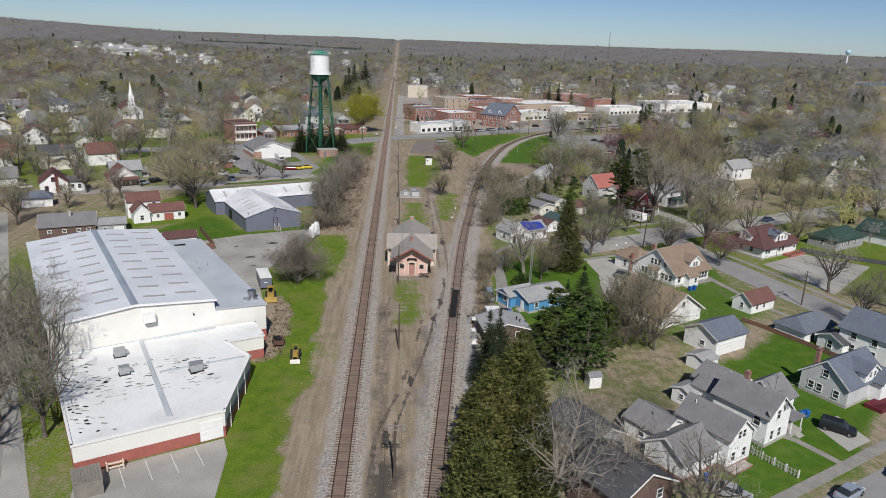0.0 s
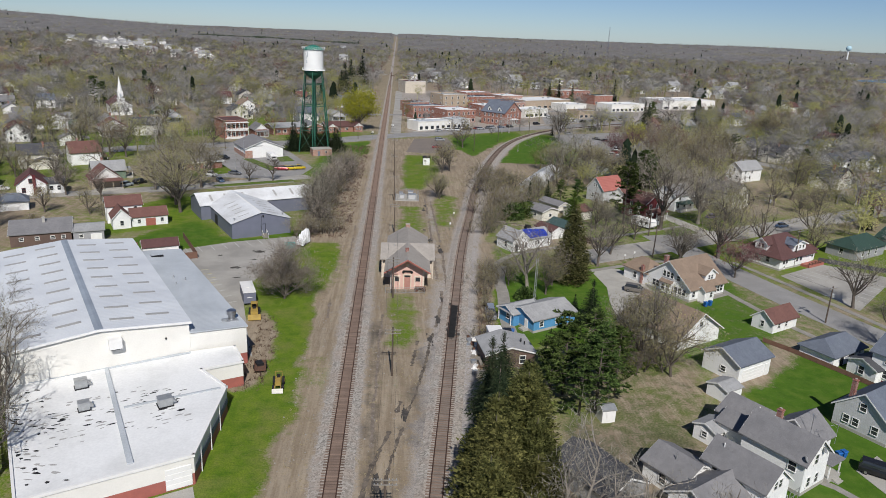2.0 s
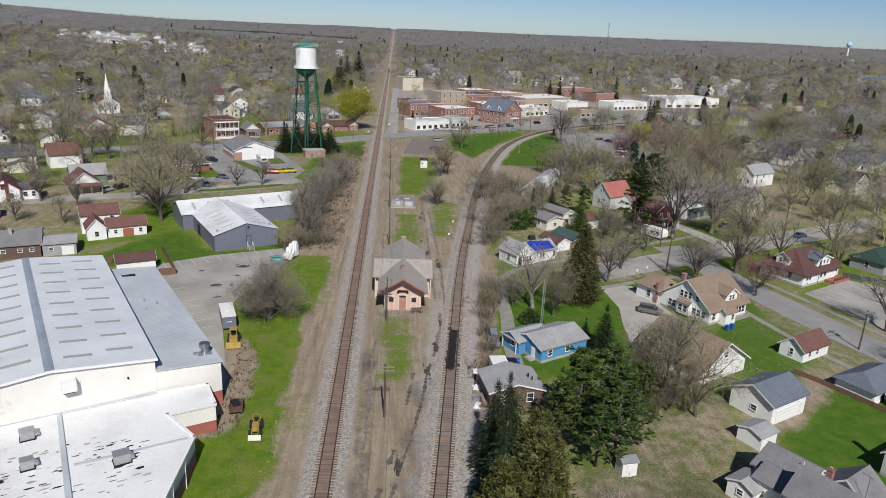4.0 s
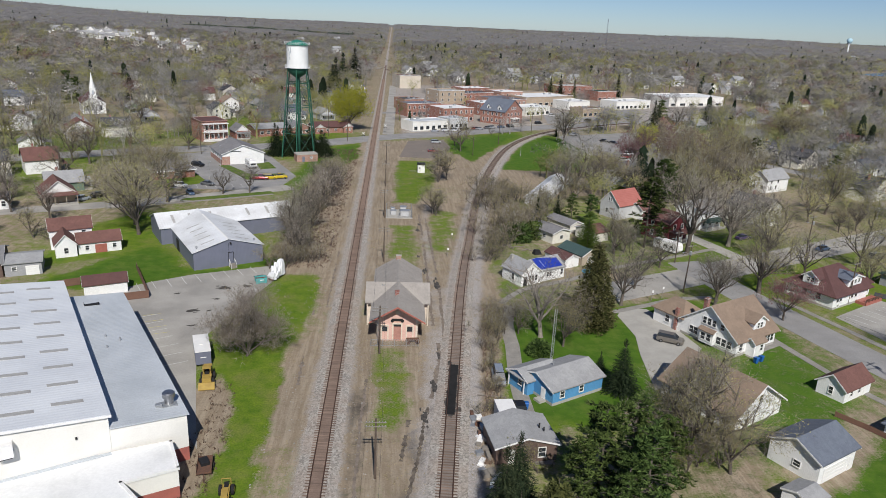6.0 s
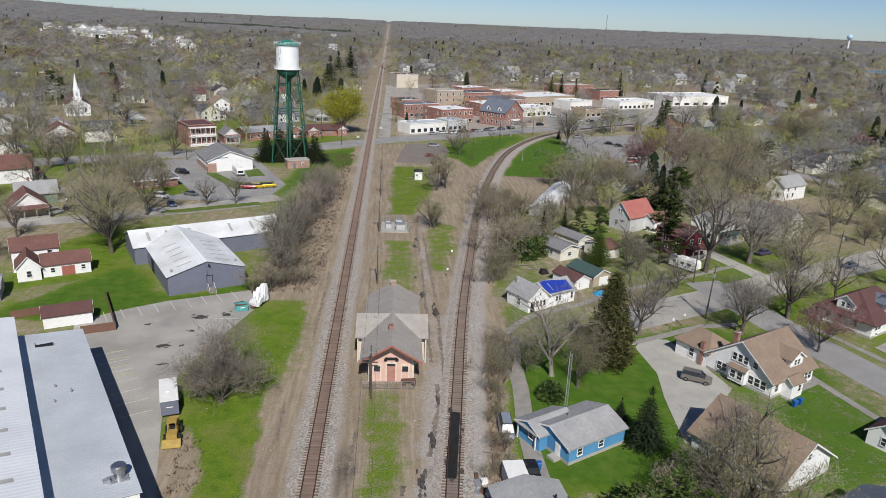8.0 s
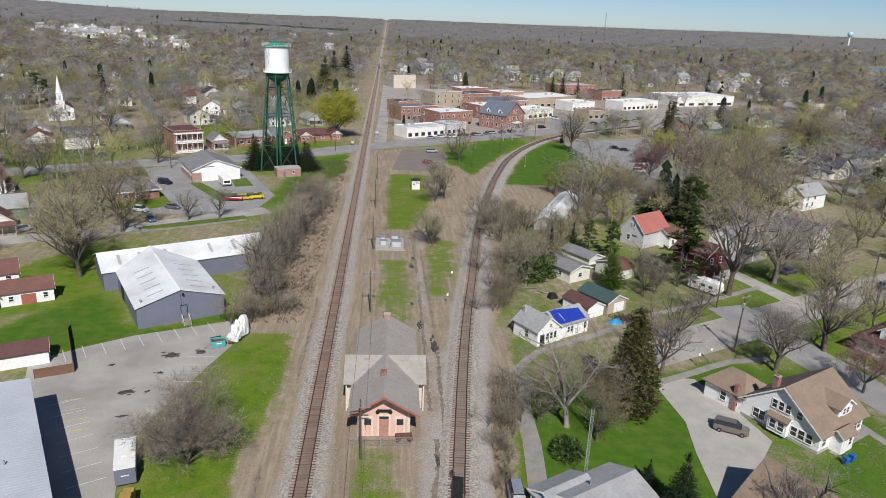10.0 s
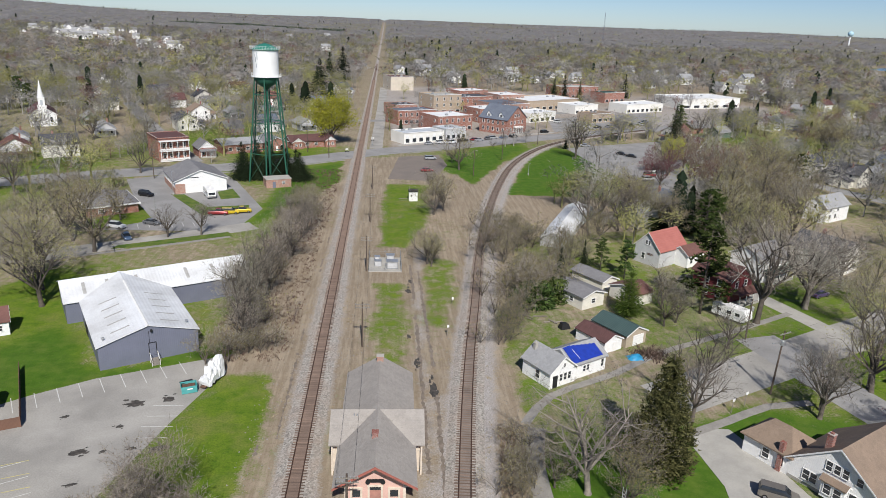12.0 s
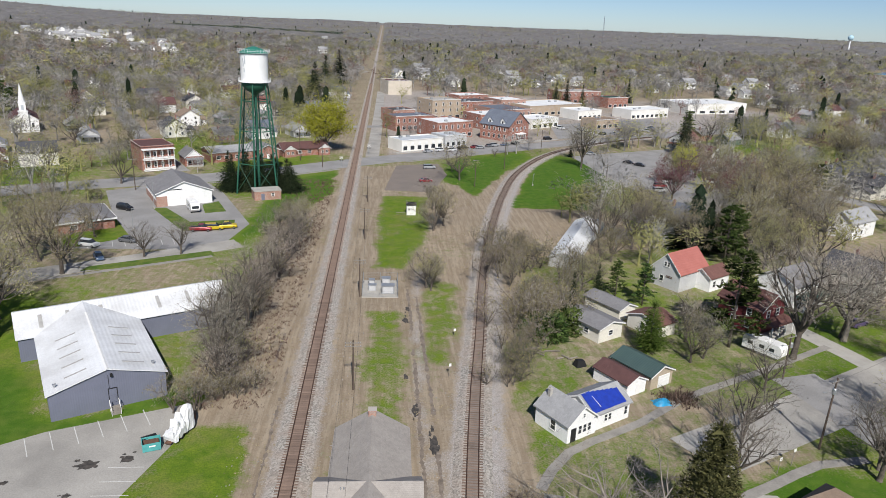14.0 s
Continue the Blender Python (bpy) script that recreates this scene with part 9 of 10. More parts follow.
def car(kind, c, x, y, rz, label, cat="car"):
    o = thing("car" if kind in ("sedan", "suv") else kind, label, cat, x, y, 0.05, rz, "parked vehicles")
    p = paint(c)
    if kind == "sedan":
        L_, w = 4.6, 0.88
        body = [(2.3, 0.70, 0.28, 0.50, 0.58, 0.62), (2.1, 0.84, 0.22, 0.60, 0.72, 0.76), (0.9, w, 0.20, 0.68, 0.90, 0.80), (-1.3, w, 0.20, 0.70, 0.95, 0.80), (-2.1, 0.85, 0.24, 0.70, 0.92, 0.76), (-2.3, 0.74, 0.34, 0.60, 0.80, 0.66)]
        cab = [(1.15, 0.74, 0.86, 0.88, 0.92, 0.72), (0.35, 0.72, 0.86, 1.2, 1.40, 0.60), (-0.9, 0.72, 0.86, 1.2, 1.42, 0.60), (-1.75, 0.72, 0.86, 0.9, 0.97, 0.68)]
        top, roof = 1.42, (-0.3, 1.5)
    elif kind in ("suv", "van"):
        L_, w = (4.7, 0.93) if kind == "suv" else (5.0, 0.98)
        k = 0.0 if kind == "suv" else 0.25
        body = [(2.35, 0.76, 0.34, 0.62, 0.72, 0.70), (2.15, 0.90, 0.28, 0.75, 0.92, 0.82), (1.1 + k, w, 0.28, 0.85, 1.08, 0.86), (-2.1, w, 0.28, 0.85, 1.1, 0.86), (-2.35, 0.88, 0.36, 0.8, 1.05, 0.82)]
        cab = [(1.3 + 2 * k, 0.82, 1.0, 1.02, 1.08, 0.8), (0.6 + 2 * k, 0.80, 1.0, 1.45, 1.70 + k, 0.68), (-2.0, 0.80, 1.0, 1.45, 1.72 + k, 0.68), (-2.3, 0.80, 1.0, 1.1, 1.2, 0.76)]
        top, roof = 1.71 + k, (-0.8 + k, 2.7)
    else:
        L_, w = 5.4, 0.98
        body = [(2.7, 0.80, 0.40, 0.70, 0.85, 0.74), (2.5, 0.95, 0.34, 0.85, 1.0, 0.88), (1.2, w, 0.34, 0.92, 1.12, 0.88), (-2.6, w, 0.34, 0.92, 1.12, 0.92), (-2.7, 0.92, 0.40, 0.9, 1.1, 0.9)]
        cab = [(1.4, 0.84, 1.05, 1.08, 1.14, 0.82), (0.75, 0.82, 1.05, 1.5, 1.78, 0.70), (-0.55, 0.82, 1.05, 1.5, 1.78, 0.70), (-0.8, 0.82, 1.05, 1.1, 1.2, 0.8)]
        top, roof = 1.78, (0.1, 1.2)
    part("body", loft(body), p, o)
    part("window", loft(cab), "dark_glass", o, "dark car glass")
    part("roof", Geo().box(roof[0], 0, top - 0.03, roof[1], 1.22, 0.07), p, o)
    if kind == "pickup":
        part("bed", Geo().box(-1.7, 0, 1.1, 1.7, 1.5, 0.04), "black", o)
    for sx in (-L_ / 2 + 0.85, L_ / 2 - 0.85):
        for sy in (-w + 0.08, w - 0.08):
            t_ = part("wheel", TYRE, None, o, at=pose(sx, sy, 0.33))
            part("rim", RIM, None, t_)
    for sy in (-0.6, 0.6):
        part("headlight", LAMP, None, o, at=pose(L_ / 2 - 0.1, sy, 0.58))
        part("tail_light", TAIL, None, o, at=pose(-L_ / 2 + 0.04, sy, 0.75))
    return o


SILVER, WHITE, BLACK_, RED_, BLUE_, GREY_, YELLOW_ = (0.42, 0.43, 0.44), (0.75, 0.75, 0.74), (0.02, 0.02, 0.022), (0.25, 0.02, 0.025), (0.10, 0.16, 0.26), (0.15, 0.155, 0.16), (0.62, 0.45, 0.02)
car("suv", (0.20, 0.18, 0.155), 58.4, 136.0, -30, "taupe grey suv parked on the concrete drive")
car("van", (0.30, 0.34, 0.40), 25.4, 121.6, -92, "blue-grey minivan on the gravel lane")
car("pickup", BLACK_, 27.0, 111.6, 90, "black pickup truck behind the garage")
car("suv", BLACK_, 68.4, 71.6, -38, "black car on the concrete driveway")
car("sedan", SILVER, 46.4, 57.4, -35, "silver car parked by the cottage")
car("sedan", (0.35, 0.40, 0.46), 60.8, 57.2, 30, "pale blue-grey car at the kerb")
car("sedan", BLACK_, 70.5, 61.3, 30, "black car in tree shade")
car("suv", BLACK_, -60.9, 278.4, -25, "black car at the garage forecourt")
car("suv", WHITE, -57.7, 245.2, -20, "white car in the car park")
car("sedan", GREY_, -50.2, 249.0, -20, "dark car in the car park")
car("sedan", BLUE_, -52.3, 236.5, -60, "blue car in the car park")
car("pickup", RED_, -35.4, 259.0, 5, "dark red pickup truck beside yellow vehicles", "pickup")
car("suv", YELLOW_, -32.4, 260.2, 10, "bright yellow utility car")
car("pickup", YELLOW_, -29.6, 261.6, 14, "bright yellow utility truck", "pickup")
car("suv", SILVER, 28.6, 344.5, 10, "silver car on the gravel lot")
car("sedan", RED_, 25.9, 321.5, 8, "dark red car on the gravel lot")
car("sedan", SILVER, 102.5, 383, -20, "silver car in the street car park")
car("sedan", BLACK_, 113.3, 364.3, -35, "black car in the street car park")
car("sedan", BLACK_, 116.3, 359.3, -35, "black car near the kerb")
car("suv", RED_, 110.2, 320.7, 5, "red car in the side car park")
car("suv", WHITE, 106.9, 313.2, 5, "white car in the side car park")
car("suv", WHITE, 113.8, 328.2, 5, "white car behind a red one")
car("van", WHITE, 132.4, 329.4, -10, "white van by the porch house")
car("sedan", SILVER, 54.2, 391.8, 32, "silver car on the main street")
car("suv", WHITE, 40.5, 383.5, 32, "white car by the shop row")
car("sedan", GREY_, 59.3, 397.0, 32, "dark car by the brick hall")
car("suv", BLACK_, 91.7, 421.5, 30, "black car beside the brick hall")
car("suv", WHITE, 107.6, 460, -50, "white car in the downtown car park")
car("sedan", GREY_, 112.3, 440, -50, "grey car in the downtown car park")
car("sedan", WHITE, 119.8, 446, -50, "white sedan in the downtown car park")
car("suv", BLUE_, 131, 470, -50, "blue car in the downtown car park")
for k, (kind_, tone_c, u) in enumerate((("sedan", SILVER, 0.0), ("suv", WHITE, 6.4), ("suv", GREY_, 12.2), ("pickup", BLACK_, 19.0), ("sedan", RED_, 25.8), ("suv", SILVER, 37.0), ("sedan", BLUE_, 43.5), ("suv", BLACK_, 50.0))):
    car(kind_, tone_c, 30.0 + 0.855 * u, 379.3 + 0.518 * u, 31, ("silver", "white", "dark grey", "black", "red", "silver", "blue", "black")[k] + " car parked along the main street shops")
for k, tone_c in enumerate((WHITE, BLACK_, SILVER, RED_, GREY_, WHITE, BLUE_)):
    car("suv" if k % 2 else "sedan", tone_c, 118 + 7.5 * k, 438 + 4.2 * k + (9 if k % 3 == 0 else 0), 120, ("white", "black", "silver", "red", "grey", "white", "blue")[k] + " car parked among others downtown")
car("suv", (0.4, 0.45, 0.5), -79.3, 225.4, 60, "pale blue car beside the bungalow")
car("suv", BLACK_, -76.6, 230.2, 60, "black car beside the bungalow")
car("sedan", (0.10, 0.07, 0.16), 104.0, 201.2, 25, "dark purple car on a shaded drive")
car("sedan", WHITE, -113, 216, 20, "white car beside a house")
car("sedan", BLUE_, 121.5, 192.5, 27, "dark blue car on the street")
car("suv", GREY_, 132, 186.5, 27, "grey car beside the street")


def camper(label, x, y, rz, L_, front):
    o = thing("camper", label, "camper", x, y, 0, rz, "campers")
    g_ = Geo().extrude([(-L_ / 2, 0.55), (L_ / 2 - 0.5, 0.55), (L_ / 2, 1.1), (L_ / 2 - 0.2, 2.4), (L_ / 2 - 0.7, 2.85), (-L_ / 2 + 0.2, 2.85), (-L_ / 2, 2.6)], -1.2, 1.2, "y")
    g_.v = [(a, b, c) for a, b, c in g_.v]
    part("body", g_, "white_paint", o, "white ribbed body")
    for u in (-L_ * 0.3, 0.0, L_ * 0.25):
        for s in (-1, 1):
            part("window", Geo().box(u, s * 1.21, 1.5, 0.9, 0.04, 0.6), "dark_glass", o)
    part("stripe", Geo().box(0, -1.215, 1.15, L_ * 0.9, 0.03, 0.12), "grey_metal_roof", o)
    part("roof_unit", Geo().box(0.3, 0, 2.85, 0.8, 0.8, 0.25), "white_paint", o)
    for u in (-0.6, 0.3) if not front else (-L_ * 0.3, L_ * 0.33):
        for s in (-1.05, 1.05):
            t_ = part("wheel", TYRE, None, o, at=pose(u, s, 0.33))
            part("rim", RIM, None, t_)
    if front:
        part("windscreen", Geo().box(L_ / 2 - 0.1, 0, 1.3, 0.12, 1.9, 0.8), "dark_glass", o)
    else:
        part("hitch", Geo().tube((L_ / 2, -0.5, 0.6), (L_ / 2 + 1.2, 0, 0.5), 0.05, n=5).tube((L_ / 2, 0.5, 0.6), (L_ / 2 + 1.2, 0, 0.5), 0.05, n=5), "black", o)
    return o


camper("white travel trailer beside the maroon house", 78.3, 189.2, -57, 7.2, False)
camper("white motorhome in front of the garage", -42.3, 278.6, -65, 7.0, True)

# box trailer, fork truck, tractor
o = thing("box_trailer", "dark grey enclosed trailer with white roof", "trailer", -21.3, 128.6, 0, 108)
part("body", Geo().box(0, 0, 0.5, 6.4, 2.3, 2.1), "grey_metal_wall", o)
part("roof", Geo().box(0, 0, 2.6, 6.5, 2.4, 0.12), "white_paint", o, "white roof")
part("roof_vent", Geo().box(-0.6, 0.1, 2.72, 0.5, 0.5, 0.12), "white_paint", o)
for u in (-0.6, 0.4):
    for s in (-1.0, 1.0):
        t_ = part("wheel", TYRE, None, o, at=pose(u, s, 0.33))
        part("rim", RIM, None, t_)
part("hitch", Geo().tube((3.2, -0.4, 0.6), (4.4, 0, 0.5), 0.06, n=5).tube((3.2, 0.4, 0.6), (4.4, 0, 0.5), 0.06, n=5), "rust", o)
part("plate_bar", Geo().box(-3.22, 0, 1.6, 0.02, 0.9, 0.12), "white_paint", o)
o = thing("wheel_loader", "worn yellow wheel loader on muddy ground", "loader", -18.6, 121.0, 0, -80)
part("chassis", Geo().box(0, 0, 0.7, 3.6, 1.3, 0.7).box(-1.2, 0, 1.4, 1.5, 1.2, 0.6), "cat_yellow", o)
part("cab", Geo().box(0.2, 0, 2.5, 1.2, 1.2, 0.12).box(-0.3, -0.5, 1.4, 0.1, 0.1, 1.1).box(-0.3, 0.5, 1.4, 0.1, 0.1, 1.1).box(0.7, -0.5, 1.4, 0.1, 0.1, 1.1).box(0.7, 0.5, 1.4, 0.1, 0.1, 1.1), "cat_yellow", o)
part("seat", Geo().box(0.1, 0, 1.4, 0.5, 0.6, 0.3).box(-0.12, 0, 1.6, 0.12, 0.6, 0.5), "black", o)
part("bucket", Geo().extrude([(1.9, 0.2), (2.9, 0.15), (2.9, 0.25), (2.1, 0.9), (1.9, 0.9)], -1.15, 1.15, "y"), "cat_yellow", o)
for s in (-0.5, 0.5):
    part("lift_arm", Geo().tube((0.6, s, 1.4), (2.0, s, 0.6), 0.1, n=5), "cat_yellow", o)
for u in (-1.1, 1.0):
    for s in (-0.85, 0.85):
        t_ = part("wheel", Geo().tube((u, s - 0.2, 0.55), (u, s + 0.2, 0.55), 0.55, n=18), "rubber", o)
        part("rim", Geo().tube((u, s - 0.22, 0.55), (u, s + 0.22, 0.55), 0.28, n=12), "cat_yellow", t_)
o = thing("tractor", "small yellow tractor with front loader on the grass", "tractor", -9.9, 94.0, 0, -85)
part("bonnet", Geo().box(0.5, 0, 0.7, 1.5, 0.65, 0.6).box(-0.6, 0, 0.7, 0.9, 0.8, 0.4), "cat_yellow", o)
part("seat", Geo().box(-0.6, 0, 1.1, 0.45, 0.5, 0.15).box(-0.82, 0, 1.2, 0.1, 0.5, 0.4), "black", o)
part("roll_bar", Geo().tube((-0.9, -0.5, 0.8), (-0.9, -0.5, 2.0), 0.05, n=5).tube((-0.9, 0.5, 0.8), (-0.9, 0.5, 2.0), 0.05, n=5).tube((-0.9, -0.5, 2.0), (-0.9, 0.5, 2.0), 0.05, n=5), "cat_yellow", o)
part("bucket", Geo().extrude([(1.9, 0.15), (2.5, 0.12), (2.5, 0.2), (2.0, 0.65), (1.9, 0.6)], -0.8, 0.8, "y"), "cream_siding", o)
for s in (-0.4, 0.4):
    part("lift_arm", Geo().tube((0.0, s, 1.2), (2.0, s, 0.5), 0.06, n=5), "cat_yellow", o)
for u, rad in ((-0.7, 0.62), (1.0, 0.38)):
    for s in (-0.68, 0.68):
        t_ = part("wheel", Geo().tube((u, s - 0.17, rad), (u, s + 0.17, rad), rad, n=18), "rubber", o)
        part("rim", Geo().tube((u, s - 0.19, rad), (u, s + 0.19, rad), rad * 0.5, n=12), "cat_yellow", t_)
o = thing("flatbed_trailer", "rusty low flatbed trailer with scrap", "trailer", -13.6, 99.5, 0, 100)
part("frame", Geo().box(0, 0, 0.55, 3.6, 1.7, 0.12).box(0, -0.85, 0.67, 3.6, 0.06, 0.35).box(0, 0.85, 0.67, 3.6, 0.06, 0.35), "rust", o)
for s in (-0.95, 0.95):
    t_ = part("wheel", TYRE, None, o, at=pose(0.2, s, 0.33))
part("hitch", Geo().tube((-1.8, 0, 0.6), (-3.2, 0, 0.4), 0.05, n=5), "rust", o)
part("load", Geo().box(0.3, 0.1, 0.67, 1.4, 1.0, 0.4, 0.3), "black", o)

# dumpster, wrapped boat, crossing hut, transformer yard
o = thing("dumpster", "teal steel dumpster with broken lid and rusty load", "dumpster", -18.2, 162.8, 0, 20)
part("body", Geo().extrude([(-1.0, 0.1), (1.0, 0.1), (1.15, 1.25), (1.07, 1.25), (0.93, 0.2), (-0.93, 0.2), (-1.07, 1.25), (-1.15, 1.25)], -0.85, 0.85, "y").box(0, -0.85, 0.1, 2.2, 0.06, 1.1).box(0, 0.85, 0.1, 2.2, 0.06, 1.1), "teal_paint", o)
part("load", Geo().box(0, 0, 0.2, 1.8, 1.6, 0.65), "rust", o)
part("lid", Geo().box(-0.2, 1.25, 0.95, 1.9, 0.8, 0.05, 0.2), "black", o)
part("label_bar", Geo().box(0.1, -0.89, 0.7, 0.8, 0.02, 0.18), "white_paint", o)
o = thing("wrapped_boat", "upright load on a trailer under a torn white tarpaulin", "wrapped load", -15.4, 165.6, 0, 70)
g, wr_ = Geo(), random.Random(12)
for k in range(11):
    u = -2.2 + 4.4 * k / 10
    top_ = 2.2 + 1.5 * k / 10 + wr_.uniform(-0.35, 0.3)
    for i in range(12):
        a = math.pi * i / 11
        fold = 1 + wr_.uniform(-0.16, 0.16)
        g.v.append((u + wr_.uniform(-0.12, 0.12), -0.85 * math.cos(a) * fold, (0.3 + wr_.uniform(0, 0.5)) if i in (0, 11) else max(0.5, top_ * math.sin(a) ** 0.55 * fold)))
g.f = [(k * 12 + i, k * 12 + i + 1, k * 12 + i + 13, k * 12 + i + 12) for k in range(10) for i in range(11)] + [tuple(range(12)), tuple(range(120, 132))]
part("tarpaulin", g, "tarp_white", o, "torn white tarpaulin in loose folds")
part("trailer_frame", Geo().box(0, 0, 0.35, 5.4, 0.9, 0.1).tube((2.6, 0, 0.4), (3.6, 0, 0.4), 0.05, n=5), "rust", o)
for s in (-0.7, 0.7):
    part("wheel", TYRE, None, o, at=pose(-0.6, s, 0.33))
part("outboard", Geo().box(3.0, 0, 0.7, 0.5, 0.5, 1.0), "rust", o)
o = thing("signal_hut", "small white signal hut with dark flat roof", "hut", 19.2, 278.6, 0, 3)
part("wall", Geo().box(0, 0, 0, 2.6, 2.4, 2.9), "white_paint", o)
part("roof", Geo().box(0, 0, 2.9, 2.9, 2.7, 0.5), "black", o)
part("door", door_mesh(0.9, 2.0, "white_siding"), None, o, at=pose(0.5, -1.23, 0.1))
part("window", Geo().box(-0.6, -1.22, 1.5, 0.5, 0.05, 0.5), "dark_glass", o)
part("fence_rail", Geo().tube((-4.5, -1.5, 0.9), (-1.4, -1.3, 0.9), 0.05, n=5).tube((-4.5, -1.5, 0.4), (-1.4, -1.3, 0.4), 0.05, n=5), "grey_wood", o)
KEEP.append((19, 278, 5))
o = thing("transformer_yard", "fenced concrete pad with grey electrical cabinets", "transformer yard", 10.7, 219.0, 0, 0)
part("pad", Geo().box(0, 0, 0, 7.4, 9.4, 0.2), "concrete", o, "concrete pad")
for u, v, a, b, c in ((1.6, -2.2, 2.6, 1.8, 1.6), (-1.6, -1.0, 1.6, 1.2, 1.2), (1.2, 2.4, 1.8, 1.4, 1.5), (-1.8, 2.4, 1.2, 1.2, 1.1)):
    cb = part("cabinet", Geo().box(u, v, 0.2, a, b, c).box(u, v, 0.2 + c, a + 0.12, b + 0.12, 0.08), "galvanised", o, "grey steel cabinet")
    part("cabinet_door", Geo().box(u, v - b / 2 - 0.02, 0.35, a * 0.8, 0.04, c * 0.8), "pale_grey_siding", cb)
for u, v in ((-3.6, -4.6), (0, -4.6), (3.6, -4.6), (-3.6, 4.6), (0, 4.6), (3.6, 4.6), (-3.6, 0), (3.6, 0)):
    part("fence_post", Geo().tube((u, v, 0), (u, v, 2.1), 0.05, n=6), "galvanised", o)
g = Geo()
for z in (0.3, 0.8, 1.3, 1.7, 2.05):
    g.tube((-3.6, -4.6, z), (3.6, -4.6, z), 0.015, n=3).tube((-3.6, 4.6, z), (3.6, 4.6, z), 0.015, n=3).tube((-3.6, -4.6, z), (-3.6, 4.6, z), 0.015, n=3).tube((3.6, -4.6, z), (3.6, 4.6, z), 0.015, n=3)
part("fence_wire", g, "galvanised", o)

# crossing signals and signs
for x, y, rz in ((-4.6, 344.5, 0), (5.0, 372, 180)):
    o = thing("railway_signal", "trackside signal post with crossbuck and lamps", "signal", x, y, 0, rz, "railway signals")
    part("post", Geo().tube((0, 0, 0), (0, 0, 4.0), 0.07, n=8), "galvanised", o)
    part("crossbuck", Geo().add([(-0.75, -0.1, 3.1), (-0.6, -0.1, 3.0), (0.75, -0.1, 3.95), (0.6, -0.1, 4.05), (-0.75, -0.06, 3.1), (-0.6, -0.06, 3.0), (0.75, -0.06, 3.95), (0.6, -0.06, 4.05)], [(0, 1, 2, 3), (4, 5, 6, 7), (0, 1, 5, 4), (2, 3, 7, 6)]).add([(0.75, -0.14, 3.1), (0.6, -0.14, 3.0), (-0.75, -0.14, 3.95), (-0.6, -0.14, 4.05)], [(0, 1, 2, 3)]), "white_paint", o)
    part("lamp_bar", Geo().box(0, -0.1, 2.5, 1.2, 0.1, 0.1), "black", o)
    for s in (-0.5, 0.5):
        part("lamp", Geo().tube((s, -0.2, 2.55), (s, 0.0, 2.55), 0.22, n=12), "black", o)
for x, y, hh in ((21.8, 181.6, 2.2), (24.0, 196.5, 1.4), (61.9, 155.4, 2.4), (64.7, 157.0, 2.6)):
    o = thing("signpost", "leaning white-topped sign post", "sign", x, y, 0, 15, "signposts")
    part("post", Geo().tube((0, 0, 0), (0.15, 0, hh), 0.05, n=6), "grey_wood", o)
    part("plate", Geo().box(0.14, -0.06, hh - 0.5, 0.4, 0.03, 0.5), "white_paint", o)

# bins, sheds' clutter, timber
BIN = None
for x, y, rz in ((70.3, 128.2, 20), (71.5, 128.8, 30), (65.2, 75.2, 10), (66.1, 75.5, 15), (44.6, 60.2, 0), (28.2, 113.4, 5), (88.3, 101.4, 5)):
    o = thing("wheelie_bin", "bright blue plastic wheelie bin", "bin", x, y, 0, rz, "blue bins")
    part("body", Geo().add([(-0.25, -0.25, 0.05), (0.25, -0.25, 0.05), (0.25, 0.25, 0.05), (-0.25, 0.25, 0.05), (-0.33, -0.36, 1.0), (0.33, -0.36, 1.0), (0.33, 0.36, 1.0), (-0.33, 0.36, 1.0)], [(3, 2, 1, 0), (4, 5, 6, 7), (0, 1, 5, 4), (1, 2, 6, 5), (2, 3, 7, 6), (3, 0, 4, 7)]), "bin_blue", o)
    part("lid", Geo().extrude([(-0.4, 1.0), (0.4, 1.0), (0.36, 1.08), (-0.3, 1.12)], -0.36, 0.36, "x"), "bin_blue", o)
    for s in (-0.25, 0.25):
        part("wheel", Geo().tube((s - 0.03, 0.3, 0.12), (s + 0.03, 0.3, 0.12), 0.12, n=10), "rubber", o)
o = thing("boiler_box", "white box trailer body beside the old garage", "trailer", 24.6, 110.2, 0, 4)
part("body", Geo().box(0, 0, 0.4, 2.5, 3.2, 2.0).box(0, 0, 2.4, 2.6, 3.3, 0.1), "white_paint", o)
for s in (-1.1, 1.1):
    part("wheel", TYRE, None, o, at=pose(s, 0, 0.33, 0, 0, 90))
cl = random.Random(9)
for k in range(22):
    x, y = 20.9 + cl.uniform(-0.8, 0.9), 96 + k * 0.75 + cl.uniform(-0.4, 0.4)
    mname, text = cl.choice((("grey_wood", "weathered grey timber"), ("white_paint", "pale scrap panel"), ("rust", "rusty scrap metal"), ("galvanised", "bent galvanised sheet")))
    o = tagged(part("scrap", Geo().box(0, 0, 0, cl.uniform(0.3, 1.0), cl.uniform(0.5, 2.0), cl.uniform(0.1, 0.7)), mname, at=pose(x, y, 0, cl.uniform(-6, 6), cl.uniform(-6, 6), cl.uniform(-40, 40))), text + " lying in a heap beside the track", "scrap", "scrap heap")
for k in range(14):
    a = cl.uniform(-60, 60)
    o = tagged(part("log", Geo().tube((-cl.uniform(0.5, 2), 0, 0.15), (cl.uniform(0.5, 2), 0, 0.2), 0.14, 0.11, n=7), "bark_pale", at=pose(37 + cl.uniform(-4, 7), 189.5 + cl.uniform(-2.5, 2), 0.02, 0, 0, a)), "cut pale log in a brush pile", "log", "brush pile")
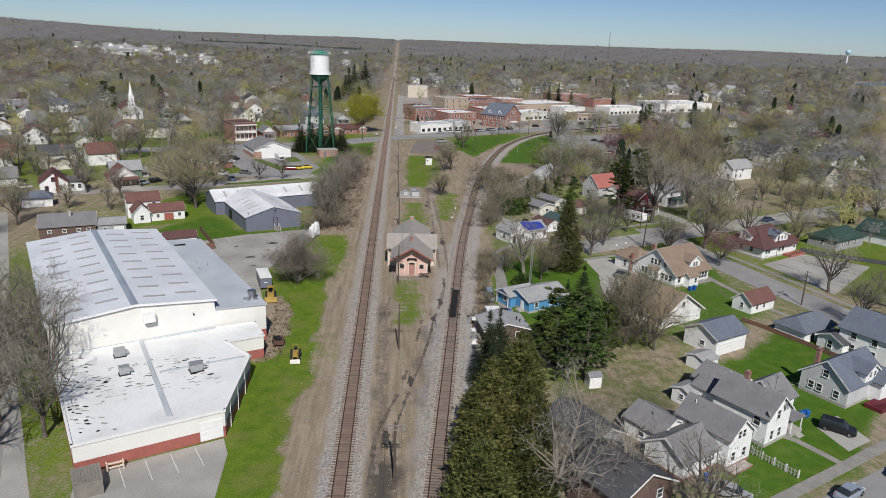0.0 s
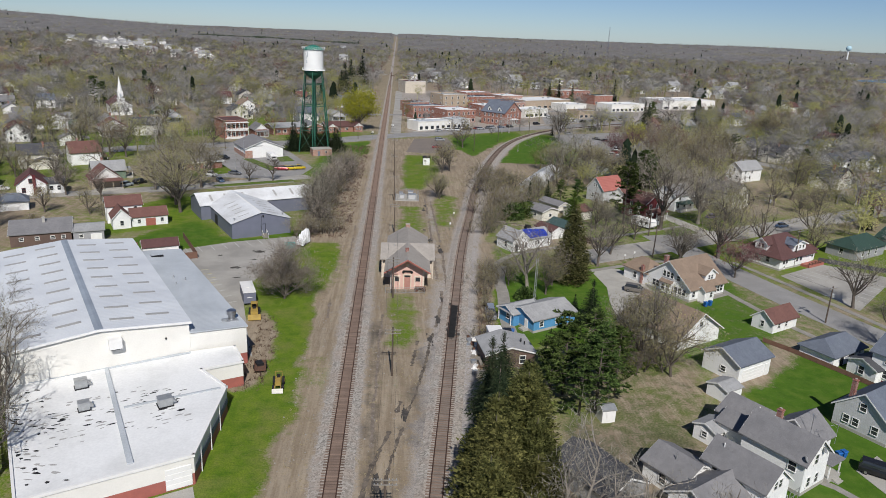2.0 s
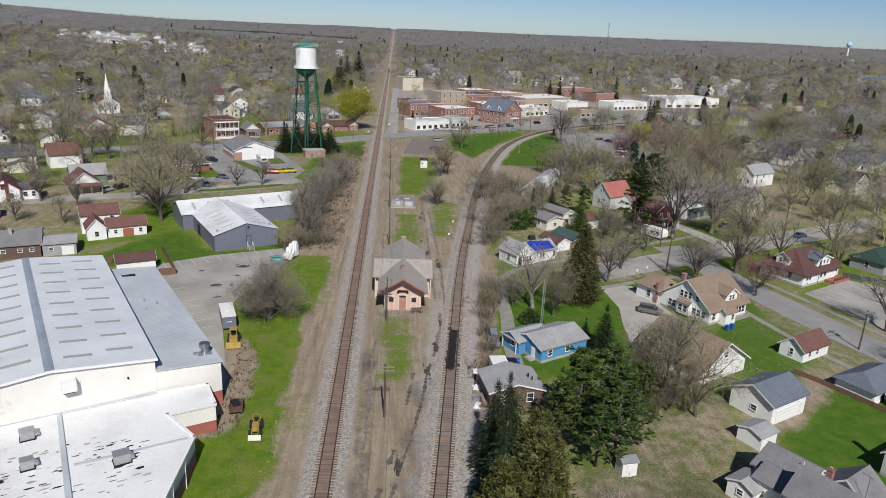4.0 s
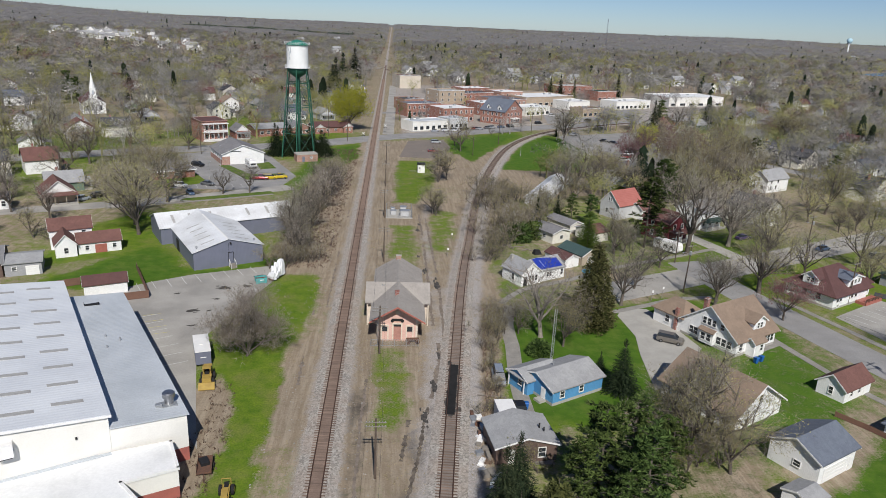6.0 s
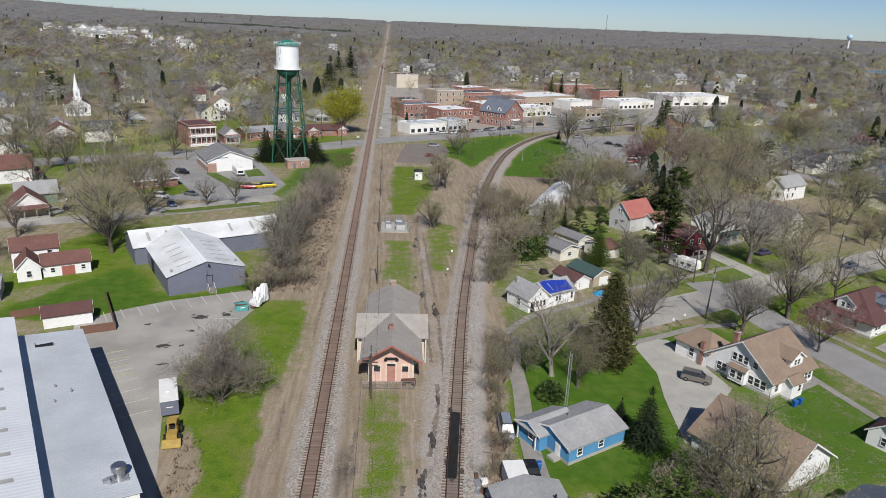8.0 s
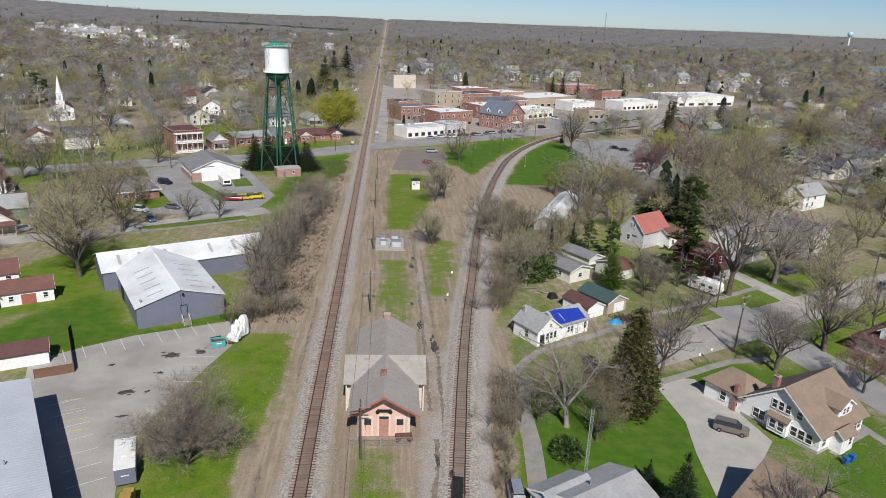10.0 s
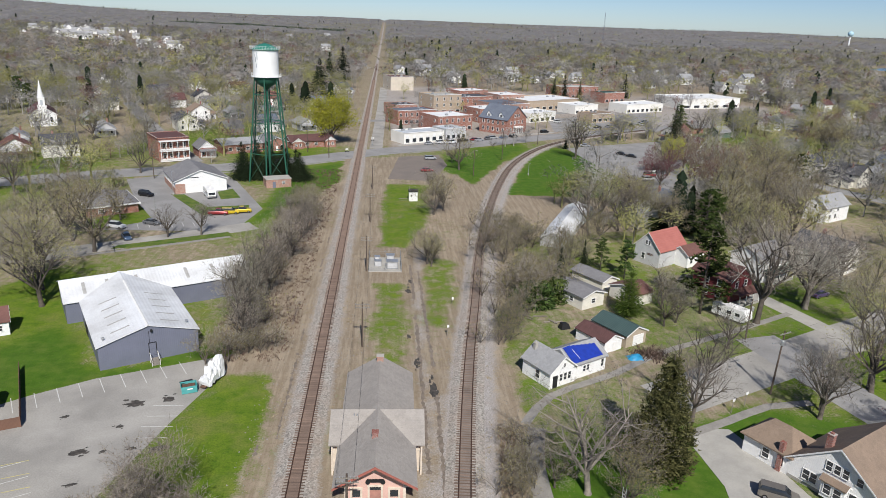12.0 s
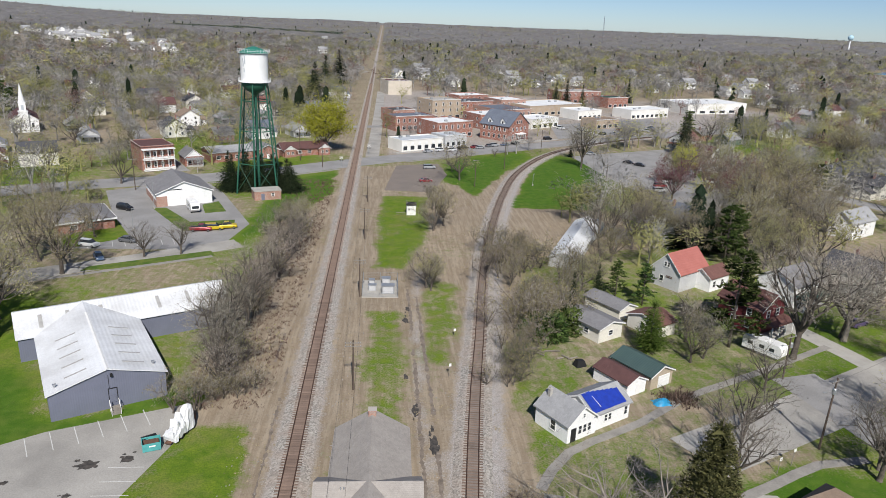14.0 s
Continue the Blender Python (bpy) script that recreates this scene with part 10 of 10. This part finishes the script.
for k in range(8):
    tagged(part("log", Geo().tube((-1.2, 0, 0.12), (1.2, 0, 0.15), 0.12, 0.1, n=7), "bark_pale", at=pose(24.0 + cl.uniform(-1.5, 1.5), 115.5 + cl.uniform(-1.5, 1.5), 0.02, 0, 0, cl.uniform(0, 180))), "cut pale log by the lane", "log", "log heap")
o = thing("covered_machine", "black covered machine beside the brush pile", "machine", 44.0, 185.0, 0, 20)
part("cover", Geo().add([(-1, -0.7, 0), (1, -0.7, 0), (1, 0.7, 0), (-1, 0.7, 0), (-0.7, -0.4, 1.2), (0.6, -0.4, 1.0), (0.6, 0.4, 1.0), (-0.7, 0.4, 1.2)], [(0, 1, 5, 4), (1, 2, 6, 5), (2, 3, 7, 6), (3, 0, 4, 7), (4, 5, 6, 7)]), "black", o)
o = thing("blue_tarp_heap", "bright blue tarpaulin over a heap beside the garage", "tarpaulin", 53.4, 172.8, 0, 0)
M["bin_pale"] = surface("bin_pale", (0.03, 0.28, 0.50), None, 2, 6, 0.45, bump=0.4)
cv, n_ = Geo(), 9
for i in range(n_ + 1):
    for j in range(n_ + 1):
        u_, v_ = i / n_ * 2 - 1, j / n_ * 2 - 1
        cv.v.append((1.35 * u_ + 0.12 * math.sin(5 * v_), 0.95 * v_ + 0.1 * math.sin(4 * u_), max(0.02, 0.85 * (1 - u_ * u_) * (1 - v_ * v_) ** 0.7 + 0.09 * math.sin(7 * u_ + 3 * v_) * math.cos(6 * v_) * (1 - abs(u_)))))
cv.f = [(i * (n_ + 1) + j, (i + 1) * (n_ + 1) + j, (i + 1) * (n_ + 1) + j + 1, i * (n_ + 1) + j + 1) for i in range(n_) for j in range(n_)]
part("cover", cv, "bin_pale", o, "creased blue tarpaulin")
weeds("brush_pile", "dark pile of cut brush and branches beside the garage", [(56.6 + 1.5 * q_[0], 174.0 + 1.1 * q_[1]) for q_ in np.random.default_rng(61).normal(size=(170, 2))], "bramble_dark", 0.9)
o = thing("wood_pallet_box", "weathered wooden crate beside the workshop", "crate", -28.6, 59.6, 0, 28)
part("box", Geo().box(0, 0, 0, 3.0, 3.6, 1.9), "grey_wood", o)
for k in range(9):
    part("board", Geo().box(-1.4 + 0.35 * k, 0, 1.9, 0.3, 3.6, 0.05), "grey_wood", o)
o = thing("barrier", "pale orange wooden barrier by the red wall", "barrier", -26.9, 63.2, 0, 28)
for s in (-0.9, 0.9):
    part("leg", Geo().box(s, 0, 0, 0.14, 0.6, 1.2), "depot_trim", o)
for z in (0.35, 0.9):
    part("rail", Geo().box(0, 0, z, 1.9, 0.08, 0.22), "depot_trim", o)


# ---- fences ----
def board_fence(label, pts, hh=1.7, material="fence_wood", step=0.0):
    o = thing("fence", label, "fence")
    for (x0, y0_), (x1, y1_) in zip(pts, pts[1:]):
        L_ = math.hypot(x1 - x0, y1_ - y0_)
        a = math.degrees(math.atan2(y1_ - y0_, x1 - x0))
        n_ = max(1, int(L_ / 2.4))
        for k in range(n_):
            f = (k + 0.5) / n_
            part("panel", Geo().box(0, 0, 0.06, L_ / n_ - 0.12, 0.05, hh - 0.1), material, o, at=pose(x0 + (x1 - x0) * f, y0_ + (y1_ - y0_) * f, 0, 0, 0, a))
            part("post", Geo().box(0, 0, 0, 0.12, 0.12, hh), material, o, at=pose(x0 + (x1 - x0) * k / n_, y0_ + (y1_ - y0_) * k / n_, 0, 0, 0, a))
    return o


board_fence("brown wooden board fence round the yard", [(-57, 157.6), (-52.9, 160.0)], 1.6)
board_fence("brown wooden board fence round the shed yard", [(-42.6, 151.6), (-37.7, 153.6), (-43.4, 165.4), (-45.4, 169.5)], 1.6)
board_fence("reddish wooden fence between gardens", [(73.8, 111.4), (76.5, 107.5), (81.4, 98.4), (83.5, 94)], 0.9)
board_fence("dark fence behind the car park", [(113, 159.5), (127, 150.5), (140, 142)], 1.2, "shingle_dark")
o = thing("picket_fence", "pale grey picket fence in the front garden", "fence", 53.2, 66.3, 0, -58)
for k in range(16):
    part("picket", MESHES.setdefault("picket", Geo().box(0, 0, 0, 0.12, 0.05, 0.95).mesh("picket", "concrete")), None, o, at=pose(0.42 * k, 0, 0))
for z in (0.25, 0.75):
    part("rail", Geo().box(3.2, 0.05, z, 6.5, 0.05, 0.08), "concrete", o)
for k in range(5):
    part("post", Geo().box(1.6 * k, 0.06, 0, 0.14, 0.14, 1.1), "white_paint", o)

# ---- far landmarks ----
o = thing("water_tower", "distant pale blue ball-shaped water tower", "water tower", 1330, 2052, 8, 0)
part("stem", Geo().lathe([(5, 0), (2.2, 6), (2.0, 36), (4, 40)], 16), "tower_white", o)
M["pale_blue"] = surface("pale_blue", (0.45, 0.66, 0.74), None, 0.2, 4, 0.5, bump=0)
part("tank", Geo().lathe([(2, 39), (6, 41), (8, 46), (6.5, 51), (2.5, 53.5), (0.2, 54)], 20), "pale_blue", o, "pale blue ball tank", True)
o = thing("radio_mast", "distant slender lattice radio mast", "mast", 595, 2000, 12, 0)
part("lattice", Geo().tube((-1.4, 0, 0), (-0.5, 0, 72), 0.35, n=4).tube((1.4, 0, 0), (0.5, 0, 72), 0.35, n=4), "grey_metal_wall", o)
M["lake"] = surface("lake", (0.10, 0.20, 0.32), (0.12, 0.23, 0.36), 0.02, 0.5, 0.15, bump=0.0)
setting("water", Geo().prism([(745, 1120), (800, 1090), (1500, 1300), (1900, 1500), (1700, 1600), (900, 1230)], 0.5, 4.0), "lake", "distant blue lake surface", "lake")
